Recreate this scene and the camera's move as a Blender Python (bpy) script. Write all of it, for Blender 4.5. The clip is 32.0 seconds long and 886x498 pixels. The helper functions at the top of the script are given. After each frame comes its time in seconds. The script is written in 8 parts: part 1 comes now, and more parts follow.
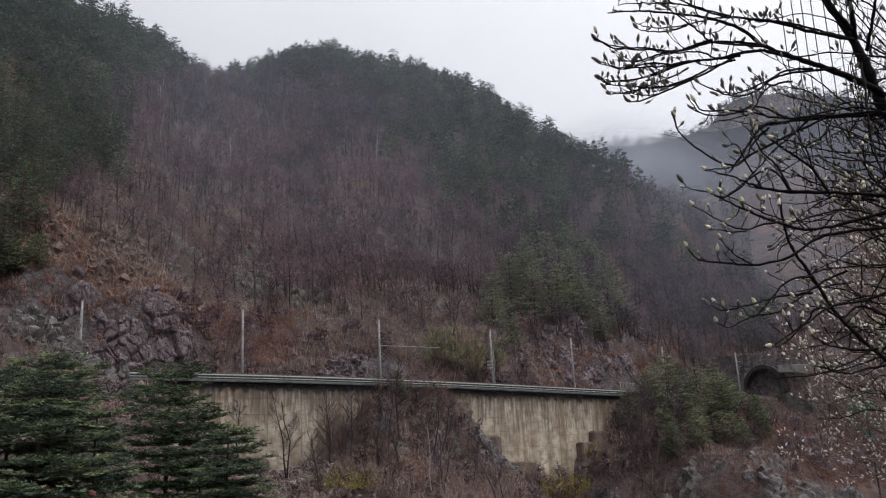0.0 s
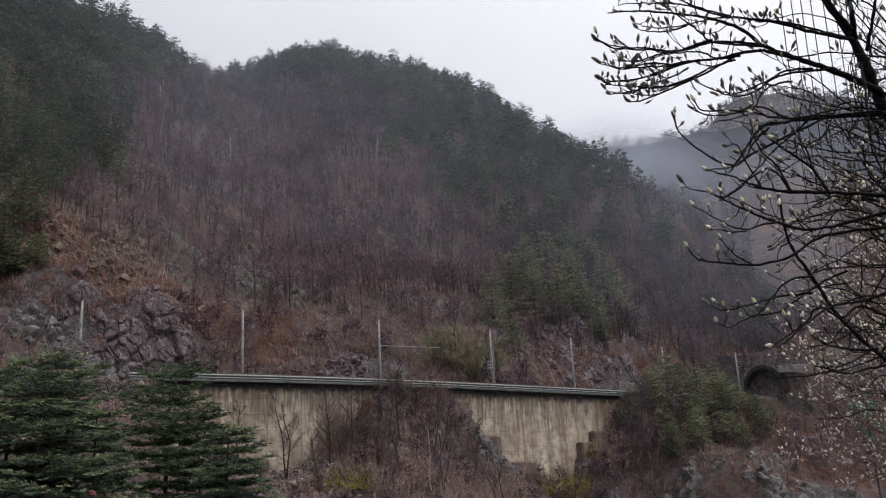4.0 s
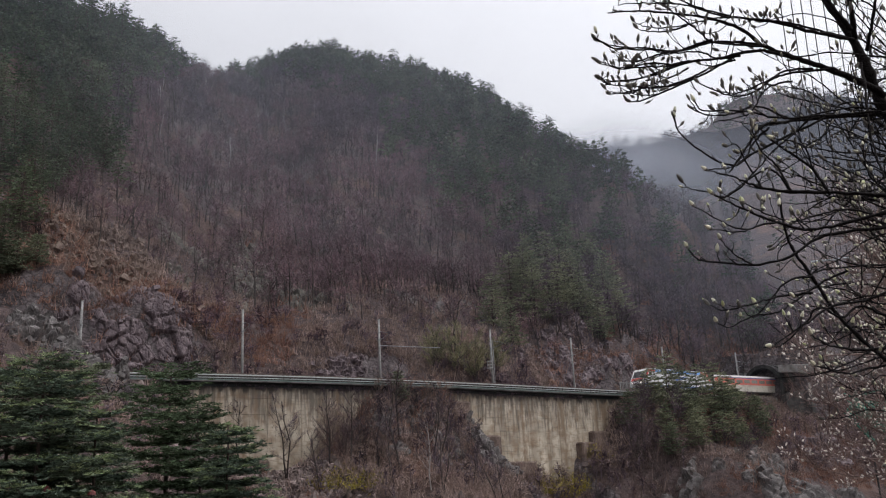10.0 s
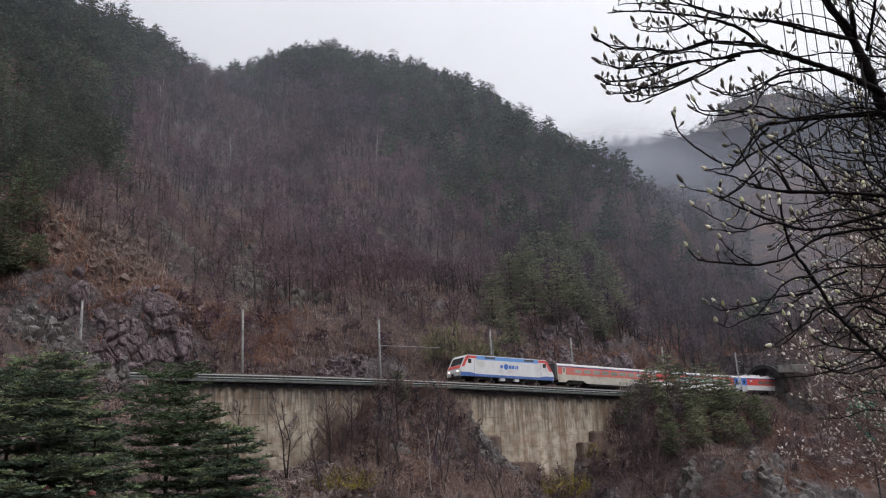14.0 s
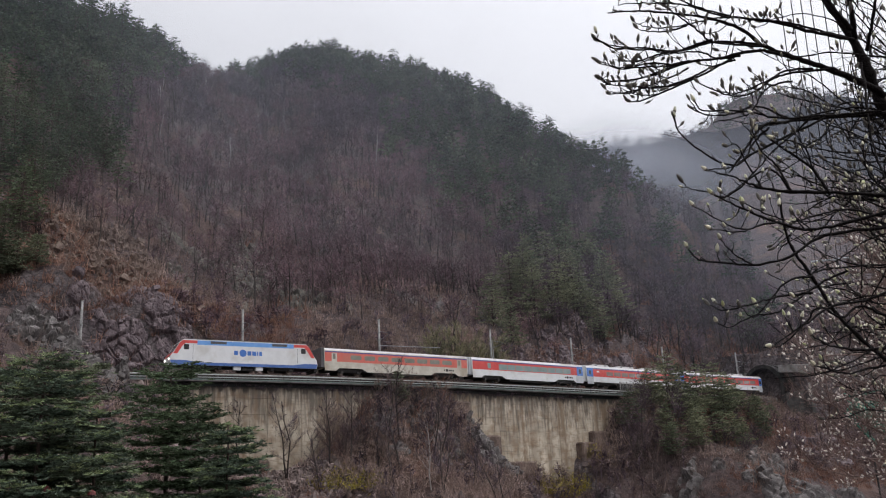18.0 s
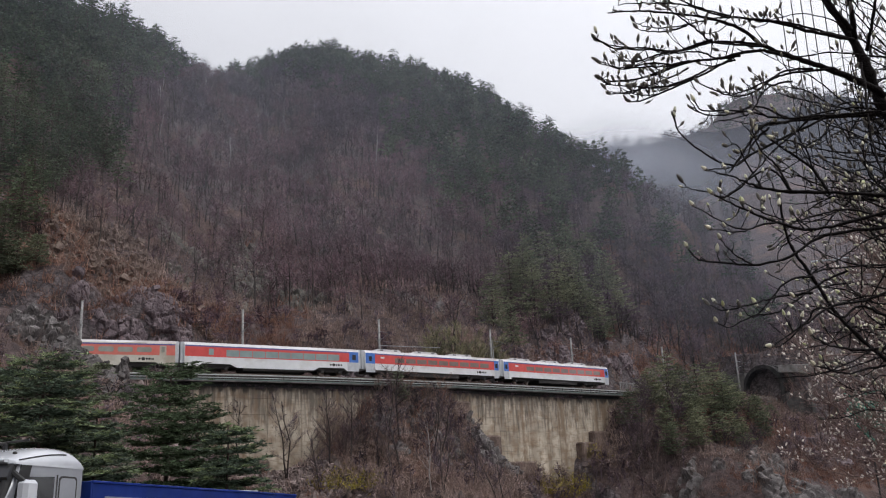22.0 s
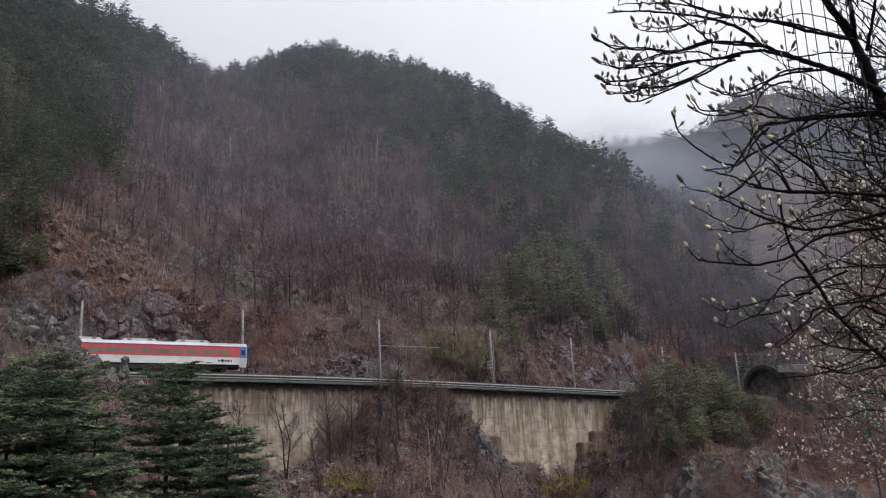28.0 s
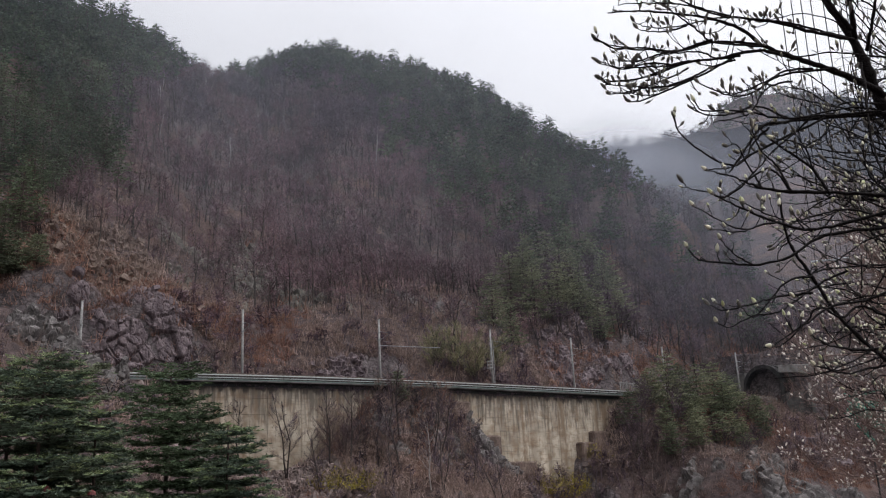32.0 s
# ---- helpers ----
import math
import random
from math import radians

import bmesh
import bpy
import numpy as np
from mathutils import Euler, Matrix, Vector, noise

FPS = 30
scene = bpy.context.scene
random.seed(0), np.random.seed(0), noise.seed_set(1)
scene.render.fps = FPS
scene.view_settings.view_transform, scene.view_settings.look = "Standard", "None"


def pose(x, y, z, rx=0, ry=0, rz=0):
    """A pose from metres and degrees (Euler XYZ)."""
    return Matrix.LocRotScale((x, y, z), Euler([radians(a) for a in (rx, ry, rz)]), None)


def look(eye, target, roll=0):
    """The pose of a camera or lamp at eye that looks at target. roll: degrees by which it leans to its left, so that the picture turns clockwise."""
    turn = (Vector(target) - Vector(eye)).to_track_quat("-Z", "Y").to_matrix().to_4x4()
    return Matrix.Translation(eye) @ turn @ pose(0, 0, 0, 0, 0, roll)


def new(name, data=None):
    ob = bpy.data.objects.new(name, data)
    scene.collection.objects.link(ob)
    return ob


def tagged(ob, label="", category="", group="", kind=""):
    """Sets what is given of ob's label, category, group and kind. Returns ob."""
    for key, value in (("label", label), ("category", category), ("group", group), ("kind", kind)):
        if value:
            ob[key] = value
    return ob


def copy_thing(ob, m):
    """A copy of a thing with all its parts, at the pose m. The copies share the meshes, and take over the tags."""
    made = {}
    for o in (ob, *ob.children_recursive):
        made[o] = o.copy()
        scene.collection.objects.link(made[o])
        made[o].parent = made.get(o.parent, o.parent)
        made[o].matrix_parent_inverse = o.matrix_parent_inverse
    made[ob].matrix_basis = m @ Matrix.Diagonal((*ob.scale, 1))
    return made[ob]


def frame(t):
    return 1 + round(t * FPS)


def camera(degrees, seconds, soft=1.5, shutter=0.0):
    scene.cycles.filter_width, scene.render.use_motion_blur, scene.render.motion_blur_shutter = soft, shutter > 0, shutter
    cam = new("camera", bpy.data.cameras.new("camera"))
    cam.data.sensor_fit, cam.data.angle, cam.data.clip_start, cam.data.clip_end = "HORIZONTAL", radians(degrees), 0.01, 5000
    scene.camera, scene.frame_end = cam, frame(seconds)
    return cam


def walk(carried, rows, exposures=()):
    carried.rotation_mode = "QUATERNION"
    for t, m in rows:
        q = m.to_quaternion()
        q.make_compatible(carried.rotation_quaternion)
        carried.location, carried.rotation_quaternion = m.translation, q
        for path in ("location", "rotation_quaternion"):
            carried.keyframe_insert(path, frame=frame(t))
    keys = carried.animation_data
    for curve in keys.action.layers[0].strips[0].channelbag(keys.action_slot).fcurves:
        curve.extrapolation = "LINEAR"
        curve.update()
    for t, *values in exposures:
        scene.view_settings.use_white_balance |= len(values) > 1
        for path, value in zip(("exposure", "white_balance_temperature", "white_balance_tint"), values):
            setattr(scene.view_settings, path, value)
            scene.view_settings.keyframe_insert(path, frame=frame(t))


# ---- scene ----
# ---- camera: stands still on the roadside, tilted up towards the railway ----
EYE = (0.0, 0.0, 1.6)
cam = camera(52.20, 32.0, soft=1.12)
PITCH = 0.27052
STAND = look(EYE, (0.0, math.cos(PITCH), 1.6 + math.sin(PITCH)), -2.822)
walk(cam, [(0.0, STAND), (32.0, STAND)], exposures=[(0.0, 0.10), (26.0, 0.10), (28.5, 0.16), (32.0, 0.16)])

# ---- overcast sky and a weak, wide sun ----
world = bpy.data.worlds.new("overcast_sky")
scene.world = world
world.use_nodes = True
wn, wl = world.node_tree.nodes, world.node_tree.links
for n in list(wn):
    wn.remove(n)
w_out = wn.new("ShaderNodeOutputWorld")
w_bg = wn.new("ShaderNodeBackground")
w_sky = wn.new("ShaderNodeTexSky")
w_sky.sky_type = "NISHITA"
w_sky.sun_disc = False
w_sky.sun_elevation = radians(60)
w_sky.sun_rotation = radians(117)
w_sky.dust_density = 5.0
w_co = wn.new("ShaderNodeTexCoord")
w_ns = wn.new("ShaderNodeTexNoise")
w_ns.inputs["Scale"].default_value = 2.2
w_ns.inputs["Detail"].default_value = 4.0
w_rp = wn.new("ShaderNodeValToRGB")
w_rp.color_ramp.elements[0].position = 0.0
w_rp.color_ramp.elements[0].color = (3.7, 3.75, 4.08, 1)
w_rp.color_ramp.elements[1].position = 1.0
w_rp.color_ramp.elements[1].color = (15.9, 16.0, 16.95, 1)
w_mx = wn.new("ShaderNodeMix")
w_mx.data_type = "RGBA"
w_mx.inputs["Factor"].default_value = 0.93
wl.new(w_co.outputs["Generated"], w_ns.inputs["Vector"])
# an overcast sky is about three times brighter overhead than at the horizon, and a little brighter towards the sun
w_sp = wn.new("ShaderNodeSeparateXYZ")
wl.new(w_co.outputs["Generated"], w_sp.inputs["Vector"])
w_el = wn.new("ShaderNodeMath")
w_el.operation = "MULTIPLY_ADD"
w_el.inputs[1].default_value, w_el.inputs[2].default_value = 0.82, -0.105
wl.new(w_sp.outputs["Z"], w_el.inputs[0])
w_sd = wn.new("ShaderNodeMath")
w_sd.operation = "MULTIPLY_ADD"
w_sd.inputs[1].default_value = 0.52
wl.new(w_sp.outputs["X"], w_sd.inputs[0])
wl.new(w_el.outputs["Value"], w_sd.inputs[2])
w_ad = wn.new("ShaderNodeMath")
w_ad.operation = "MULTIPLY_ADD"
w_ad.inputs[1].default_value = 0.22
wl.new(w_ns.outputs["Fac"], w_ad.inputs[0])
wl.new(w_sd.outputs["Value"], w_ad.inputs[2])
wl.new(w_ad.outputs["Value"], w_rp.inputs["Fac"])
wl.new(w_sky.outputs["Color"], w_mx.inputs["A"])
wl.new(w_rp.outputs["Color"], w_mx.inputs["B"])
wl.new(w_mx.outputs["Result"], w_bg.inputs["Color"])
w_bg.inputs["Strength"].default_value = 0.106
wl.new(w_bg.outputs["Background"], w_out.inputs["Surface"])

sun = new("sun", bpy.data.lights.new("sun", "SUN"))
sun.data.energy, sun.data.angle, sun.data.color = 0.8, radians(20), (1.0, 0.97, 0.93)
sun.matrix_world = look((120, -60, 230), (0, 0, 0))

# ---- track line: u runs along the track towards the near end, v is positive towards the hill ----
HEAD = 0.64381
TX, TY = -31.84, 103.35
DX, DY = -math.cos(HEAD), -math.sin(HEAD)
NX, NY = -math.sin(HEAD), math.cos(HEAD)
RAIL = 17.18
DECK = 16.50
LOW = -0.24
WALL_V = -3.2


def track_curve():
    """The track's centre line: a gentle S, as places along a chord (u) and offsets from it (w), for each metre run."""
    run = np.arange(-260.0, 261.0, 1.0)
    bend = 0.68407 - 0.000049 * np.clip(run, -55, 100) ** 2
    sx, sy = -np.cos(bend), -np.sin(bend)
    k = 260
    x = np.concatenate([[0], np.cumsum((sx[1:] + sx[:-1]) / 2)])
    y = np.concatenate([[0], np.cumsum((sy[1:] + sy[:-1]) / 2)])
    x, y = x - x[k] + 19.255, y - y[k] + 140.059
    return run, (x - TX) * DX + (y - TY) * DY, (x - TX) * NX + (y - TY) * NY


RUN, RUN_U, RUN_W = track_curve()


def offset(u):
    return np.interp(u, RUN_U, RUN_W)


def place(u, v, z=0.0):
    v = v + float(offset(u))
    return Vector((TX + DX * u + NX * v, TY + DY * u + NY * v, z))


def track_pose(u, v, z, turn=0.0):
    """x points along the track to the near end, y towards the camera's side."""
    way = place(u + 0.6, v) - place(u - 0.6, v)
    return Matrix.Translation(place(u, v, z)) @ Matrix.Rotation(math.atan2(way.y, way.x) + radians(turn), 4, "Z")


def vehicle_pose(run, length):
    """Pose of a rail vehicle whose nose has come this far; both its ends stand on the curve."""
    a, b = (place(float(np.interp(q, RUN, RUN_U)), 0, RAIL) for q in (run, run - length))
    return Matrix.Translation(a) @ Matrix.Rotation(math.atan2(a.y - b.y, a.x - b.x), 4, "Z")


# ---- noise on arrays ----
def hashed(ix, iy, seed):
    n = (ix.astype(np.int64) * 374761393 + iy.astype(np.int64) * 668265263 + seed * 982451653) & 0x7FFFFFFF
    n = ((n ^ (n >> 13)) * 1274126177) & 0x7FFFFFFF
    return ((n ^ (n >> 16)) & 0xFFFF) / 65535.0


def value_noise(x, y, seed=0):
    fx, fy = np.floor(x), np.floor(y)
    tx, ty = x - fx, y - fy
    tx, ty = tx * tx * (3 - 2 * tx), ty * ty * (3 - 2 * ty)
    a, b = hashed(fx, fy, seed), hashed(fx + 1, fy, seed)
    c, d = hashed(fx, fy + 1, seed), hashed(fx + 1, fy + 1, seed)
    return (a + (b - a) * tx) * (1 - ty) + (c + (d - c) * tx) * ty - 0.5


def fractal(x, y, scale, octaves=4, seed=0, rough=0.5):
    total, amp, f = 0.0, 1.0, 1.0 / scale
    for i in range(octaves):
        total = total + amp * value_noise(x * f + 17.3 * i, y * f - 9.1 * i, seed + i)
        amp, f = amp * rough, f * 2.03
    return total


# ---- the lie of the land ----
RIDGE_AZ = [-60, -34.8, -28.5, -25.1, -22.6, -20.5, -18.3, -16.6, -15.0, -13.1, -11.2, -9.3, -7.0, -4.6, -1.9, 1.2, 3.5, 5.0, 6.8, 8.6, 10.8, 12.5, 14.2, 16.5, 18.2, 19.6, 21.1, 23.2, 26.5, 40]
RIDGE_R = [200, 210, 225, 235, 245, 265, 290, 330, 380, 390, 385, 375, 365, 355, 345, 330, 315, 300, 285, 270, 255, 240, 228, 218, 212, 214, 220, 240, 270, 400]
RIDGE_Z = [120, 122, 126, 129, 133, 140.5, 148.5, 163, 185.5, 192.5, 193.5, 192.5, 188.5, 179.5, 171, 158.5, 142.5, 129, 116.3, 103.5, 93, 81, 71, 61, 50, 43, 36, 32, 30, 28]
FAR_AZ = [-60, 3.0, 8.5, 10.8, 12.3, 14.1, 16.0, 17.8, 18.5, 19.4, 20.8, 23.2, 24.8, 26.3, 28.3, 32.2, 60]
FAR_Z = [150, 200, 244, 248, 248, 247, 249, 253, 261, 270, 272, 267, 261, 256, 244, 230, 150]
# height of the ground at the foot of the wall, along the track
FOOT_U = [-200, -124, -114, -90, -72, -68, -64, -58.2, -57.8, -50, -44.5, -41, -38.5, -25, -22.5, -19.5, -15, -11, -6, -1.5, 0.5, 2.5, 5, 8, 10.5, 12.5, 16, 22, 30, 60]
FOOT_Z = [24.0, 23.0, 15.4, 15.4, 15.6, 13.8, 8.8, 6.5, 3.6, 3.6, 4.6, 7.2, 12.6, 14.8, 13.5, 9.0, 6.8, 5.6, 6.5, 8.0, 11.0, 15.8, 16.2, 17.0, 18.4, 21.3, 23.0, 24.5, 25.0, 26.0]


def smooth(a, b, x):
    t = np.clip((x - a) / (b - a), 0, 1)
    return t * t * (3 - 2 * t)


def land(x, y):
    """Height of the ground, for arrays of x and y."""
    x, y = np.asarray(x, float), np.asarray(y, float)
    az, r = np.degrees(np.arctan2(x, y)), np.hypot(x, y)
    u = (x - TX) * DX + (y - TY) * DY
    v = (x - TX) * NX + (y - TY) * NY - offset(u)
    rough = fractal(x, y, 7.0, 4, 3)
    # valley side in front of the track
    foot = np.interp(u, FOOT_U, FOOT_Z)
    drop = np.maximum(WALL_V - v, 0)
    steep = 0.55 + 0.55 * smooth(7.0, 13.0, foot) * smooth(-17, -22, u) * smooth(-48, -42, u)
    front = foot - steep * np.minimum(drop, 9) - 0.5 * np.maximum(drop - 9, 0) - 0.9 * smooth(0, 5, drop) + rough * 2.2 * smooth(0.0, 3.0, drop) + 2.0 * fractal(x, y, 19, 2, 9) * smooth(2, 8, drop)
    front += 1.6 * np.exp(-((u + 29) / 5.0) ** 2 - ((v + 7.5) / 4.0) ** 2)
    along = -((x + 7.02) * 0.2821 + (y - 18.92) * 0.9594)
    beside = np.abs((x + 7.02) * 0.9594 - (y - 18.92) * 0.2821)
    road_z = np.clip(0.038 * along - 0.004 * np.minimum(along + 17, 0) ** 2, -4.2, 6.0)
    near_road = smooth(10.0, 5.0, beside)
    floor = -0.038 * np.clip(r - 8, 0, 112) + 0.25 * rough * smooth(14, 40, r)
    floor = floor + (road_z - 0.12 - floor) * near_road
    low = np.where(front > floor, front, floor)
    low = np.where(np.abs(front - floor) < 1.5, np.maximum(front, floor) + 0.12 * (1.5 - np.abs(front - floor)) ** 2, low)
    # bench of the railway
    bench = np.full_like(r, DECK - 0.35)
    # hill behind it
    slant = np.maximum(NX * np.sin(np.radians(az)) + NY * np.cos(np.radians(az)), 0.12)
    r_foot = (TX * NX + TY * NY + 4.6) / slant
    r_top = np.maximum(np.interp(az, RIDGE_AZ, RIDGE_R), r_foot + 14)
    z_top = np.interp(az, RIDGE_AZ, RIDGE_Z)
    w = (r - r_foot) / (r_top - r_foot)
    wc = np.clip(w, 0, 1)
    hill = DECK - 0.3 + (z_top - DECK) * (0.86 * wc + 0.14 * np.sin(wc * math.pi / 2)) - 0.5 * np.maximum(r - r_top, 0)
    fade = smooth(0.0, 0.10, w) * (1 - 0.75 * smooth(0.80, 1.0, w))
    hill += fade * (9.0 * fractal(x, y, 62, 3, 21) + 3.0 * rough)
    hill -= 11 * np.exp(-((az + 13.5 - 5.5 * (1 - wc)) / 2.2) ** 2) * np.sin(wc * math.pi)
    # cut rock faces right behind the track
    cut = 5.5 * np.exp(-((u - 4) / 12.0) ** 2) + 3.0 * np.exp(-((u + 32) / 5.0) ** 2) + 4.5 * np.exp(-((u + 86) / 11.0) ** 2) + 1.2
    hill += cut * smooth(0.0, 3.0, v - 5.5) * (1 - smooth(14, 34, v)) * (1 + 0.8 * rough)
    hill = np.maximum(hill, -8)
    # the spur that the tunnel runs into
    spur = smooth(-111.5, -115.0, u)
    over = 26.5 + 2.0 * rough + 2.0 * smooth(-118, -150, u)
    z = np.where(v < -2.2, low, np.where(v < 4.6, bench, hill))
    z = z + spur * np.where(v < -9, 0, np.maximum(over - z, 0)) * smooth(-9, -6, v)
    # far hill across the side valley
    z_far = np.interp(az, FAR_AZ, FAR_Z) - 0.62 * np.maximum(640 - r, 0) - 0.4 * np.maximum(r - 640, 0) + 14 * fractal(x, y, 90, 3, 41) * smooth(640, 560, r)
    z = np.where((r > r_top + 20) & (y > 0), np.maximum(z, np.maximum(z_far, -8)), z)
    # behind and beside the viewer: a plain valley side
    back = road_z - 0.3 + 0.25 * np.maximum(beside - 30, 0) + 0.2 * rough
    back = back + (road_z - 0.12 - back) * near_road
    z = z + (back - z) * smooth(4, -14, y) * smooth(60, 160, np.hypot(x, np.minimum(y, 0) - 160) * 0 + 160 - np.maximum(y, 0))
    z = z + (0.0 - z) * smooth(6.0, 3.0, r)
    return z


def ground_z(x, y):
    return float(land(np.array([x]), np.array([y]))[0])


# ---- mesh helpers ----
def mesh_from(name, verts, tris, mats, index=None, smooth_faces=False):
    verts, tris = np.asarray(verts, np.float32), np.asarray(tris, np.int32)
    me = bpy.data.meshes.new(name)
    me.vertices.add(len(verts))
    me.vertices.foreach_set("co", verts.ravel())
    me.loops.add(tris.size)
    me.loops.foreach_set("vertex_index", tris.ravel())
    k = tris.shape[1]
    me.polygons.add(len(tris))
    me.polygons.foreach_set("loop_start", np.arange(0, tris.size, k, dtype=np.int32))
    for m in mats:
        me.materials.append(m)
    if index is not None:
        me.polygons.foreach_set("material_index", np.asarray(index, np.int32))
    me.polygons.foreach_set("use_smooth", np.full(len(tris), bool(smooth_faces)))
    me.update(calc_edges=True)
    return me


def finish(bm, name, mats, smooth_faces=False):
    me = bpy.data.meshes.new(name)
    bmesh.ops.recalc_face_normals(bm, faces=bm.faces)
    for f in bm.faces:
        f.smooth = smooth_faces
    bm.to_mesh(me)
    bm.free()
    for m in (mats if isinstance(mats, (list, tuple)) else [mats]):
        me.materials.append(m)
    return me


def part(name, bm, material, parent, label="", smooth_faces=False):
    """One mesh object under a thing or under a part."""
    ob = new(name, bm if isinstance(bm, bpy.types.Mesh) else finish(bm, name, material, smooth_faces))
    ob.parent = parent
    if label:
        ob["label"] = label
    return ob


def thing(name, label, category, m=None, group="", kind=""):
    ob = new(name)
    ob.empty_display_size = 0.3
    if m is not None:
        ob.matrix_world = m
    return tagged(ob, label, category, group, kind)


def solid(name, bm, material, label, category, m=None, group="", kind="", smooth_faces=False):
    ob = new(name, bm if isinstance(bm, bpy.types.Mesh) else finish(bm, name, material, smooth_faces))
    if m is not None:
        ob.matrix_world = m
    return tagged(ob, label, category, group, kind)


def box(bm, x0, x1, y0, y1, z0, z1, bevel=0.0, index=0):
    made = bmesh.ops.create_cube(bm, size=1.0, matrix=Matrix.Translation(((x0 + x1) / 2, (y0 + y1) / 2, (z0 + z1) / 2)) @ Matrix.Diagonal((abs(x1 - x0), abs(y1 - y0), abs(z1 - z0), 1)))
    verts = made["verts"]
    faces = {f for v in verts for f in v.link_faces}
    for f in faces:
        f.material_index = index
    if bevel:
        edges = list({e for v in verts for e in v.link_edges})
        bmesh.ops.bevel(bm, geom=edges, offset=bevel, segments=1, affect="EDGES", profile=0.5)
    return bm


def boxed(*a, **k):
    return box(bmesh.new(), *a, **k)


def rod(bm, a, b, r0, r1=None, sides=6):
    a, b = Vector(a), Vector(b)
    d = b - a
    m = Matrix.Translation((a + b) / 2) @ d.to_track_quat("Z", "Y").to_matrix().to_4x4()
    bmesh.ops.create_cone(bm, cap_ends=True, segments=sides, radius1=r0, radius2=r0 if r1 is None else r1, depth=d.length, matrix=m)
    return bm


def disc(bm, c, axis, r, depth, sides=20):
    a = Vector(c) - Vector(axis).normalized() * depth / 2
    return rod(bm, a, a + Vector(axis).normalized() * depth, r, r, sides)
# ---- materials ----
def nodes_of(name):
    m = bpy.data.materials.new(name)
    m.use_nodes = True
    return m, m.node_tree.nodes, m.node_tree.links, m.node_tree.nodes["Principled BSDF"]


def surface(name, low, high, scale=4.0, rough=0.8, metal=0.0, bump=0.2, detail=6.0, stretch=(1, 1, 1), spots=None, spot_scale=0.6, random=0.0, island=0.0, coords="Object", bump_scale=None, spot_at=(0.5, 0.65), coat=0.0):
    """Two-tone grain, a second, broader tone (spots), fine relief, and a little variation from piece to piece."""
    m, n, l, b = nodes_of(name)
    co = n.new("ShaderNodeTexCoord")
    mp = n.new("ShaderNodeMapping")
    mp.inputs["Scale"].default_value = stretch
    l.new(co.outputs[coords], mp.inputs["Vector"])
    ns = n.new("ShaderNodeTexNoise")
    ns.inputs["Scale"].default_value, ns.inputs["Detail"].default_value, ns.inputs["Roughness"].default_value = scale, detail, 0.65
    l.new(mp.outputs["Vector"], ns.inputs["Vector"])
    rp = n.new("ShaderNodeValToRGB")
    rp.color_ramp.elements[0].position, rp.color_ramp.elements[1].position = 0.32, 0.68
    rp.color_ramp.elements[0].color, rp.color_ramp.elements[1].color = (*low, 1), (*high, 1)
    l.new(ns.outputs["Fac"], rp.inputs["Fac"])
    colour = rp.outputs["Color"]
    if spots:
        n2 = n.new("ShaderNodeTexNoise")
        n2.inputs["Scale"].default_value, n2.inputs["Detail"].default_value = spot_scale, 5.0
        l.new(mp.outputs["Vector"], n2.inputs["Vector"])
        r2 = n.new("ShaderNodeValToRGB")
        r2.color_ramp.elements[0].position, r2.color_ramp.elements[1].position = spot_at
        r2.color_ramp.elements[0].color, r2.color_ramp.elements[1].color = (0, 0, 0, 1), (1, 1, 1, 1)
        l.new(n2.outputs["Fac"], r2.inputs["Fac"])
        mx = n.new("ShaderNodeMix")
        mx.data_type = "RGBA"
        l.new(r2.outputs["Color"], mx.inputs["Factor"])
        l.new(colour, mx.inputs["A"])
        mx.inputs["B"].default_value = (*spots, 1)
        colour = mx.outputs["Result"]
    if random or island:
        src = n.new("ShaderNodeNewGeometry").outputs["Random Per Island"] if island else n.new("ShaderNodeObjectInfo").outputs["Random"]
        amount = island or random
        mr = n.new("ShaderNodeMapRange")
        mr.inputs["To Min"].default_value, mr.inputs["To Max"].default_value = 1 - amount, 1 + amount
        l.new(src, mr.inputs["Value"])
        hs = n.new("ShaderNodeHueSaturation")
        l.new(mr.outputs["Result"], hs.inputs["Value"])
        l.new(colour, hs.inputs["Color"])
        colour = hs.outputs["Color"]
    l.new(colour, b.inputs["Base Color"])
    b.inputs["Roughness"].default_value = rough
    b.inputs["Metallic"].default_value = metal
    b.inputs["Coat Weight"].default_value = coat
    if bump:
        nb = n.new("ShaderNodeTexNoise")
        nb.inputs["Scale"].default_value, nb.inputs["Detail"].default_value = bump_scale or scale * 3, 6.0
        l.new(mp.outputs["Vector"], nb.inputs["Vector"])
        bp = n.new("ShaderNodeBump")
        bp.inputs["Strength"].default_value, bp.inputs["Distance"].default_value = bump, 0.05
        l.new(nb.outputs["Fac"], bp.inputs["Height"])
        l.new(bp.outputs["Normal"], b.inputs["Normal"])
    return m


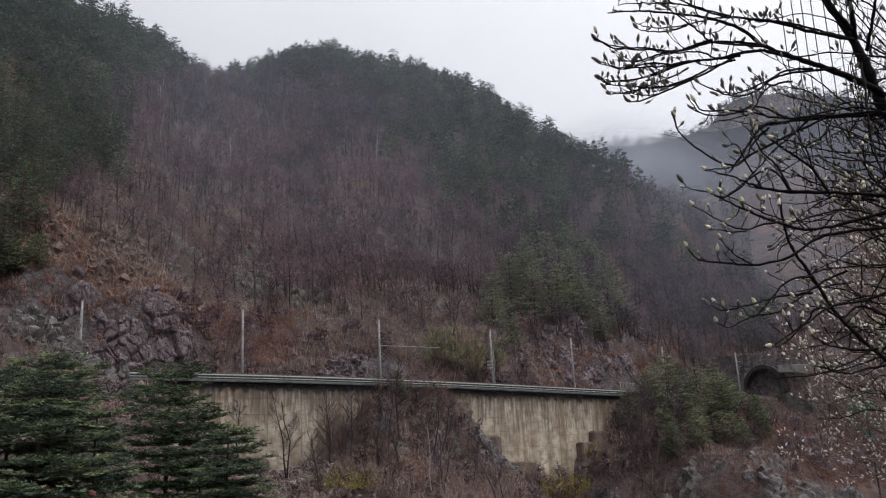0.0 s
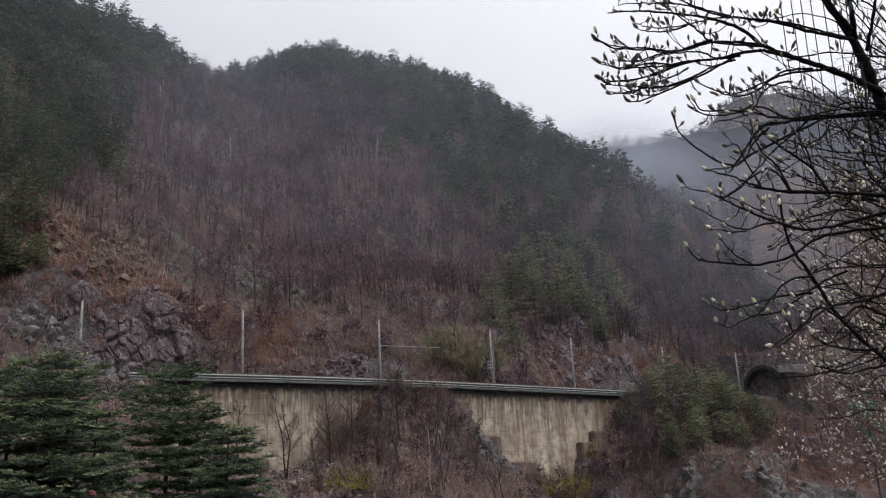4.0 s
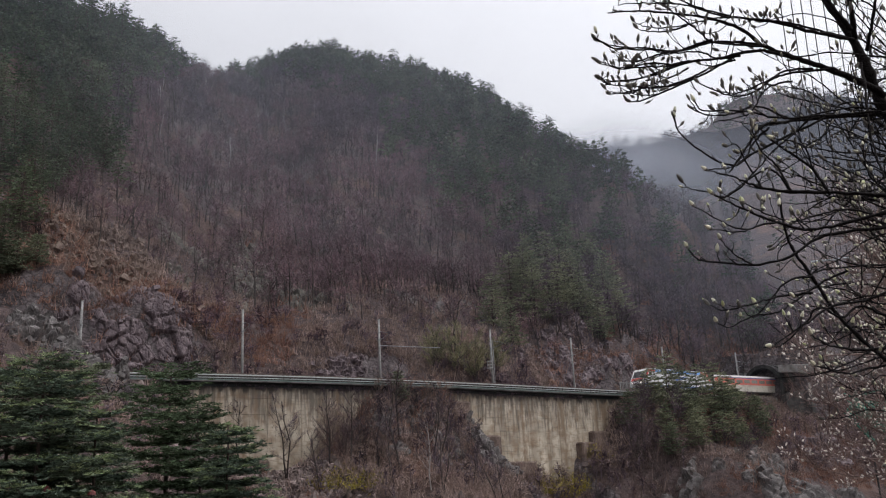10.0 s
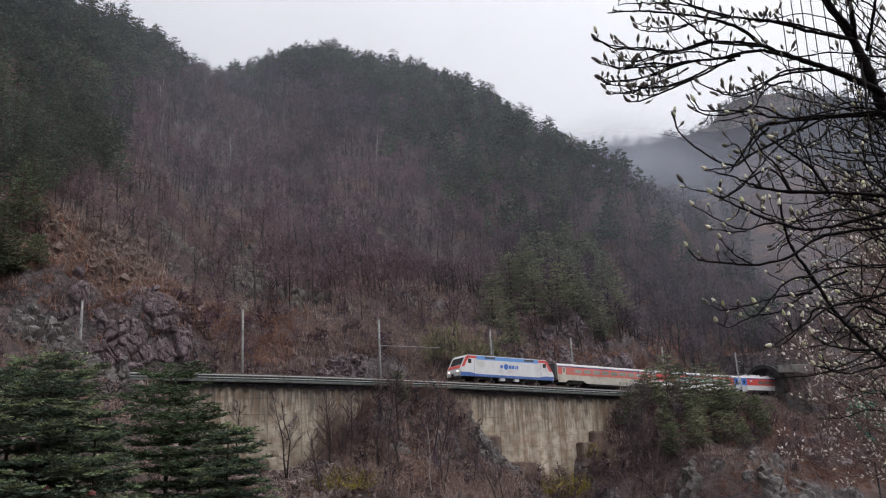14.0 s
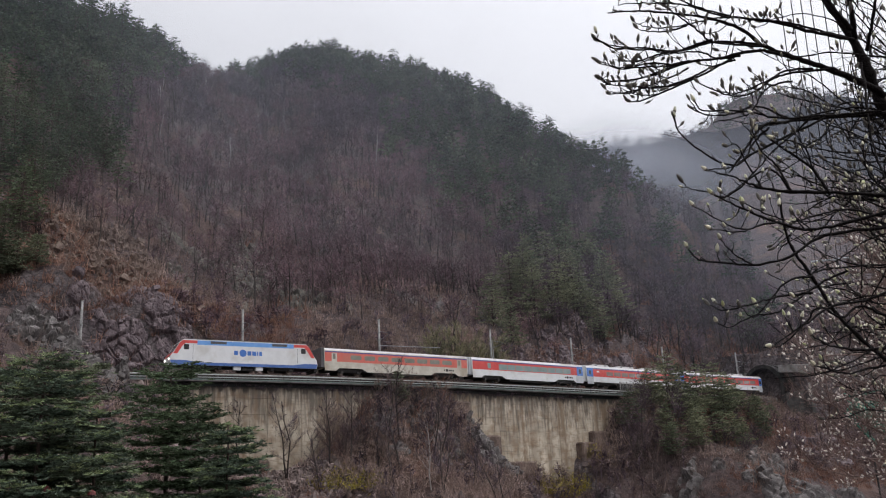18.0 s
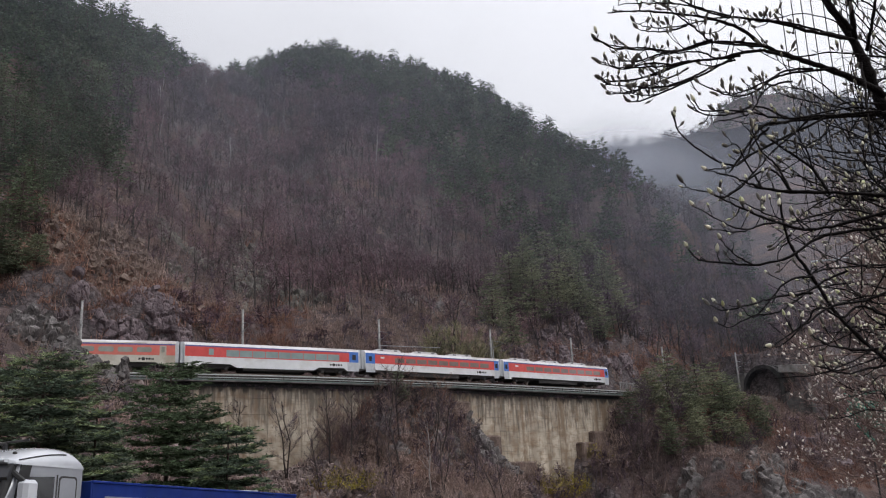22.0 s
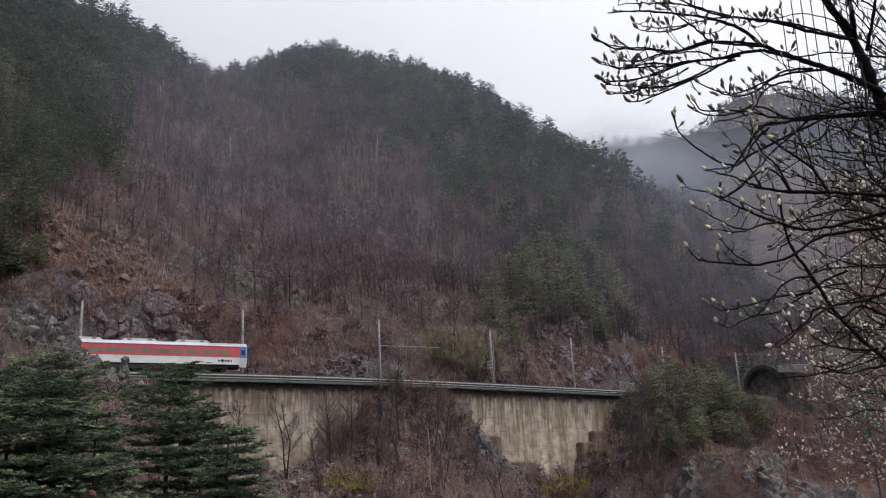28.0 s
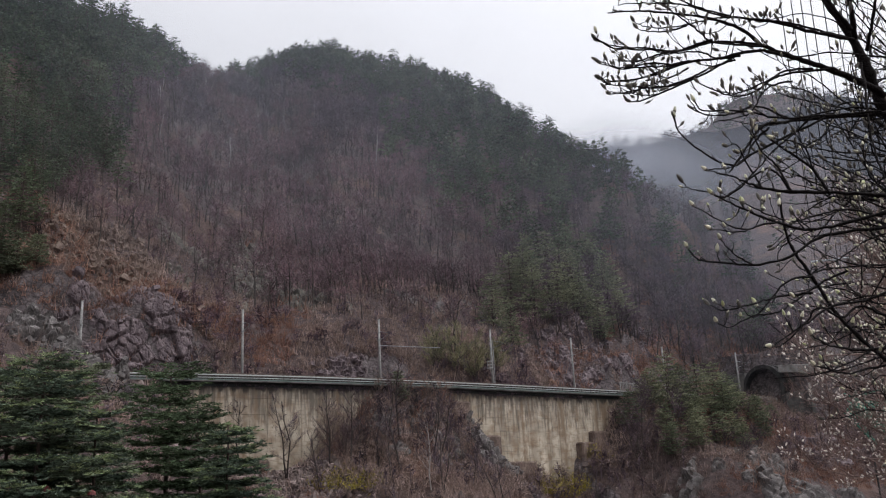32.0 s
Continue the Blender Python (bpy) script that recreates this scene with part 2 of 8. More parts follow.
def ground_material():
    m, n, l, b = nodes_of("leaf_litter")
    co = n.new("ShaderNodeTexCoord")

    def noise_at(scale, detail=6.0, rough=0.6):
        x = n.new("ShaderNodeTexNoise")
        x.inputs["Scale"].default_value, x.inputs["Detail"].default_value, x.inputs["Roughness"].default_value = scale, detail, rough
        l.new(co.outputs["Object"], x.inputs["Vector"])
        return x.outputs["Fac"]

    def ramp(src, stops):
        r = n.new("ShaderNodeValToRGB")
        r.color_ramp.elements.remove(r.color_ramp.elements[0])
        r.color_ramp.elements[0].position, r.color_ramp.elements[0].color = stops[0][0], (*stops[0][1], 1)
        for p, c in stops[1:]:
            r.color_ramp.elements.new(p).color = (*c, 1)
        l.new(src, r.inputs["Fac"])
        return r.outputs["Color"]

    def mix(f, a, c):
        x = n.new("ShaderNodeMix")
        x.data_type = "RGBA"
        l.new(f, x.inputs["Factor"])
        l.new(a, x.inputs["A"])
        l.new(c, x.inputs["B"])
        return x.outputs["Result"]

    litter = ramp(noise_at(0.9, 8.0, 0.75), [(0.30, (0.034, 0.026, 0.027)), (0.50, (0.085, 0.063, 0.062)), (0.70, (0.160, 0.117, 0.109))])
    russet = ramp(noise_at(1.6, 6.0, 0.7), [(0.30, (0.085, 0.052, 0.043)), (0.70, (0.225, 0.138, 0.105))])
    stone = ramp(noise_at(0.55, 8.0, 0.75), [(0.34, (0.045, 0.039, 0.042)), (0.66, (0.225, 0.192, 0.195))])
    crack = n.new("ShaderNodeTexVoronoi")
    crack.feature = "DISTANCE_TO_EDGE"
    crack.inputs["Scale"].default_value = 1.0
    wob = n.new("ShaderNodeVectorMath")
    wob.operation = "MULTIPLY_ADD"
    wn2 = n.new("ShaderNodeTexNoise")
    wn2.inputs["Scale"].default_value = 0.8
    l.new(co.outputs["Object"], wn2.inputs["Vector"])
    l.new(wn2.outputs["Color"], wob.inputs[0])
    wob.inputs[1].default_value = (1.6, 1.6, 1.6)
    l.new(co.outputs["Object"], wob.inputs[2])
    tip = n.new("ShaderNodeMapping")
    tip.inputs["Rotation"].default_value, tip.inputs["Scale"].default_value = (0.5, 0.6, 0.3), (1.0, 0.45, 1.5)
    l.new(wob.outputs["Vector"], tip.inputs["Vector"])
    l.new(tip.outputs["Vector"], crack.inputs["Vector"])
    dark = n.new("ShaderNodeRGB")
    dark.outputs[0].default_value = (0.022, 0.018, 0.018, 1)
    stone = mix(ramp(crack.outputs["Distance"], [(0.0, (0.35, 0.35, 0.35)), (0.13, (1, 1, 1))]), dark.outputs[0], stone)
    where = ramp(noise_at(0.045, 4.0, 0.6), [(0.54, (0, 0, 0)), (0.66, (1, 1, 1))])
    c = mix(where, litter, russet)
    geo = n.new("ShaderNodeNewGeometry")
    sep = n.new("ShaderNodeSeparateXYZ")
    l.new(geo.outputs["Normal"], sep.inputs["Vector"])
    add = n.new("ShaderNodeMath")
    add.operation = "MULTIPLY_ADD"
    l.new(noise_at(0.16, 6.0, 0.7), add.inputs[0])
    add.inputs[1].default_value = -0.75
    l.new(sep.outputs["Z"], add.inputs[2])
    steep = ramp(add.outputs["Value"], [(-0.0, (1, 1, 1)), (0.04, (0, 0, 0))])
    c = mix(steep, c, stone)
    l.new(c, b.inputs["Base Color"])
    b.inputs["Roughness"].default_value = 0.95
    b.inputs["Specular IOR Level"].default_value = 0.2
    bp = n.new("ShaderNodeBump")
    bp.inputs["Strength"].default_value, bp.inputs["Distance"].default_value = 0.9, 0.6
    l.new(noise_at(1.3, 8.0, 0.7), bp.inputs["Height"])
    l.new(bp.outputs["Normal"], b.inputs["Normal"])
    return m


def wall_material():
    """Old cast concrete with dark streaks that run down from the top edge and brown rust runs."""
    m, n, l, b = nodes_of("stained_concrete")
    geo = n.new("ShaderNodeNewGeometry")

    def noise_at(scale, stretch, detail=5.0):
        mp = n.new("ShaderNodeMapping")
        mp.inputs["Scale"].default_value = stretch
        l.new(geo.outputs["Position"], mp.inputs["Vector"])
        x = n.new("ShaderNodeTexNoise")
        x.inputs["Scale"].default_value, x.inputs["Detail"].default_value = scale, detail
        l.new(mp.outputs["Vector"], x.inputs["Vector"])
        return x.outputs["Fac"]

    def ramp(src, p0, c0, p1, c1):
        r = n.new("ShaderNodeValToRGB")
        r.color_ramp.elements[0].position, r.color_ramp.elements[0].color = p0, (*c0, 1)
        r.color_ramp.elements[1].position, r.color_ramp.elements[1].color = p1, (*c1, 1)
        l.new(src, r.inputs["Fac"])
        return r.outputs["Color"]

    def mix(f, a, c):
        x = n.new("ShaderNodeMix")
        x.data_type = "RGBA"
        l.new(f, x.inputs["Factor"])
        l.new(a, x.inputs["A"])
        if isinstance(c, tuple):
            x.inputs["B"].default_value = (*c, 1)
        else:
            l.new(c, x.inputs["B"])
        return x.outputs["Result"]

    base = ramp(noise_at(0.5, (1, 1, 0.7), 8), 0.3, (0.30, 0.252, 0.19), 0.7, (0.60, 0.525, 0.42))
    mottle = ramp(noise_at(0.9, (1, 1, 1.3), 9), 0.46, (0, 0, 0), 0.66, (0.8, 0.8, 0.8))
    base = mix(mottle, base, (0.27, 0.195, 0.13))
    # streaks start at the top and thin out downwards, as run-off stains do
    sep = n.new("ShaderNodeSeparateXYZ")
    l.new(geo.outputs["Position"], sep.inputs["Vector"])
    hi = n.new("ShaderNodeMapRange")
    hi.inputs["From Min"].default_value, hi.inputs["From Max"].default_value = 8.0, 16.2
    hi.inputs["To Min"].default_value, hi.inputs["To Max"].default_value = -0.14, 0.20
    l.new(sep.outputs["Z"], hi.inputs["Value"])
    ad = n.new("ShaderNodeMath")
    l.new(noise_at(1.0, (3.0, 3.0, 0.34), 10), ad.inputs[0])
    l.new(hi.outputs["Result"], ad.inputs[1])
    streak = ramp(ad.outputs["Value"], 0.47, (0, 0, 0), 0.70, (0.80, 0.80, 0.80))
    weave = n.new("ShaderNodeMath")
    weave.operation = "MULTIPLY_ADD"
    l.new(noise_at(1.4, (1, 1, 0.6), 7), weave.inputs[0])
    weave.inputs[1].default_value = 0.30
    l.new(noise_at(0.5, (1.1, 1.1, 0.03), 4), weave.inputs[2])
    rust = ramp(weave.outputs["Value"], 0.67, (0, 0, 0), 0.79, (0.75, 0.75, 0.75))
    c = mix(streak, base, (0.085, 0.072, 0.062))
    c = mix(rust, c, (0.175, 0.115, 0.068))
    # board marks of the casting, then stain and painted shade under the coping
    boards = ramp(noise_at(1.0, (0.7, 0.7, 5.5), 6), 0.54, (0, 0, 0), 0.70, (0.45, 0.45, 0.45))
    c = mix(boards, c, (0.15, 0.125, 0.10))
    edge = n.new("ShaderNodeMapRange")
    edge.inputs["From Min"].default_value, edge.inputs["From Max"].default_value = 13.6, 15.4
    edge.inputs["To Min"].default_value, edge.inputs["To Max"].default_value = -0.30, 0.30
    l.new(sep.outputs["Z"], edge.inputs["Value"])
    rim = n.new("ShaderNodeMath")
    l.new(noise_at(0.9, (1.6, 1.6, 0.8), 8), rim.inputs[0])
    l.new(edge.outputs["Result"], rim.inputs[1])
    c = mix(ramp(rim.outputs["Value"], 0.52, (0, 0, 0), 0.72, (0.9, 0.9, 0.9)), c, (0.042, 0.036, 0.032))
    tone = n.new("ShaderNodeObjectInfo")
    c = mix(ramp(tone.outputs["Random"], 0.0, (0.22, 0.22, 0.22), 0.6, (0, 0, 0)), c, (0.20, 0.175, 0.145))
    l.new(c, b.inputs["Base Color"])
    b.inputs["Roughness"].default_value = 0.9
    bp = n.new("ShaderNodeBump")
    bp.inputs["Strength"].default_value, bp.inputs["Distance"].default_value = 0.4, 0.05
    l.new(noise_at(3.0, (1, 1, 1), 8), bp.inputs["Height"])
    l.new(bp.outputs["Normal"], b.inputs["Normal"])
    return m


def rock_material(name, dark, mid, pale, soil):
    """Broken rock: dark cracks and wet patches, pale lichen, litter caught on the ledges."""
    m, n, l, b = nodes_of(name)
    geo = n.new("ShaderNodeNewGeometry")

    def noise_at(scale, detail=6.0, rough=0.65, stretch=(1, 1, 1)):
        mp = n.new("ShaderNodeMapping")
        mp.inputs["Scale"].default_value, mp.inputs["Rotation"].default_value = stretch, (0.4, 0.3, 0.5)
        l.new(geo.outputs["Position"], mp.inputs["Vector"])
        x = n.new("ShaderNodeTexNoise")
        x.inputs["Scale"].default_value, x.inputs["Detail"].default_value, x.inputs["Roughness"].default_value = scale, detail, rough
        l.new(mp.outputs["Vector"], x.inputs["Vector"])
        return x.outputs["Fac"]

    def ramp(src, *stops):
        r = n.new("ShaderNodeValToRGB")
        r.color_ramp.elements.remove(r.color_ramp.elements[0])
        r.color_ramp.elements[0].position, r.color_ramp.elements[0].color = stops[0][0], (*stops[0][1], 1)
        for p, c in stops[1:]:
            r.color_ramp.elements.new(p).color = (*c, 1)
        l.new(src, r.inputs["Fac"])
        return r.outputs["Color"]

    def mix(f, a, c):
        x = n.new("ShaderNodeMix")
        x.data_type = "RGBA"
        l.new(f, x.inputs["Factor"])
        l.new(a, x.inputs["A"])
        l.new(c, x.inputs["B"])
        return x.outputs["Result"]

    stone = ramp(noise_at(0.9, 8.0, 0.75, (1, 1, 0.6)), (0.30, dark), (0.50, mid), (0.72, pale))
    veins = ramp(noise_at(2.4, 8.0, 0.8, (0.5, 1.6, 1)), (0.36, dark), (0.60, mid))
    c = mix(ramp(noise_at(0.45, 4.0), (0.46, (0.1, 0.1, 0.1)), (0.62, (0.75, 0.75, 0.75))), stone, veins)
    litter = ramp(noise_at(2.0, 8.0, 0.75), (0.3, tuple(k * 0.5 for k in soil)), (0.7, tuple(k * 1.4 for k in soil)))
    sep = n.new("ShaderNodeSeparateXYZ")
    l.new(geo.outputs["Normal"], sep.inputs["Vector"])
    add = n.new("ShaderNodeMath")
    add.operation = "MULTIPLY_ADD"
    add.inputs[1].default_value = 0.9
    l.new(noise_at(0.8, 6.0), add.inputs[0])
    l.new(sep.outputs["Z"], add.inputs[2])
    c = mix(ramp(add.outputs["Value"], (1.14, (0, 0, 0)), (1.36, (0.9, 0.9, 0.9))), c, litter)
    l.new(c, b.inputs["Base Color"])
    b.inputs["Roughness"].default_value = 0.85
    b.inputs["Specular IOR Level"].default_value = 0.3
    bp = n.new("ShaderNodeBump")
    bp.inputs["Strength"].default_value, bp.inputs["Distance"].default_value = 0.8, 0.25
    l.new(noise_at(2.2, 8.0, 0.75, (1, 1, 0.6)), bp.inputs["Height"])
    l.new(bp.outputs["Normal"], b.inputs["Normal"])
    return m


def mist_material(name, amount, scale, low, high, rise, fall, side=None):
    """Thin mist: mostly clear, scatters the sky's light; patchy; it lies between two heights."""
    m, n, l, b = nodes_of(name)
    n.remove(b)
    out = n["Material Output"]
    geo = n.new("ShaderNodeNewGeometry")
    ns = n.new("ShaderNodeTexNoise")
    ns.inputs["Scale"].default_value, ns.inputs["Detail"].default_value = scale, 3.0
    l.new(geo.outputs["Position"], ns.inputs["Vector"])
    mr = n.new("ShaderNodeMapRange")
    mr.inputs["From Min"].default_value, mr.inputs["From Max"].default_value = 0.3, 0.7
    mr.inputs["To Min"].default_value, mr.inputs["To Max"].default_value = low, high
    l.new(ns.outputs["Fac"], mr.inputs["Value"])
    sep = n.new("ShaderNodeSeparateXYZ")
    l.new(geo.outputs["Position"], sep.inputs["Vector"])
    hz = n.new("ShaderNodeMapRange")
    hz.interpolation_type = "SMOOTHSTEP"
    hz.inputs["From Min"].default_value, hz.inputs["From Max"].default_value = rise
    hz.inputs["To Min"].default_value, hz.inputs["To Max"].default_value = 0.0, amount
    l.new(sep.outputs["Z"], hz.inputs["Value"])
    hf = n.new("ShaderNodeMapRange")
    hf.interpolation_type = "SMOOTHSTEP"
    hf.inputs["From Min"].default_value, hf.inputs["From Max"].default_value = fall
    hf.inputs["To Min"].default_value, hf.inputs["To Max"].default_value = 1.0, 0.0
    l.new(sep.outputs["Z"], hf.inputs["Value"])
    both = n.new("ShaderNodeMath")
    both.operation = "MULTIPLY"
    l.new(hz.outputs["Result"], both.inputs[0])
    l.new(hf.outputs["Result"], both.inputs[1])
    strength = both.outputs["Value"]
    # thins the veil across x, so one side is lightened less
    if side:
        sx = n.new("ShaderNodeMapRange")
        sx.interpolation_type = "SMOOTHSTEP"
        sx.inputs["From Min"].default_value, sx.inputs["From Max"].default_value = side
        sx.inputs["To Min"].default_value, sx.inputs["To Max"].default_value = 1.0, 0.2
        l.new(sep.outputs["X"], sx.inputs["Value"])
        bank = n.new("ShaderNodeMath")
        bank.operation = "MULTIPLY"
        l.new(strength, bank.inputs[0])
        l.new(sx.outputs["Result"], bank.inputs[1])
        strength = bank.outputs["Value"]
    mu = n.new("ShaderNodeMath")
    mu.operation = "MULTIPLY"
    mu.use_clamp = True
    l.new(mr.outputs["Result"], mu.inputs[0])
    l.new(strength, mu.inputs[1])
    tr = n.new("ShaderNodeBsdfTransparent")
    df = n.new("ShaderNodeBsdfDiffuse")
    df.inputs["Color"].default_value = (0.80, 0.86, 0.99, 1)
    tl = n.new("ShaderNodeBsdfTranslucent")
    tl.inputs["Color"].default_value = (0.80, 0.86, 0.99, 1)
    half = n.new("ShaderNodeMixShader")
    l.new(df.outputs[0], half.inputs[1])
    l.new(tl.outputs[0], half.inputs[2])
    mx = n.new("ShaderNodeMixShader")
    l.new(mu.outputs["Value"], mx.inputs["Fac"])
    l.new(tr.outputs[0], mx.inputs[1])
    l.new(half.outputs[0], mx.inputs[2])
    l.new(mx.outputs[0], out.inputs["Surface"])
    return m


def leaf_material(name, low, high, island=0.35, scale=0.8, glow=0.25, crowns=0.0):
    """Needles or twigs: colour varies from tuft to tuft and over the wood; light comes through a little."""
    m, n, l, b = nodes_of(name)
    geo = n.new("ShaderNodeNewGeometry")
    ns = n.new("ShaderNodeTexNoise")
    ns.inputs["Scale"].default_value, ns.inputs["Detail"].default_value = scale, 3.0
    l.new(geo.outputs["Position"], ns.inputs["Vector"])
    rp = n.new("ShaderNodeValToRGB")
    rp.color_ramp.elements[0].position, rp.color_ramp.elements[1].position = 0.35, 0.65
    rp.color_ramp.elements[0].color, rp.color_ramp.elements[1].color = (*low, 1), (*high, 1)
    l.new(ns.outputs["Fac"], rp.inputs["Fac"])
    mr = n.new("ShaderNodeMapRange")
    mr.inputs["To Min"].default_value, mr.inputs["To Max"].default_value = 1 - island, 1 + island
    l.new(geo.outputs["Random Per Island"], mr.inputs["Value"])
    hs = n.new("ShaderNodeHueSaturation")
    value = mr.outputs["Result"]
    if crowns:
        # from tree to tree, at the size of a crown
        n3 = n.new("ShaderNodeTexNoise")
        n3.inputs["Scale"].default_value, n3.inputs["Detail"].default_value = 0.19, 1.0
        l.new(geo.outputs["Position"], n3.inputs["Vector"])
        m3 = n.new("ShaderNodeMapRange")
        m3.inputs["From Min"].default_value, m3.inputs["From Max"].default_value = 0.32, 0.68
        m3.inputs["To Min"].default_value, m3.inputs["To Max"].default_value = 1 - crowns, 1 + crowns
        l.new(n3.outputs["Fac"], m3.inputs["Value"])
        by = n.new("ShaderNodeMath")
        by.operation = "MULTIPLY"
        l.new(value, by.inputs[0])
        l.new(m3.outputs["Result"], by.inputs[1])
        value = by.outputs["Value"]
    l.new(value, hs.inputs["Value"])
    l.new(rp.outputs["Color"], hs.inputs["Color"])
    l.new(hs.outputs["Color"], b.inputs["Base Color"])
    b.inputs["Roughness"].default_value = 0.7
    b.inputs["Specular IOR Level"].default_value = 0.25
    if glow:
        tl = n.new("ShaderNodeBsdfTranslucent")
        l.new(hs.outputs["Color"], tl.inputs["Color"])
        mx = n.new("ShaderNodeMixShader")
        mx.inputs["Fac"].default_value = glow
        l.new(b.outputs[0], mx.inputs[1])
        l.new(tl.outputs[0], mx.inputs[2])
        l.new(mx.outputs[0], n["Material Output"].inputs["Surface"])
    return m


GROUND = ground_material()
CONCRETE = wall_material()
PINE = leaf_material("pine_needles", (0.038, 0.060, 0.036), (0.074, 0.104, 0.056), 0.45, 0.05, crowns=0.35)
PINE_NEAR = leaf_material("near_pine_needles", (0.052, 0.076, 0.056), (0.122, 0.155, 0.104), 0.6, 0.5)
PINE_LIGHT = leaf_material("light_pine_needles", (0.150, 0.166, 0.108), (0.255, 0.270, 0.168), 0.5, 0.25)
PINE_LOW = leaf_material("lighter_pine_needles", (0.062, 0.086, 0.054), (0.122, 0.150, 0.088), 0.45, 0.06, crowns=0.3)
PINE_TIPS = leaf_material("young_pine_tips", (0.125, 0.168, 0.088), (0.245, 0.292, 0.150), 0.5, 0.5)
PINE_BARK = surface("pine_bark", (0.030, 0.023, 0.020), (0.085, 0.060, 0.048), 6, 0.95, bump=0.6)
TWIG = leaf_material("bare_twigs", (0.073, 0.056, 0.071), (0.134, 0.092, 0.110), 0.4, 0.02, 0.0, crowns=0.38)
TWIG_DARK = leaf_material("dark_bark", (0.026, 0.021, 0.020), (0.080, 0.064, 0.058), 0.5, 0.05, 0.0)
RED_TWIG = leaf_material("reddish_twigs", (0.106, 0.068, 0.079), (0.182, 0.110, 0.121), 0.4, 0.03, 0.0, crowns=0.35)
PALE_BARK = leaf_material("pale_bark", (0.22, 0.20, 0.19), (0.36, 0.33, 0.31), 0.3, 0.05, 0.0)
BRUSH = leaf_material("dry_brush", (0.155, 0.112, 0.100), (0.315, 0.230, 0.198), 0.5, 0.06, 0.1)
RUSSET = leaf_material("russet_brush", (0.160, 0.086, 0.066), (0.300, 0.168, 0.124), 0.4, 0.2, 0.1)
YELLOW_SHOOTS = leaf_material("yellow_green_shoots", (0.20, 0.17, 0.035), (0.40, 0.33, 0.06), 0.5, 0.6, 0.3)
ROCK = rock_material("grey_rock", (0.030, 0.027, 0.027), (0.140, 0.127, 0.124), (0.34, 0.315, 0.30), (0.130, 0.094, 0.078))
ROCK_PURPLE = rock_material("purplish_rock", (0.036, 0.029, 0.033), (0.168, 0.132, 0.142), (0.37, 0.31, 0.31), (0.125, 0.078, 0.054))
ROCK_PALE = rock_material("lichen_grey_rock", (0.030, 0.027, 0.024), (0.128, 0.116, 0.102), (0.37, 0.345, 0.295), (0.115, 0.080, 0.066))
ROCK_BROWN = rock_material("brownish_rock", (0.040, 0.029, 0.026), (0.165, 0.118, 0.098), (0.32, 0.26, 0.225), (0.17, 0.088, 0.058))
ASPHALT = surface("asphalt", (0.035, 0.035, 0.037), (0.070, 0.068, 0.066), 30, 0.85, bump=0.4)
BALLAST = surface("ballast", (0.060, 0.055, 0.050), (0.200, 0.180, 0.165), 9, 0.95, bump=1.0)
SLAB = surface("weathered_slab", (0.22, 0.22, 0.21), (0.40, 0.39, 0.37), 2, 0.85, bump=0.3, spots=(0.12, 0.11, 0.10), spot_scale=0.5)
OLD_CONCRETE = surface("dark_old_concrete", (0.085, 0.082, 0.080), (0.20, 0.19, 0.18), 1.2, 0.9, bump=0.4, spots=(0.05, 0.047, 0.045), spot_scale=0.4)
POLE = surface("grey_pole_concrete", (0.20, 0.20, 0.195), (0.35, 0.34, 0.33), 3, 0.85, bump=0.2)
STEEL = surface("galvanised_steel", (0.24, 0.25, 0.26), (0.40, 0.41, 0.42), 5, 0.45, 0.7, bump=0.1)
RAIL_STEEL = surface("rail_steel", (0.08, 0.055, 0.045), (0.20, 0.16, 0.14), 8, 0.5, 0.6, bump=0.1)
# steel of posts and edge plate, with the shade under the walkway mixed in
GREEN_STEEL = surface("green_steel_with_shade", (0.004, 0.007, 0.007), (0.011, 0.018, 0.017), 3, 0.6, 0.1, bump=0.1)
GREY_RAIL = surface("grey_green_rail", (0.42, 0.46, 0.45), (0.58, 0.62, 0.61), 3, 0.5, 0.2, bump=0.1)
BLACK = surface("black_rubber", (0.012, 0.012, 0.013), (0.03, 0.03, 0.03), 6, 0.7, bump=0.1)
DARK_METAL = surface("dark_underframe", (0.020, 0.019, 0.020), (0.060, 0.055, 0.052), 4, 0.7, 0.3, bump=0.2)
# ---- ground: one sheet from the roadside to the far hills ----
def build_ground():
    fine = np.arange(-33.0, 33.01, 0.25)
    az = np.concatenate([np.arange(-180, -40, 7.0), np.arange(-40, -33, 1.0), fine, np.arange(34, 41, 1.0), np.arange(47, 180, 7.0)])
    rr = np.concatenate([[0.01, 2, 5, 9, 13, 18, 24, 32, 40, 48, 56, 64, 70], np.arange(74, 96, 1.2), np.arange(96, 150, 0.62), np.arange(150, 215, 1.1), np.arange(215, 420, 3.2), np.arange(420, 700, 14.0), [760, 850, 1000, 1300, 1800, 2600, 4000]])
    a, r = np.meshgrid(np.radians(az), rr, indexing="ij")
    x, y = (r * np.sin(a)).ravel(), (r * np.cos(a)).ravel() - 2.5
    z = land(x, y)
    n, m = len(az), len(rr)
    i, j = np.meshgrid(np.arange(n), np.arange(m - 1), indexing="ij")
    i2 = (i + 1) % n
    quads = np.stack([i * m + j, i * m + j + 1, i2 * m + j + 1, i2 * m + j], -1).reshape(-1, 4)
    me = mesh_from("ground", np.stack([x, y, z], -1), quads, [GROUND])
    return tagged(new("ground", me), "steep hillside of brown leaf litter, russet grass and bare rock", "ground", kind="structure")


ground = build_ground()
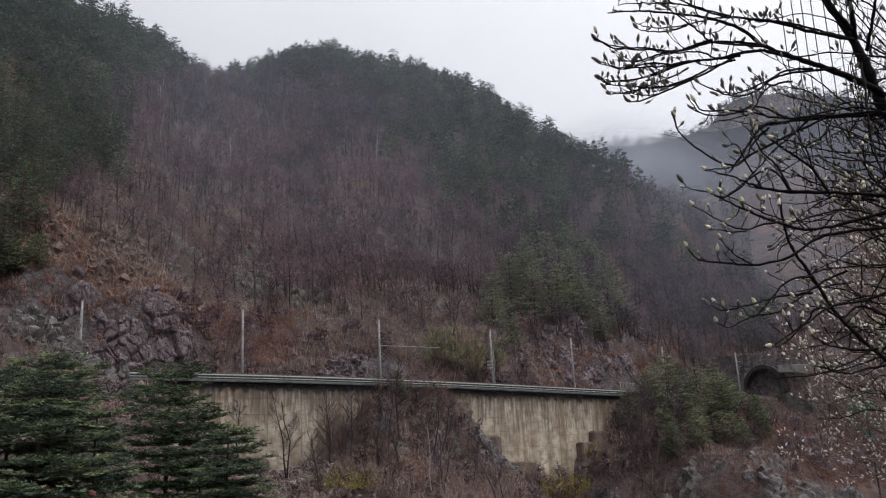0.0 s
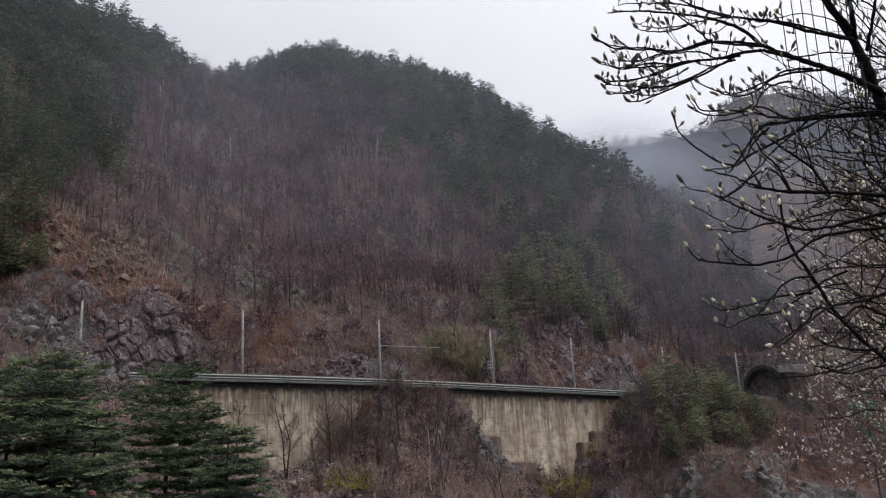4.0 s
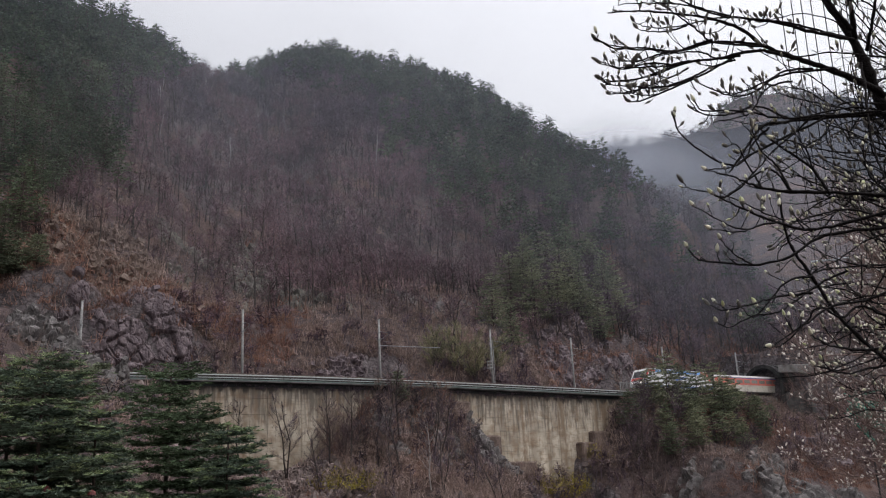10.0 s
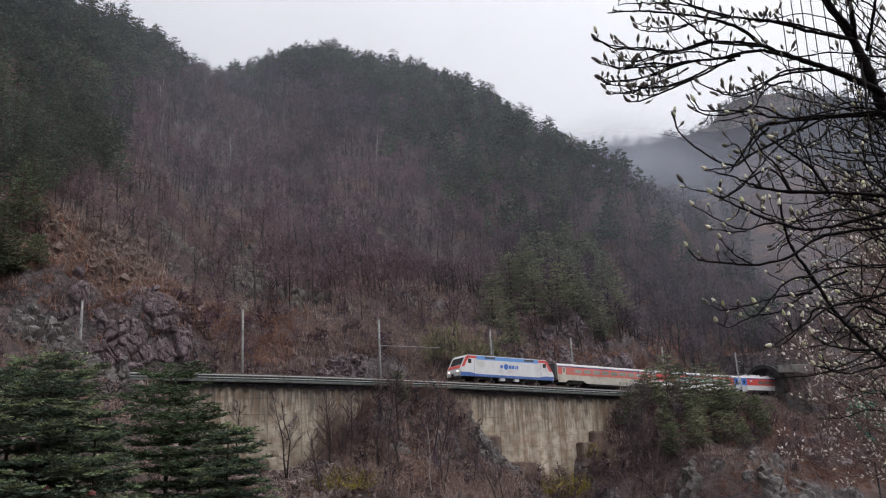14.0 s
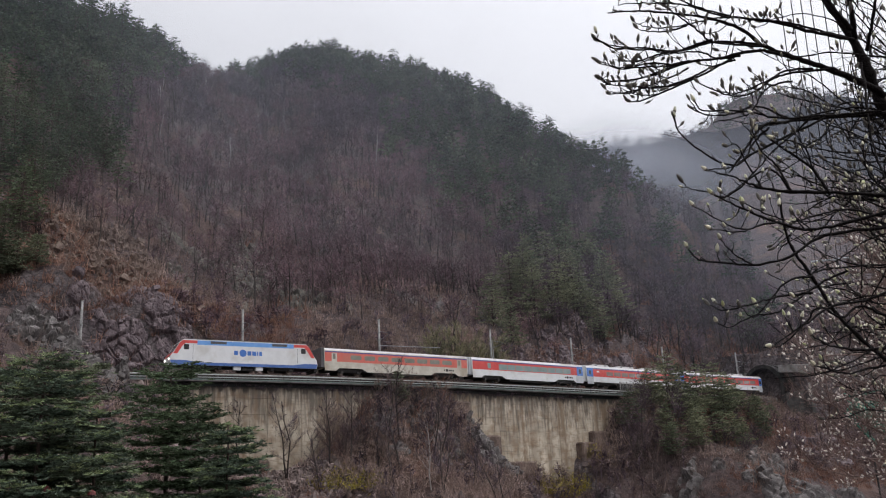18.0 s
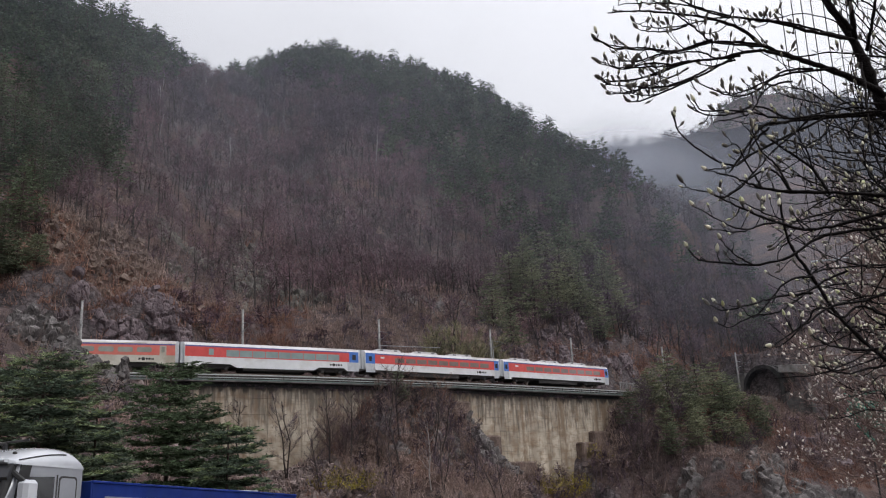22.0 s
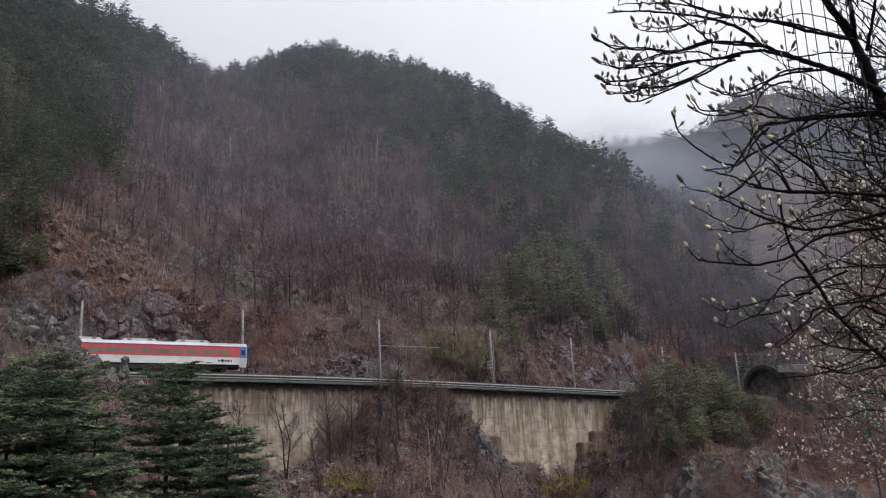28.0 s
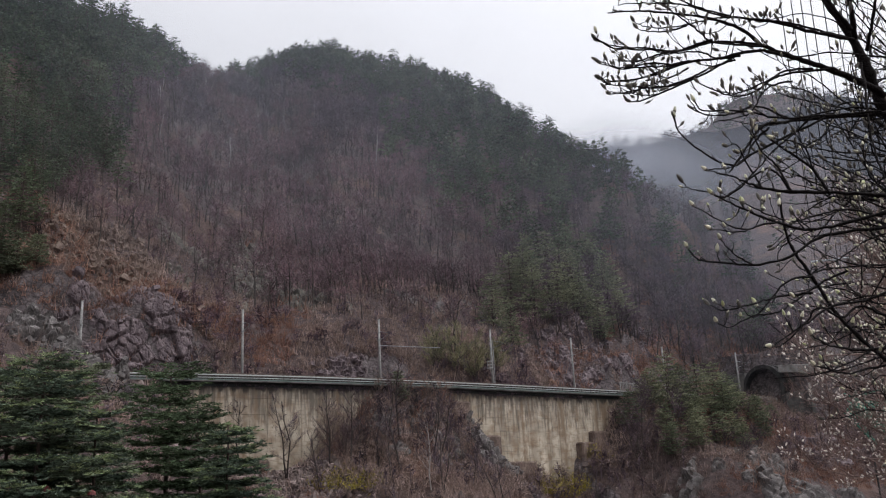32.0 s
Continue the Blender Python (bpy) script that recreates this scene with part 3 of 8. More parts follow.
# ---- trees as arrays ----
class Heap:
    """Collects triangles of many pieces into one mesh."""

    def __init__(self):
        self.v, self.f, self.m, self.n = [], [], [], 0

    def add(self, v, f, m):
        self.v.append(v)
        self.f.append(f + self.n)
        self.m.append(np.full(len(f), m, np.int32) if np.isscalar(m) else m)
        self.n += len(v)

    def arrays(self):
        return np.concatenate(self.v), np.concatenate(self.f), np.concatenate(self.m)

    def mesh(self, name, mats):
        v, f, m = self.arrays()
        return mesh_from(name, v, f, mats, m)


def tube(heap, pts, radii, sides=5, mat=0):
    """A tapered tube along pts."""
    pts = np.asarray(pts, float)
    k = len(pts)
    t = np.gradient(pts, axis=0)
    t /= np.linalg.norm(t, axis=1, keepdims=True) + 1e-9
    side = np.cross(t, np.array([0.31, 0.87, 0.38]))
    side /= np.linalg.norm(side, axis=1, keepdims=True) + 1e-9
    up = np.cross(t, side)
    ang = np.arange(sides) * 2 * math.pi / sides
    ring = np.cos(ang)[None, :, None] * side[:, None, :] + np.sin(ang)[None, :, None] * up[:, None, :]
    v = (pts[:, None, :] + ring * np.asarray(radii)[:, None, None]).reshape(-1, 3)
    i, j = np.meshgrid(np.arange(k - 1), np.arange(sides), indexing="ij")
    j2 = (j + 1) % sides
    a, b, c, d = i * sides + j, i * sides + j2, (i + 1) * sides + j2, (i + 1) * sides + j
    f = np.concatenate([np.stack([a, b, c], -1).reshape(-1, 3), np.stack([a, c, d], -1).reshape(-1, 3)])
    heap.add(v, f, mat)


def blades(heap, base, tip, width, mat, rng):
    """Thin tapering slivers (twigs, needle sprays) from base to tip."""
    n = len(base)
    d = tip - base
    s = np.cross(d, rng.normal(size=(n, 3)))
    s *= (width / (np.linalg.norm(s, axis=1) + 1e-9))[:, None] if np.ndim(width) else width / (np.linalg.norm(s, axis=1, keepdims=True) + 1e-9)
    v = np.stack([base - s, base + s, tip], 1).reshape(-1, 3)
    heap.add(v, np.arange(3 * n).reshape(-1, 3), mat)


def tufts(heap, centre, size, flat, count, mat, rng, width=0.12):
    """Sprays of needles round each centre, flattened into a layer."""
    k = len(centre)
    d = rng.normal(size=(k * count, 3))
    d /= np.linalg.norm(d, axis=1, keepdims=True)
    d[:, 2] = np.abs(d[:, 2]) * flat * 1.3 - flat * 0.30
    sz = np.repeat(size, count) * rng.uniform(0.55, 1.15, k * count)
    base = np.repeat(centre, count, 0) + d * (sz * rng.uniform(0.0, 0.35, k * count))[:, None]
    tip = np.repeat(centre, count, 0) + d * sz[:, None]
    blades(heap, base, tip, sz * width, mat, rng)


def plate_pine(seed, height, spread, layers=15, per=5, crown=0.88, size=0.26, count=12, dense=7.0, width=0.10, top=0.80, lean=0.4):
    """Pine seen near by: level, plate-like boughs thick with upright needle sprays. Materials: 0 bark, 1 needles, 2 young tips."""
    rng = np.random.RandomState(seed)
    h = Heap()
    zs = np.linspace(0, height, 6)
    bend = np.cumsum(rng.normal(0, lean * height / 60, (6, 2)), 0)
    bend -= bend[0]
    trunk = np.column_stack([bend, zs])
    tube(h, trunk, height * 0.013 * (1 - 0.85 * zs / height) + 0.02, 7, 0)
    z0 = height * (1 - crown)
    centres, tips = [], []
    for i in range(layers):
        s = (i + 0.3 * rng.rand()) / layers
        z = z0 + (height - z0) * s
        base = np.array([np.interp(z, zs, trunk[:, 0]), np.interp(z, zs, trunk[:, 1]), z])
        turn = rng.rand() * 6.283
        for k in range(per):
            a = turn + k * 6.283 / per + rng.normal(0, 0.35)
            L = height * spread * (1.05 - top * s ** 1.5) * rng.uniform(0.6, 1.2) * (0.75 + 0.25 * min(1, 4 * s))
            rise = rng.uniform(-0.06, 0.08) * L + 0.30 * s ** 2 * L
            end = base + np.array([math.cos(a) * L, math.sin(a) * L, rise])
            mid = (base + end) / 2 + [0, 0, -0.07 * L]
            tube(h, [base, mid, end], [0.02 + 0.004 * height * (1 - s), 0.02, 0.006], 4, 0)
            n = max(5, int(dense * L * (0.5 + 0.5 * L)))
            f = rng.uniform(0.22, 1.0, n)
            across = rng.normal(0, 0.26 * L, n) * (1.15 - 0.75 * np.abs(f - 0.62))
            c = np.where(f[:, None] < 0.5, base + (mid - base) * (2 * f[:, None]), mid + (end - mid) * (2 * f[:, None] - 1))
            c[:, 0] += -math.sin(a) * across
            c[:, 1] += math.cos(a) * across
            c[:, 2] += rng.uniform(-0.02, 0.03, n) * L - 0.08 * np.abs(across)
            centres.append(c)
            tips.append((f > 0.70) & (rng.rand(n) < 0.55))
    centres.append(trunk[-1:] + rng.normal(0, 0.15, (5, 3)))
    c = np.concatenate(centres)
    young = np.concatenate(tips + [np.ones(5, bool)])
    tufts(h, c[~young], size * rng.uniform(0.7, 1.3, (~young).sum()), 0.50, count, 1, rng, width)
    tufts(h, c[young], size * rng.uniform(0.7, 1.2, young.sum()), 0.45, count, 2, rng, width)
    return h.arrays()


def bare_tree(seed, height=10.0, limbs=11, twigs=12, spread=0.34, stems=1, start=0.25, twig_w=0.016, upright=0.8, lean_mesh=False):
    """Leafless tree: trunk, rising limbs and many fine twigs. Materials: 0 bark, 1 twigs."""
    rng = np.random.RandomState(seed)
    h = Heap()
    for st in range(stems):
        hh = height * (1 if st == 0 else rng.uniform(0.6, 0.95))
        zs = np.linspace(0, hh, 5)
        bend = np.cumsum(rng.normal(0, hh / 34, (5, 2)), 0) + (np.outer(zs / hh, rng.normal(0, hh * 0.12, 2)) if stems > 1 else 0)
        bend -= bend[0]
        trunk = np.column_stack([bend, zs])
        tube(h, trunk, hh * 0.0105 * (1 - 0.88 * zs / hh) + 0.012, 5, 0)
        for i in range(limbs):
            s = start + (0.97 - start) * (i + rng.rand()) / limbs
            z = hh * s
            base = np.array([np.interp(z, zs, trunk[:, 0]), np.interp(z, zs, trunk[:, 1]), z])
            a = rng.rand() * 6.283
            L = hh * spread * (1.15 - 0.75 * s) * rng.uniform(0.6, 1.15)
            d = np.array([math.cos(a), math.sin(a), upright * rng.uniform(0.6, 1.5)])
            d /= np.linalg.norm(d)
            mid = base + d * L * 0.5
            end = mid + (d + [0, 0, 0.35]) * L * 0.5
            tube(h, [base, end] if lean_mesh else [base, mid, end], [0.005 * hh * (1.1 - s) + 0.01, 0.008] if lean_mesh else [0.006 * hh * (1.1 - s) + 0.01, 0.02, 0.008], 3, 0)
            f = rng.uniform(0.15, 1.0, twigs)
            b = base + (end - base) * f[:, None] + rng.normal(0, 0.02, (twigs, 3))
            td = d + rng.normal(0, 0.55, (twigs, 3)) + [0, 0, 0.25]
            td /= np.linalg.norm(td, axis=1, keepdims=True)
            t1 = b + td * (L * rng.uniform(0.25, 0.62, twigs))[:, None]
            blades(h, b, t1, twig_w, 1, rng)
            td2 = td + rng.normal(0, 0.6, (twigs, 3))
            blades(h, b + (t1 - b) * 0.5, b + (t1 - b) * 0.5 + td2 * (L * 0.22), twig_w * 0.8, 1, rng)
    return h.arrays()


def wood_pine(seed, height, layers=13, per=3, size=0.72, count=6, width=0.14, reach=0.23, crown=0.66, tip=True):
    """Red pine of the hillside: slim leader, tiers of level branches that end in flat sprays. Materials: 0 bark, 1 needles."""
    rng = np.random.RandomState(seed)
    h = Heap()
    bend = rng.normal(0, 0.03 * height, 2)
    zs = np.linspace(0, height, 4)
    trunk = np.column_stack([np.outer((zs / height) ** 2, bend), zs])
    tube(h, trunk, height * 0.012 * (1 - 0.9 * zs / height) + 0.015, 4, 0)
    centres, sizes, stems = [], [], []
    for i in range(layers):
        s = (i + 0.4 * rng.rand()) / layers
        z = height * (1 - crown + crown * s)
        base = np.array([*(bend * (z / height) ** 2), z])
        turn = rng.rand() * 6.283
        for k in range(per):
            a = turn + 6.283 * k / per + rng.normal(0, 0.4)
            out = height * reach * (1.06 - s) ** 0.72 * (0.55 + 0.45 * min(1, 4 * s + 0.2)) * rng.uniform(0.55, 1.25)
            end = base + np.array([math.cos(a) * out, math.sin(a) * out, out * rng.uniform(-0.08, 0.22)])
            stems.append((base, end))
            m = max(1, int(round(out / 0.8)))
            for q in range(m):
                f = (q + 1.0) / m
                centres.append(base + (end - base) * f + rng.normal(0, 0.10 * out, 3) * [1, 1, 0.2])
                sizes.append(size * rng.uniform(0.65, 1.2) * (1 - 0.35 * s))
    b, e = np.array([q[0] for q in stems]), np.array([q[1] for q in stems])
    blades(h, b, e, 0.035, 0, rng)
    tufts(h, np.array(centres), np.array(sizes), 0.32, count, 1, rng, width)
    if tip:
        top = np.repeat(trunk[-1:], 4, 0) - [0, 0, 0.5]
        blades(h, top, top + rng.normal(0, 0.14, (4, 3)) + [0, 0, 1.1], 0.09, 1, rng)
    return h.arrays()


def wood_tree(seed, height, twigs=150, girth=0.27, w=0.038, stems=1):
    """Leafless tree of the hillside: a thin dark trunk that forks into a rounded, fuzzy crown. Materials: 0 bark, 1 twigs."""
    rng = np.random.RandomState(seed)
    h = Heap()
    for st in range(stems):
        hh = height * (1.0 if st == 0 else rng.uniform(0.7, 0.95))
        lean = rng.normal(0, 0.06 if stems == 1 else 0.16, 2) * hh
        zs = np.array([0, 0.3, 0.6, 0.9]) * hh
        trunk = np.column_stack([np.outer(zs / hh, lean) + rng.normal(0, 0.012 * hh, (4, 2)), zs])
        tube(h, trunk, [0.015 * hh + 0.01, 0.013 * hh, 0.009 * hh, 0.012], 4, 0)
        mid = np.array([*(lean * 0.66), 0.66 * hh])
        n = twigs // stems
        d = rng.normal(size=(n, 3)) + [0, 0, 0.15]
        d /= np.linalg.norm(d, axis=1, keepdims=True)
        radii = np.array([girth, girth, 0.30]) * hh
        lump = 1 + 0.22 * np.sin(3 * np.arctan2(d[:, 1], d[:, 0]) + rng.rand() * 6.283)
        outer = mid + d * radii * (lump * rng.uniform(0.55, 1.05, n))[:, None]
        inner = mid + (outer - mid) * rng.uniform(0.35, 0.8, n)[:, None] - [0, 0, 0.03 * hh]
        outer = outer + rng.normal(0, 0.055 * hh, (n, 3))
        blades(h, inner, outer, w, 1, rng)
        k = 7
        pick = rng.permutation(n)[:k]
        at = np.array([np.interp(rng.uniform(0.32, 0.75, k) * hh, zs, trunk[:, q]) for q in range(3)]).T
        blades(h, at, inner[pick] + (outer[pick] - inner[pick]) * 0.5, 0.075, 0, rng)
    return h.arrays()


def brush_tuft(seed, size=1.3, stalks=20):
    """A low bush of dry stalks."""
    rng = np.random.RandomState(seed)
    h = Heap()
    b = rng.normal(0, 0.22 * size, (stalks, 3)) * [1, 1, 0]
    d = rng.normal(0, 0.45, (stalks, 3)) + [0, 0, 1]
    t = b + d * (size * rng.uniform(0.35, 1.0, stalks))[:, None]
    blades(h, b, t, 0.030 * size, 0, rng)
    m = b + (t - b) * rng.uniform(0.3, 0.8, stalks)[:, None]
    blades(h, m, m + rng.normal(0, 0.35 * size, (stalks, 3)) * [1, 1, 0.7], 0.020 * size, 0, rng)
    return h.arrays()


def scatter(heap, protos, x, y, z, scale, rng, tilt=0.06, remap=None):
    for i in range(len(x)):
        v, f, m = protos[rng.randint(len(protos))]
        a, s = rng.rand() * 6.283, scale[i]
        c, k = math.cos(a) * s, math.sin(a) * s
        lx, ly = rng.normal(0, tilt, 2)
        w = np.empty_like(v)
        w[:, 0] = v[:, 0] * c - v[:, 1] * k + x[i] + v[:, 2] * s * lx
        w[:, 1] = v[:, 0] * k + v[:, 1] * c + y[i] + v[:, 2] * s * ly
        w[:, 2] = v[:, 2] * s + z[i]
        heap.add(w, f, m if remap is None else remap[m])


def hill_share(x, y):
    """How far up the hill a place lies: 0 at the track, 1 on the ridge; with its azimuth and distance."""
    az, r = np.degrees(np.arctan2(x, y)), np.hypot(x, y)
    slant = np.maximum(NX * np.sin(np.radians(az)) + NY * np.cos(np.radians(az)), 0.12)
    r_foot = (TX * NX + TY * NY + 4.6) / slant
    r_top = np.maximum(np.interp(az, RIDGE_AZ, RIDGE_R), r_foot + 14)
    return az, r, (r - r_foot) / (r_top - r_foot)


# stands of pine: azimuth, share of the slope, their half widths, density
STANDS = [(-29, 0.75, 5.0, 0.50, 1.0), (-25.0, 0.72, 4.0, 0.42, 1.0), (-20.5, 0.86, 2.6, 0.24, 1.0), (-18.0, 0.98, 1.6, 0.10, 0.9), (-27.5, 0.32, 3.6, 0.16, 1.0), (-23.8, 0.34, 2.6, 0.13, 1.0),
          (-28.5, 0.07, 1.6, 0.05, 0.9), (-13.2, 1.0, 1.2, 0.04, 0.7), (-10.2, 0.95, 3.0, 0.14, 1.0), (-6.0, 0.86, 3.6, 0.18, 1.0), (-1.8, 0.84, 3.4, 0.24, 1.0), (2.0, 0.78, 3.2, 0.30, 1.0), (1.8, 0.56, 2.8, 0.22, 1.0), (4.6, 0.56, 2.4, 0.22, 1.0), (7.4, 0.64, 2.2, 0.26, 0.9), (10.4, 0.72, 2.0, 0.22, 0.75),
          (-2.5, 0.52, 2.0, 0.08, 0.6), (5.2, 0.80, 2.6, 0.32, 0.95), (8.2, 0.80, 2.4, 0.34, 0.80), (4.8, 0.52, 2.2, 0.14, 0.55), (11, 0.84, 2.4, 0.26, 0.55), (15.0, 0.80, 2.8, 0.30, 0.40), (19, 0.75, 3.0, 0.4, 0.5)]


def pine_share(az, w, x, y):
    p = np.zeros_like(az)
    for a, s, ra, rs, d in STANDS:
        p = np.maximum(p, d * np.exp(-(((az - a) / ra) ** 2 + ((w - s) / rs) ** 2) ** 2 * 0.7))
    return np.where(p > 0.10, p + 0.35 * fractal(x, y, 16, 2, 77), 0.0)


def build_woods():
    rng = np.random.RandomState(5)
    pines = [wood_pine(100 + i, 9 + i % 4, 12 + i % 3, 3, 1.05, 6, 0.28, 0.23 + 0.02 * (i % 4), 0.60 + 0.06 * (i % 3)) for i in range(10)]
    bares = [wood_tree(200 + i, 8 + 1.1 * (i % 4), 165, 0.28 + 0.03 * (i % 3), 0.040, 1 + (i % 4 == 0)) for i in range(10)]
    # candidate places all over the slope in view
    n = 26000
    az = rng.uniform(-31, 29, n)
    slant = NX * np.sin(np.radians(az)) + NY * np.cos(np.radians(az))
    r_foot = (TX * NX + TY * NY + 4.6) / slant
    r_top = np.maximum(np.interp(az, RIDGE_AZ, RIDGE_R), r_foot + 14)
    r = np.sqrt(rng.uniform((r_foot + 6) ** 2, (r_top + 10) ** 2))
    x, y = r * np.sin(np.radians(az)), r * np.cos(np.radians(az))
    az, r, w = hill_share(x, y)
    p = pine_share(az, w, x, y)
    area = (r_top ** 2 - r_foot ** 2) / 2 * radians(60)
    want = area / n  # square metres that each candidate stands for
    is_pine = rng.rand(n) < p + np.where((az < -20) & (w > 0.25), 0.35, 0.0)
    open_low = smooth(0.02, 0.16, w) * np.where((az < -17) & (w < 0.13), 0.12, 1.0) * np.where((az < -12) & (w > 0.08) & (w < 0.26), 0.45, 1.0) * np.where(az > 13, 1.5, 1.0) * np.where((az > -20) & (az < -9) & (w > 0.10) & (w < 0.45), 0.85, 1.0)
    keep_pine = is_pine & (rng.rand(n) < want / np.where(az < -19, 9.0, 11.5))
    keep_bare = ~is_pine & (rng.rand(n) < want / 6.2 * open_low)
    z = land(x, y) - 0.2
    hp, hb = Heap(), Heap()
    young = keep_pine & (w + 0.25 * fractal(x, y, 14, 2, 78) < np.where(az < -15, 0.56, 0.50))
    k = np.where(keep_pine & ~young)[0]
    scatter(hp, pines, x[k], y[k], z[k], rng.uniform(0.7, 1.15, len(k)), rng)
    fine = [wood_pine(120 + i, 9.5 + i % 3, 14, 4, 0.78, 8, 0.15, 0.24 + 0.02 * (i % 3), 0.72) for i in range(5)]
    k = np.where(young & (r < 175))[0]
    scatter(hp, fine, x[k], y[k], z[k], rng.uniform(0.8, 1.15, len(k)), rng, remap=np.array([0, 2]))
    k = np.where(young & (r >= 175))[0]
    scatter(hp, pines, x[k], y[k], z[k], rng.uniform(0.8, 1.2, len(k)), rng, remap=np.array([0, 2]))
    k2 = np.where(keep_bare)[0]
    # the spur over the tunnel carries the same wood
    us, vs = rng.uniform(-165, -112, 330), rng.uniform(-5, 34, 330)
    xs, ys = TX + DX * us + NX * (vs + offset(us)), TY + DY * us + NY * (vs + offset(us))
    scatter(hb, bares, xs, ys, land(xs, ys) - 0.2, rng.uniform(0.45, 0.9, 330), rng)
    pale = rng.rand(len(k2)) < np.where((az[k2] > -21) & (az[k2] < -10) & (w[k2] > 0.55), 0.18, 0.004)
    red = ~pale & (fractal(x[k2], y[k2], 45, 2, 55) + 0.30 * smooth(0.45, 0.12, w[k2]) + 0.45 * np.exp(-((az[k2] + 6) / 5) ** 2 - ((w[k2] - 0.27) / 0.10) ** 2) > 0.20)
    plain = ~pale & ~red
    scatter(hb, bares, x[k2][plain], y[k2][plain], z[k2][plain], rng.uniform(0.6, 1.1, plain.sum()), rng)
    scatter(hb, bares, x[k2][red], y[k2][red], z[k2][red], rng.uniform(0.55, 0.95, red.sum()), rng, remap=np.array([0, 3]))
    scatter(hb, bares, x[k2][pale], y[k2][pale], z[k2][pale], rng.uniform(0.6, 1.1, pale.sum()), rng, remap=np.array([2, 1]))
    tagged(new("pine_wood", hp.mesh("pine_wood", [PINE_BARK, PINE, PINE_LOW])), "dark green red-pine wood covering the hillside and ridge", "pine wood", kind="stuff")
    tagged(new("bare_wood", hb.mesh("bare_wood", [TWIG_DARK, TWIG, PALE_BARK, RED_TWIG])), "leafless purplish-brown deciduous wood on the slope", "bare wood", kind="stuff")
    # the far hill's wood
    hf = Heap()
    n = 1700
    az = rng.uniform(6, 31, n)
    r = 652 - np.abs(rng.normal(0, 120, n))
    x, y = r * np.sin(np.radians(az)), r * np.cos(np.radians(az))
    small = [wood_pine(150 + i, 8, 5, 2, 1.5, 5, 0.30, 0.26, 0.7, False) for i in range(3)]
    fuzzy = [wood_tree(155 + i, 8, 40, 0.30, 0.11) for i in range(3)]
    few = rng.rand(n) < 0.35
    scatter(hf, small, x[few], y[few], land(x[few], y[few]) - 0.5, rng.uniform(0.7, 1.2, few.sum()), rng)
    scatter(hf, fuzzy, x[~few], y[~few], land(x[~few], y[~few]) - 0.5, rng.uniform(0.7, 1.2, (~few).sum()), rng, remap=np.array([0, 2]))
    tagged(new("far_wood", hf.mesh("far_wood", [PINE_BARK, PINE, TWIG])), "distant wooded hill half lost in mist", "wood", kind="stuff")
    # dry brush
    hs = Heap()
    tuft = [brush_tuft(300 + i) for i in range(6)]
    n = 3800
    az = rng.uniform(-29, 27, n)
    slant = NX * np.sin(np.radians(az)) + NY * np.cos(np.radians(az))
    r_foot = (TX * NX + TY * NY + 4.6) / slant
    r = r_foot + rng.exponential(28, n) + 1.0
    x, y = r * np.sin(np.radians(az)), r * np.cos(np.radians(az))
    az, r, w = hill_share(x, y)
    ok = w < 0.9
    x, y = x[ok], y[ok]
    red = fractal(x, y, 22, 3, 91) > 0.12
    scatter(hs, tuft, x[~red], y[~red], land(x[~red], y[~red]), rng.uniform(0.6, 1.7, (~red).sum()), rng, 0.15)
    scatter(hs, tuft, x[red], y[red], land(x[red], y[red]), rng.uniform(0.5, 1.5, red.sum()), rng, 0.15, np.array([1]))
    # the slope below the railway
    n = 4200
    u, v = rng.uniform(-122, 34, n), -3.6 - rng.uniform(0, 1, n) ** 1.4 * 34
    u[: n // 3] = rng.uniform(-112, -60, n // 3)
    u[n // 3: n // 2], v[n // 3: n // 2] = rng.uniform(-44, -17, n // 2 - n // 3), rng.uniform(-27, -3.8, n // 2 - n // 3)
    x, y = TX + DX * u + NX * (v + offset(u)), TY + DY * u + NY * (v + offset(u))
    z = land(x, y)
    ok = (z > 0.2) & ~((u > 4) & (v > -13) & (rng.rand(n) < 0.75)) & ~((u > -46) & (u < -36) & (v > -10) & (rng.rand(n) < 0.85)) & ~((u > -84) & (u < -61) & (v < -15) & (rng.rand(n) < 0.35))
    red = fractal(x, y, 12, 3, 92) > 0.2
    room = np.where((u > -46) & (u < -16), np.clip((15.2 - z) / 1.3, 0.2, 1.5), 1.5)  # stays below the walkway
    scatter(hs, tuft, x[ok & ~red], y[ok & ~red], z[ok & ~red], np.minimum(rng.uniform(0.5, 1.5, n), room)[ok & ~red], rng, 0.15)
    scatter(hs, tuft, x[ok & red], y[ok & red], z[ok & red], np.minimum(rng.uniform(0.5, 1.2, n), room)[ok & red], rng, 0.15, np.array([1]))
    n = 520
    u, v = rng.uniform(9, 30, n), rng.uniform(4.5, 22, n)
    x, y = TX + DX * u + NX * (v + offset(u)), TY + DY * u + NY * (v + offset(u))
    red = rng.rand(n) < 0.4
    scatter(hs, tuft, x[~red], y[~red], land(x[~red], y[~red]), rng.uniform(0.5, 1.3, (~red).sum()), rng, 0.15)
    scatter(hs, tuft, x[red], y[red], land(x[red], y[red]), rng.uniform(0.5, 1.2, red.sum()), rng, 0.15, np.array([1]))
    u = rng.uniform(-62, 3, 150)
    v = np.full(150, -3.45)
    x, y = TX + DX * u + NX * (v + offset(u)), TY + DY * u + NY * (v + offset(u))
    scatter(hs, tuft, x, y, rng.uniform(15.0, 15.4, 150), rng.uniform(0.25, 0.55, 150), rng, 0.5, np.array([2]))
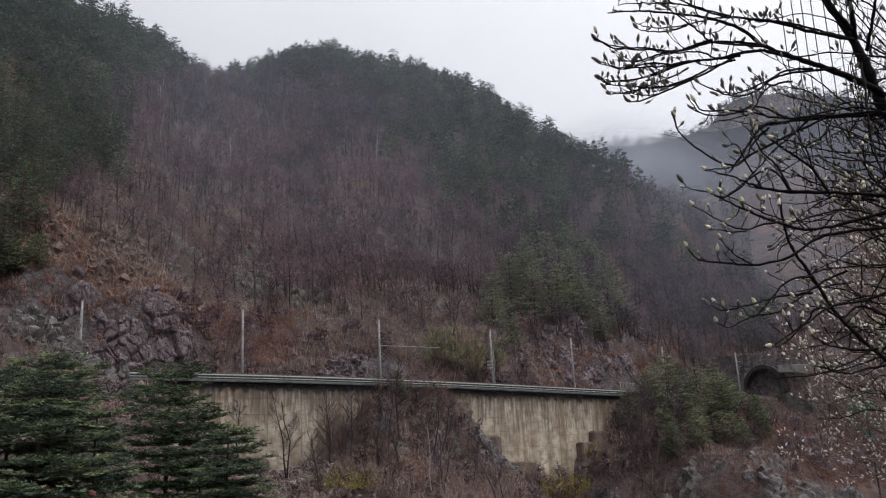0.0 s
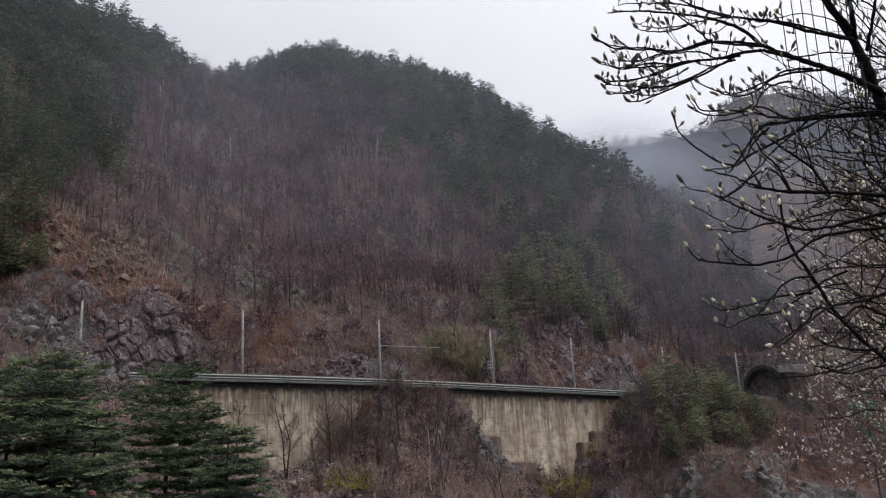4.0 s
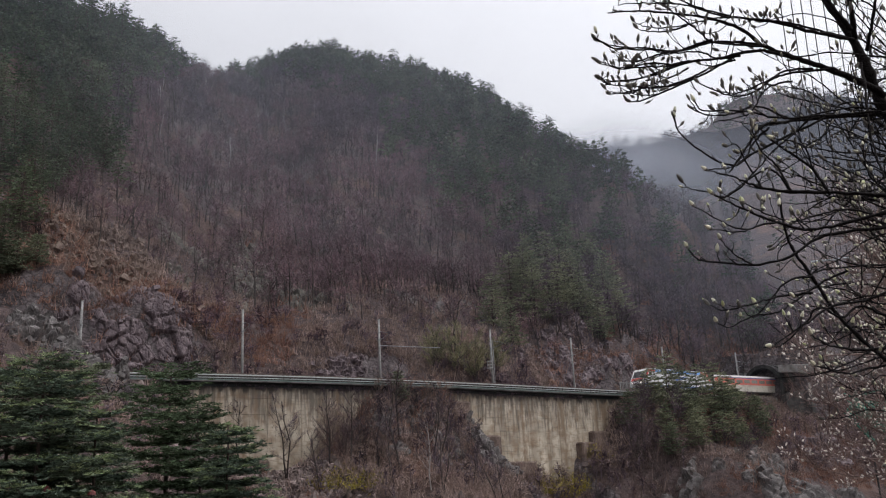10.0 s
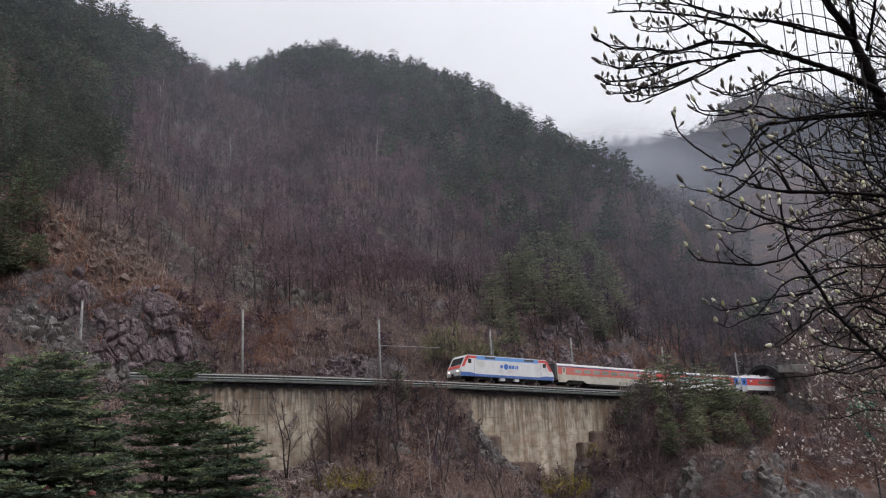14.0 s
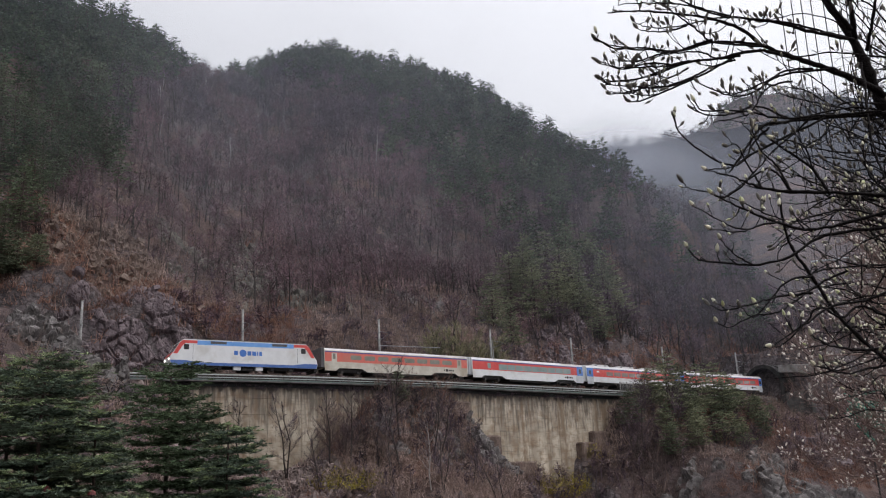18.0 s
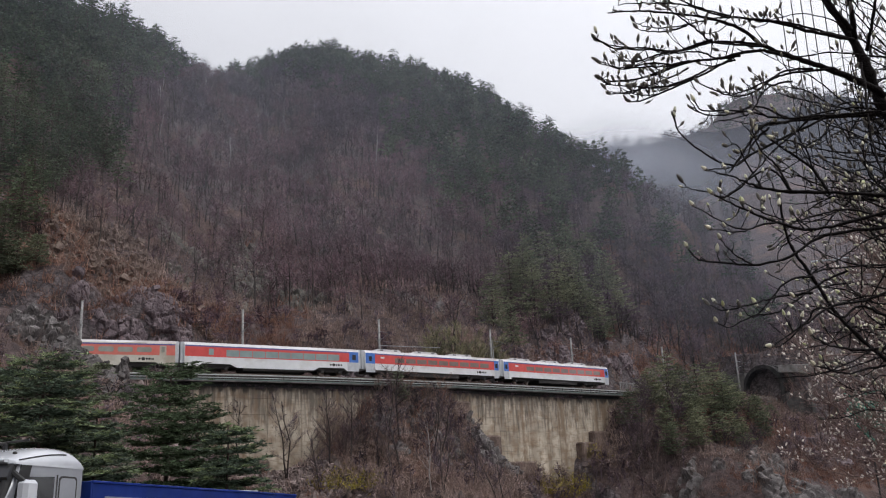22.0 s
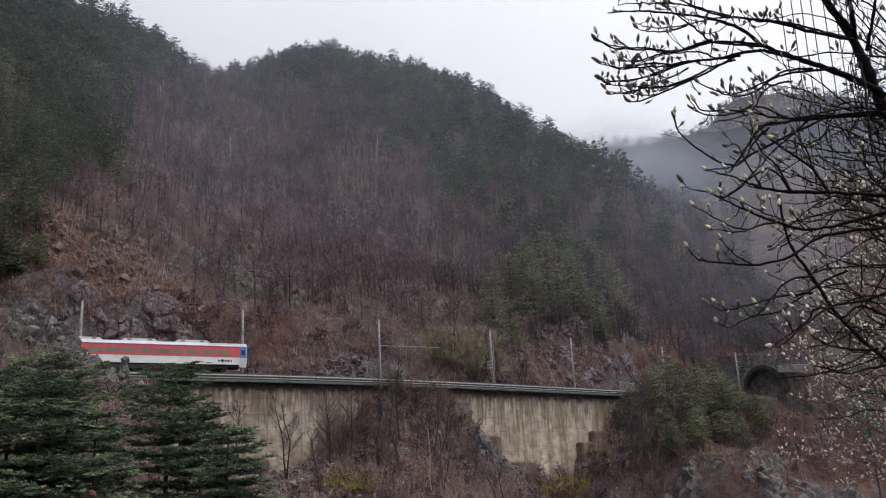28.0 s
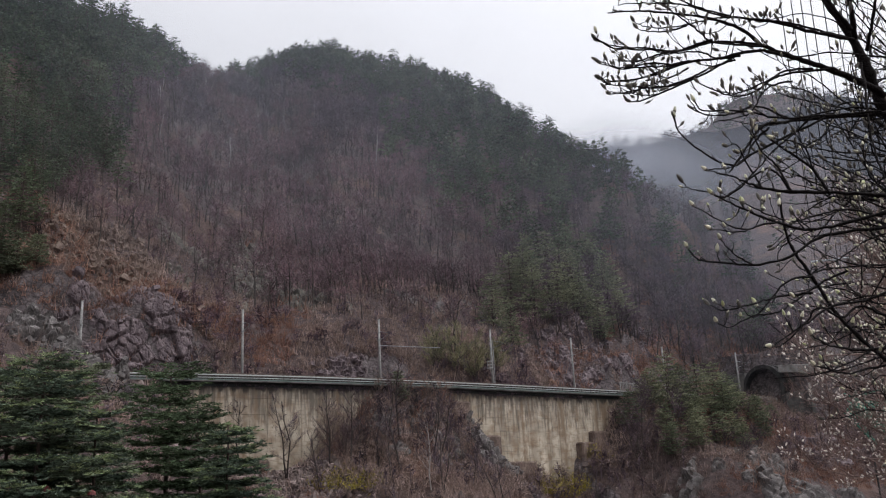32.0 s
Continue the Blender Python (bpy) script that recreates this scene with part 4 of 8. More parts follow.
    shrubs = [wood_tree(260 + i, 2.6, 80, 0.42, 0.022, 2) for i in range(6)]
    n = 850
    u, v = rng.uniform(-118, 26, n), -4.0 - rng.exponential(10, n)
    x, y = TX + DX * u + NX * (v + offset(u)), TY + DY * u + NY * (v + offset(u))
    z = land(x, y)
    ok = (z > 0.0) & ((u < -18) | (v < -9)) & ~((u > 2) & (v > -14)) & ~((u > -47) & (u < -35.5) & (v > -13)) & ~((u > -84) & (u < -63) & (v < -16))
    room = np.where((u > -46) & (u < -16), np.clip((15.4 - z) / 3.0, 0.2, 1.5), 1.5)
    scatter(hs, shrubs, x[ok], y[ok], z[ok], np.minimum(rng.uniform(0.6, 1.5, n), room)[ok], rng, 0.15, np.array([2, 0]))
    n = 330
    u, v = rng.uniform(-62, -4, n), 5.2 + rng.exponential(7, n)
    x, y = TX + DX * u + NX * (v + offset(u)), TY + DY * u + NY * (v + offset(u))
    ok = ~((u > -31) & (u < -21) & (v < 11)) & (fractal(x, y, 8, 2, 33) > -0.15)
    scatter(hs, shrubs, x[ok], y[ok], land(x[ok], y[ok]) - 0.1, rng.uniform(0.7, 1.5, ok.sum()), rng, 0.15, np.array([2, 3]))
    tagged(new("dry_brush", hs.mesh("dry_brush", [BRUSH, RUSSET, TWIG, RED_TWIG])), "dry brown and russet brush and grass on the slope", "brush", kind="stuff")


build_woods()


# ---- drifting mist: haze put into pale see-through sheets ----
def mist_sheet(radius, az0, az1, z0, z1, material):
    a = np.radians(np.linspace(az0, az1, 30))
    k = len(a)
    rad = radius * (1 + 0.03 * np.sin(a * 23))
    low = np.stack([rad * np.sin(a), rad * np.cos(a), np.full(k, z0)], -1)
    high = np.stack([rad * 1.04 * np.sin(a), rad * 1.04 * np.cos(a), np.full(k, z1)], -1)
    i = np.arange(k - 1)
    me = mesh_from("mist", np.concatenate([low, high]), np.stack([i, i + 1, i + 1 + k, i + k], -1), [material], smooth_faces=True)
    return tagged(new("mist", me), "thin grey-white mist drifting over the wooded slope", "mist", "mist banks", "stuff")


THIN = mist_material("thin_mist", 0.035, 0.012, 0.6, 1.3, (10, 50), (500, 600))
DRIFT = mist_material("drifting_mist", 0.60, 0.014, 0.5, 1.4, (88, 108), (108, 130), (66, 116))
THICK = mist_material("thick_mist", 0.125, 0.008, 0.5, 1.4, (95, 145), (150, 185))
for rad in (132, 165, 205, 250, 300):
    mist_sheet(rad, -50, 50, 5, 260, THIN)
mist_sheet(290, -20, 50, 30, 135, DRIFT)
# added sheet that lightens the right-hand slope; thins out to the left
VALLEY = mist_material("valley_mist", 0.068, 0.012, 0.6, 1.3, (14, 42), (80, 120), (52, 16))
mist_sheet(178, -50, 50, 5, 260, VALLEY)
for rad in (400, 460, 520):
    mist_sheet(rad, -50, 60, 5, 190, THICK)
# ---- retaining wall: cast panels on a thick core ----
def track_box(u0, u1, y0, y1, z0, z1, step=2.5):
    """A bar that follows the track from u0 to u1; y is measured towards the camera's side."""
    return track_prism([(y0, z0), (y1, z0), (y1, z1), (y0, z1)], u0, u1, step)


def track_prism(profile, u0, u1, step=2.5):
    bm = bmesh.new()
    n = max(2, int(abs(u1 - u0) / step) + 1)
    k = len(profile)
    rings = []
    for u in np.linspace(u0, u1, n):
        m = track_pose(u, 0, LOW)
        rings.append([bm.verts.new(m @ Vector((0, y, z))) for y, z in profile])
    for a, b in zip(rings[:-1], rings[1:]):
        for i in range(k):
            bm.faces.new((a[i], a[(i + 1) % k], b[(i + 1) % k], b[i]))
    bm.faces.new(list(reversed(rings[0])))
    bm.faces.new(rings[-1])
    return bm


def build_wall():
    wall = thing("wall_retaining", "tall stained concrete retaining wall under the railway", "wall", kind="structure")
    part("core", track_box(-70.5, 3.0, 1.3, 3.14, -1.0, 16.05), CONCRETE, wall)
    wide, high = 2.05, 1.86
    shared = finish(boxed(-wide / 2 + 0.007, wide / 2 - 0.007, 3.10, 3.2, -high / 2 + 0.018, high / 2 - 0.018, 0.010), "panel", CONCRETE)
    for c in range(36):
        u = 2.0 - wide * (c + 0.5)
        foot = float(np.interp(u, FOOT_U, FOOT_Z)) - 1.6
        for r in range(9):
            z = 16.05 - high * (r + 0.5)
            if z + high / 2 < foot:
                break
            part("panel", shared, None, wall).matrix_basis = track_pose(u, 0.005 * ((c * 7 + r * 3) % 5 - 2), z + LOW)
    # concrete blocks at the stepped foot
    for u0, u1, z0, z1, out in ((-43.6, -40.4, 6.0, 9.9, 0.9), (-49.5, -45.2, 1.0, 6.4, 1.2), (-61.4, -58.6, 2.5, 9.0, 1.3), (-66.0, -61.5, 7.0, 10.6, 1.0), (-10.4, -8.6, 4.0, 7.2, 0.8), (-38.9, -36.0, 11.0, 14.4, 0.5)):
        half = (u1 - u0) / 2
        ob = part("footing", boxed(-half, half, 2.9, 3.2 + out, z0, z1, 0.22), ROCK_BROWN, wall, "weathered brown-grey footing block")
        ob.matrix_basis = track_pose((u0 + u1) / 2, 0, LOW)
    return wall


GREY_GREEN = surface("faded_green_rail", (0.09, 0.13, 0.12), (0.18, 0.24, 0.22), 3, 0.5, 0.3, bump=0.1)


def build_deck():
    deck = thing("walkway_edge", "dark green steel edge beam and grey rails along the track", "walkway", kind="structure")
    part("slab", track_box(-112, 8, 1.5, 4.0, 15.98, 16.12), OLD_CONCRETE, deck)
    # near-black plate; the shade under the walkway is put into its colour
    part("fascia", track_box(-73, 4.2, 3.21, 3.30, 15.5, 15.975), GREEN_STEEL, deck, "dark green edge plate, coloured near-black for the walkway's shade")
    part("kerb_rail", track_box(-76, 6.2, 3.94, 4.03, 16.13, 16.24), GREY_GREEN, deck)
    part("rail_lower", track_box(-76, 6.2, 3.98, 4.05, 16.39, 16.45), GREY_RAIL, deck)
    part("rail_upper", track_box(-76, 8.5, 3.98, 4.08, 16.70, 16.78), GREY_RAIL, deck)
    # dark strip added behind the rails to blacken the gap between them
    part("gap_backing", track_box(-76, 6, 3.2, 3.6, 16.125, 16.70), DARK_METAL, deck)
    post = finish(boxed(-0.04, 0.04, 3.9, 3.98, 16.1, 16.78), "rail_post", GREEN_STEEL)
    for i in range(42):
        part("rail_post", post, None, deck).matrix_basis = track_pose(6.0 - 2.0 * i, 0, LOW)
    return deck


def build_track():
    solid("ballast_bed", track_prism([(2.9, 16.1), (2.2, 17.0), (-2.2, 17.0), (-2.9, 16.35), (-2.9, 15.9), (2.9, 15.9)], -280, 60, 4), BALLAST, "grey crushed-stone ballast under the track", "ballast", kind="structure")
    track = thing("railway_track", "single railway track with rusty rails on sleepers", "track", kind="structure")
    for y in (-0.75, 0.75):
        part("rail", track_prism([(y - 0.07, 17.25), (y + 0.07, 17.25), (y + 0.07, 17.28), (y + 0.012, 17.29), (y + 0.012, 17.37), (y + 0.036, 17.38), (y + 0.036, 17.42), (y - 0.036, 17.42), (y - 0.036, 17.38), (y - 0.012, 17.37), (y - 0.012, 17.29), (y - 0.07, 17.28)], -280, 60, 3), RAIL_STEEL, track)
    sl = finish(boxed(-0.13, 0.13, -1.25, 1.25, 17.02, 17.25, 0.02), "sleeper", SLAB)
    for i in range(215):
        part("sleeper", sl, None, track).matrix_basis = track_pose(14 - 0.62 * i, 0, LOW)


POLE_U = (9.0, -9.55, -28.9, -48.6, -65.8, -88.5, -108.7)


def build_poles():
    def one(m):
        pole = thing("catenary_pole", "grey concrete mast that carries the overhead line", "pole", m, "masts along the railway")
        part("shaft", rod(bmesh.new(), (0, 0, -0.8), (0, 0, 9.2), 0.18, 0.13, 12), POLE, pole, smooth_faces=True)
        part("cap", disc(bmesh.new(), (0, 0, 9.22), (0, 0, 1), 0.17, 0.1, 12), POLE, pole)
        bm = bmesh.new()
        rod(bm, (0, 0.1, 6.4), (0, 2.7, 6.75), 0.035, 0.03)
        rod(bm, (0, 0.1, 7.6), (0, 2.6, 6.9), 0.03, 0.03)
        part("cantilever", bm, STEEL, pole, "slim steel bracket arm")
        part("steady_arm", rod(bmesh.new(), (0, 1.2, 6.0), (0, 2.9, 5.65), 0.022), STEEL, pole)
        bm = bmesh.new()
        for k in range(4):
            disc(bm, (0, 0.28 + 0.07 * k, 6.42 + 0.01 * k), (0, 1, 0.1), 0.08, 0.03, 10)
        part("insulator", bm, SLAB, pole)
        part("band", disc(bmesh.new(), (0, 0, 6.4), (0, 0, 1), 0.215, 0.12, 12), STEEL, pole)
        part("marker", boxed(-0.09, 0.09, 0.19, 0.22, 1.35, 1.75), POLE, pole, "small white marker plate")
        return pole

    first = one(track_pose(POLE_U[0], 2.9, DECK))
    made = [first] + [copy_thing(first, track_pose(u, 2.9, DECK)) for u in POLE_U[1:]]
    # a small equipment platform on the fourth mast
    bm = bmesh.new()
    for y in (0.25, 0.75):
        for x in (0.25, 1.05):
            rod(bm, (x, y, 3.4), (x, y, 4.4), 0.05)
        rod(bm, (0.15, y, 3.4), (1.15, y, 3.4), 0.06)
        rod(bm, (0.15, y, 4.4), (1.15, y, 4.4), 0.05)
        rod(bm, (0.15, y, 3.9), (1.15, y, 3.9), 0.04)
    rod(bm, (1.0, 0.5, 3.4), (0.1, 0.2, 2.2), 0.05)
    part("platform", bm, POLE, made[3], "caged steel service platform")
    part("ladder", boxed(-0.3, -0.22, 0.1, 0.2, 0.3, 7.5), STEEL, made[3])
    part("anchor_bar", rod(bmesh.new(), (0, 0.25, 5.6), (-9.5, 0.8, 5.75), 0.05), STEEL, made[2], "long pale anchor bar")
    # line wires
    for v, z, r, name in ((0.15, RAIL + 5.2, 0.012, "contact_wire"), (0.15, RAIL + 6.3, 0.012, "messenger_wire"), (2.9, DECK + 8.9, 0.012, "feeder_wire")):
        cu = bpy.data.curves.new(name, "CURVE")
        cu.dimensions, cu.bevel_depth, cu.bevel_resolution = "3D", r, 0
        us = [45] + list(POLE_U) + [-112.5]
        sp = cu.splines.new("POLY")
        pts = []
        for a, b in zip(us[:-1], us[1:]):
            for k in range(6):
                f = k / 6
                sag = 0.0 if name == "contact_wire" else 0.55 * 4 * f * (1 - f)
                pts.append(place(a + (b - a) * f, v, z - sag))
        pts.append(place(us[-1], v, z))
        sp.points.add(len(pts) - 1)
        for p, q in zip(sp.points, pts):
            p.co = (*q, 1)
        cu.materials.append(DARK_METAL)
        tagged(new(name, cu), "thin dark overhead wire along the railway", "wire", "overhead wires")


# near-black, so that the ring merges with the dark opening
ARCH_DARK = surface("near_black_concrete", (0.016, 0.016, 0.017), (0.050, 0.048, 0.047), 1.2, 0.9, bump=0.4, spots=(0.07, 0.066, 0.064), spot_scale=0.5)


def build_portal():
    """Tunnel mouth: a horseshoe arch in a concrete headwall, a lined tube behind it, and a wing wall."""
    portal = thing("tunnel_portal", "weathered concrete tunnel mouth in the hillside", "tunnel", track_pose(-112.0, 0, LOW), kind="structure")
    inner = [(3.7, 15.8), (3.9, 19.0)] + [(3.9 * math.cos(a), 19.1 + 3.6 * math.sin(a)) for a in np.linspace(0.05, math.pi - 0.05, 13)] + [(-3.9, 19.0), (-3.7, 15.8)]
    outer = [(y * 1.14, z if z < 16 else 16 + (z - 16) * 1.09) for y, z in inner]

    def shell(x0, x1, inn, out):
        bm = bmesh.new()
        k = len(inn)
        rings = [[bm.verts.new((x, y, z)) for y, z in prof] for x in (x0, x1) for prof in (inn, out)]
        for i in range(k - 1):
            bm.faces.new((rings[0][i], rings[0][i + 1], rings[2][i + 1], rings[2][i]))
            bm.faces.new((rings[1][i], rings[1][i + 1], rings[3][i + 1], rings[3][i]))
            bm.faces.new((rings[0][i], rings[0][i + 1], rings[1][i + 1], rings[1][i]))
            bm.faces.new((rings[2][i], rings[2][i + 1], rings[3][i + 1], rings[3][i]))
        return bm

    part("arch", shell(0.6, -0.5, inner, outer), ARCH_DARK, portal, "near-black concrete arch ring")
    part("tunnel_lining", shell(-0.5, -170, [(y * 1.01, z) for y, z in inner], [(y * 1.2, z) for y, z in outer]), DARK_METAL, portal, "dark tunnel lining")
    # unseen cap that closes the tube's far end
    part("tube_cap", boxed(-170.5, -170, -6, 6, 14, 26), DARK_METAL, portal)
    bm = bmesh.new()
    box(bm, -0.9, 0.1, 4.25, 9.5, 13.5, 17.6, 0.05)
    box(bm, -0.9, 0.1, -8.5, -4.25, 15.5, 22.5, 0.05)
    part("wing_wall", bm, OLD_CONCRETE, portal, "sloping concrete wing wall")
    bm = bmesh.new()
    box(bm, -1.2, 0.3, 0.0, 9.5, -0.7, 0.7, 0.1)
    part("parapet", bm, SLAB, portal, "pale concrete slab beside the arch").matrix_basis = Matrix.Translation((0, 3.6, 22.1)) @ Matrix.Rotation(-0.12, 4, "X")
    return portal


def build_fence():
    fence = thing("railway_fence", "grey steel fence beside the track", "fence")
    post = finish(boxed(-0.05, 0.05, 3.3, 3.4, 15.8, 18.3), "post", POLE)
    for i in range(8):
        part("post", post, None, fence).matrix_basis = track_pose(-69.5 - 1.6 * i, 0, LOW)
    bar = finish(boxed(-0.03, 0.03, 3.33, 3.37, 16.3, 18.15), "bar", POLE)
    for i in range(32):
        part("bar", bar, None, fence).matrix_basis = track_pose(-69.6 - 0.355 * i, 0, LOW)
    for z in (16.4, 18.1):
        part("cross_rail", track_box(-80.8, -69.4, 3.31, 3.38, z, z + 0.07), POLE, fence)


build_wall()
build_deck()
build_track()
build_poles()
build_portal()
build_fence()
# ---- rock faces and boulders ----
def rock_mesh(seed, material, slab=1.0):
    rng = np.random.RandomState(seed)
    bm = bmesh.new()
    for p in rng.uniform(-1, 1, (17, 3)):
        q = p / max(np.abs(p).max(), 1e-3) * rng.uniform(0.8, 1.0)
        bm.verts.new((q[0], q[1] * 0.8, q[2] * slab))
    bmesh.ops.convex_hull(bm, input=bm.verts)
    loose = [v for v in bm.verts if not v.link_faces]
    bmesh.ops.delete(bm, geom=loose, context="VERTS")
    return finish(bm, "rock", material)


def block_mesh(seed, material):
    """An angular block with split corners, about two units each way."""
    rng = np.random.RandomState(seed)
    bm = bmesh.new()
    for sx in (-1, 1):
        for sy in (-1, 1):
            for sz in (-1, 1):
                for k in range(3):
                    cut = rng.uniform(0.50, 1.0, 3)
                    bm.verts.new((sx * cut[0], sy * cut[1], sz * cut[2]))
    bmesh.ops.convex_hull(bm, input=bm.verts)
    bmesh.ops.delete(bm, geom=[v for v in bm.verts if not v.link_faces], context="VERTS")
    return finish(bm, "rock", material)


GREY_BLOCKS = [block_mesh(460 + i, ROCK) for i in range(12)]
PURPLE_BLOCKS = [block_mesh(480 + i, ROCK_PURPLE) for i in range(12)]
BROWN_BLOCKS = [block_mesh(520 + i, ROCK_BROWN) for i in range(12)]
PALE_BLOCKS = [block_mesh(500 + i, ROCK_PALE) for i in range(12)]


GREY_ROCKS = [rock_mesh(400 + i, ROCK, 0.6 + 0.1 * (i % 4)) for i in range(9)]


def rock_face(label, meshes, count, u0, u1, v0, v1, size, seed, lift=0.0, tall=1.0):
    rng = np.random.RandomState(seed)
    centre = place((u0 + u1) / 2, (v0 + v1) / 2)
    centre.z = ground_z(centre.x, centre.y)
    face = thing("rock_face", label, "rock", Matrix.Translation(centre), "rock outcrops")
    for i in range(count):
        u, v = rng.uniform(u0, u1), rng.uniform(v0, v1)
        if ((u - (u0 + u1) / 2) / (u1 - u0)) ** 2 + ((v - (v0 + v1) / 2) / (v1 - v0)) ** 2 > 0.27:
            continue
        p = place(u, v)
        s = size * math.exp(rng.normal(-0.45, 0.45))
        ob = part("rock", meshes[rng.randint(len(meshes))], None, face)
        tilt = Matrix.Rotation(rng.normal(0, 0.35), 4, "X") @ Matrix.Rotation(rng.normal(0, 0.35) + 0.25, 4, "Y") @ Matrix.Rotation(rng.rand() * 6.28, 4, "Z")
        at = Vector((p.x, p.y, ground_z(p.x, p.y) + lift + s * rng.uniform(-0.55, 0.0))) - centre
        ob.matrix_basis = Matrix.Translation(at) @ tilt @ Matrix.Diagonal((s * rng.uniform(0.7, 1.3), s * rng.uniform(0.6, 1.1), s * rng.uniform(0.6, 1.25) * tall, 1))
    return face


def cell_facets(p, cell, seed, squash):
    """Fracture pattern: each point takes the height and tilt of its nearest random cell, as broken rock does."""
    q = (p @ np.array(Euler((0.5, 0.35, 0.6)).to_matrix()).T) / (cell * np.array(squash))
    base = np.floor(q).astype(np.int64)
    best, second, height = np.full(len(p), 9.0), np.full(len(p), 9.0), np.zeros(len(p))
    for dx in (-1, 0, 1):
        for dy in (-1, 0, 1):
            for dz in (-1, 0, 1):
                c = base + [dx, dy, dz]
                r = [hashed(c[:, 0] + 57 * c[:, 2], c[:, 1] - 31 * c[:, 2], seed + k) for k in range(6)]
                away = q - (c + 0.5 + 0.8 * (np.stack(r[:3], -1) - 0.5))
                d = (away ** 2).sum(1)
                near = d < best
                level = r[3] - 0.5 + 0.7 * ((r[4] - 0.5) * away[:, 0] + (r[5] - 0.5) * away[:, 2])
                second = np.where(near, best, np.minimum(second, d))
                best, height = np.where(near, d, best), np.where(near, level, height)
    return height - 0.45 * np.exp(-(np.sqrt(second) - np.sqrt(best)) / 0.07)


def cliff(label, material, blocks, u0, u1, v0, v1, seed, cell=1.5, amp=0.9, step_u=0.24, step_v=0.16, patchy=0.0, lift=0.25, count=60, size=0.55, squash=(1.1, 1.0, 1.0), joint=(0.25, 0.30, 0.75), loose=0.10):
    """Bare rock breaking out of the slope: a fractured face, with loose blocks lying on it."""
    rng = np.random.RandomState(seed)
    us, vs = np.arange(u0, u1, step_u), np.arange(v0, v1, step_v)
    uu, vv = np.meshgrid(us, vs, indexing="ij")
    off = offset(uu)
    x, y = TX + DX * uu + NX * (vv + off), TY + DY * uu + NY * (vv + off)
    z = land(x, y)
    ex, ey = (uu - u0) / (u1 - u0) * 2 - 1, (vv - v0) / (v1 - v0) * 2 - 1
    inside = 1 - np.maximum(np.abs(ex) ** 3, np.abs(ey) ** 3) + 0.55 * fractal(x, y, 5.0, 3, seed + 5) - 0.25
    if patchy:
        inside = inside - patchy + 1.6 * fractal(x, y, 9.0, 3, seed + 6)
    p = np.stack([x, y, z], -1)
    gu, gv = np.gradient(p, axis=0), np.gradient(p, axis=1)
    nrm = np.cross(gv, gu)
    nrm *= np.sign(nrm[..., 2:3])
    nrm /= np.linalg.norm(nrm, axis=-1, keepdims=True)
    flat = p.reshape(-1, 3)
    h = amp * cell_facets(flat, cell, seed, squash) + 0.42 * amp * cell_facets(flat, cell * 0.42, seed + 9, squash) + 0.12 * amp * cell_facets(flat, cell * 0.18, seed + 19, squash)
    h = h.reshape(x.shape) + lift - 1.8 * smooth(0.30, -0.10, inside)
    p = p + nrm * h[..., None]
    n, m = x.shape
    i, j = np.meshgrid(np.arange(n - 1), np.arange(m - 1), indexing="ij")
    quads = np.stack([i * m + j, (i + 1) * m + j, (i + 1) * m + j + 1, i * m + j + 1], -1)
    keep = (inside[:-1, :-1] > -0.05).ravel()
    quads = quads.reshape(-1, 4)[keep]
    used, back = np.unique(quads, return_inverse=True)
    centre = place((u0 + u1) / 2, (v0 + v1) / 2)
    centre.z = ground_z(centre.x, centre.y)
    face = thing("rock_face", label, "rock", Matrix.Translation(centre), "rock outcrops")
    part("cliff", mesh_from("cliff", p.reshape(-1, 3)[used] - np.array(centre), back.reshape(-1, 4), [material]), None, face)
    spots = np.argwhere(inside > 0.05)
    for k in rng.permutation(len(spots))[:count]:
        a, c = spots[k]
        s = size * min(math.exp(rng.normal(-0.75, 0.40)), 0.95)
        ob = part("rock", blocks[rng.randint(len(blocks))], None, face)
        # blocks split along common joints, so they share one lie
        turn = Euler((joint[0] + rng.normal(0, loose), joint[1] + rng.normal(0, loose), joint[2] + rng.normal(0, loose) + 1.5708 * rng.randint(4))).to_matrix().to_4x4()
        ob.matrix_basis = Matrix.Translation(Vector(p[a, c]) - centre) @ turn @ Matrix.Diagonal((s * rng.uniform(0.6, 1.5), s * rng.uniform(0.6, 1.2), s * rng.uniform(0.5, 1.4), 1))
    return face


cliff("purplish broken rock cutting behind the track", ROCK_PURPLE, PURPLE_BLOCKS, -6.5, 11.5, 4.7, 11, 1, 2.8, 1.35, 0.11, 0.045, 0.02, 0.45, 40, 0.55, (1.0, 0.9, 1.1), joint=(0.10, 0.16, 0.75), loose=0.12)
cliff("grey jagged rock spur in front of the track", ROCK, GREY_BLOCKS, 5, 19, -13, -3.1, 2, 1.6, 1.9, 0.14, 0.09, 0.0, 0.9, 160, 0.55, (0.6, 1.0, 1.6), joint=(0.35, -0.55, 0.75), loose=0.16)
cliff("small dark jagged outcrop beside the track", ROCK_PURPLE, PURPLE_BLOCKS, -30.0, -22.0, 4.7, 11, 3, 1.2, 1.1, 0.2, 0.12, 0, 0.4, 80, 0.5, (1.8, 0.7, 0.8), joint=(0.1, 0.35, 0.7))
cliff("purplish grey rock cutting near the tunnel", ROCK_PURPLE, PURPLE_BLOCKS, -103, -62, 4.7, 20, 4, 1.7, 1.3, 0.22, 0.10, 0.30, 0.3, 180, 0.60, (0.8, 0.8, 1.3), joint=(0.15, -0.30, 0.7), loose=0.16)
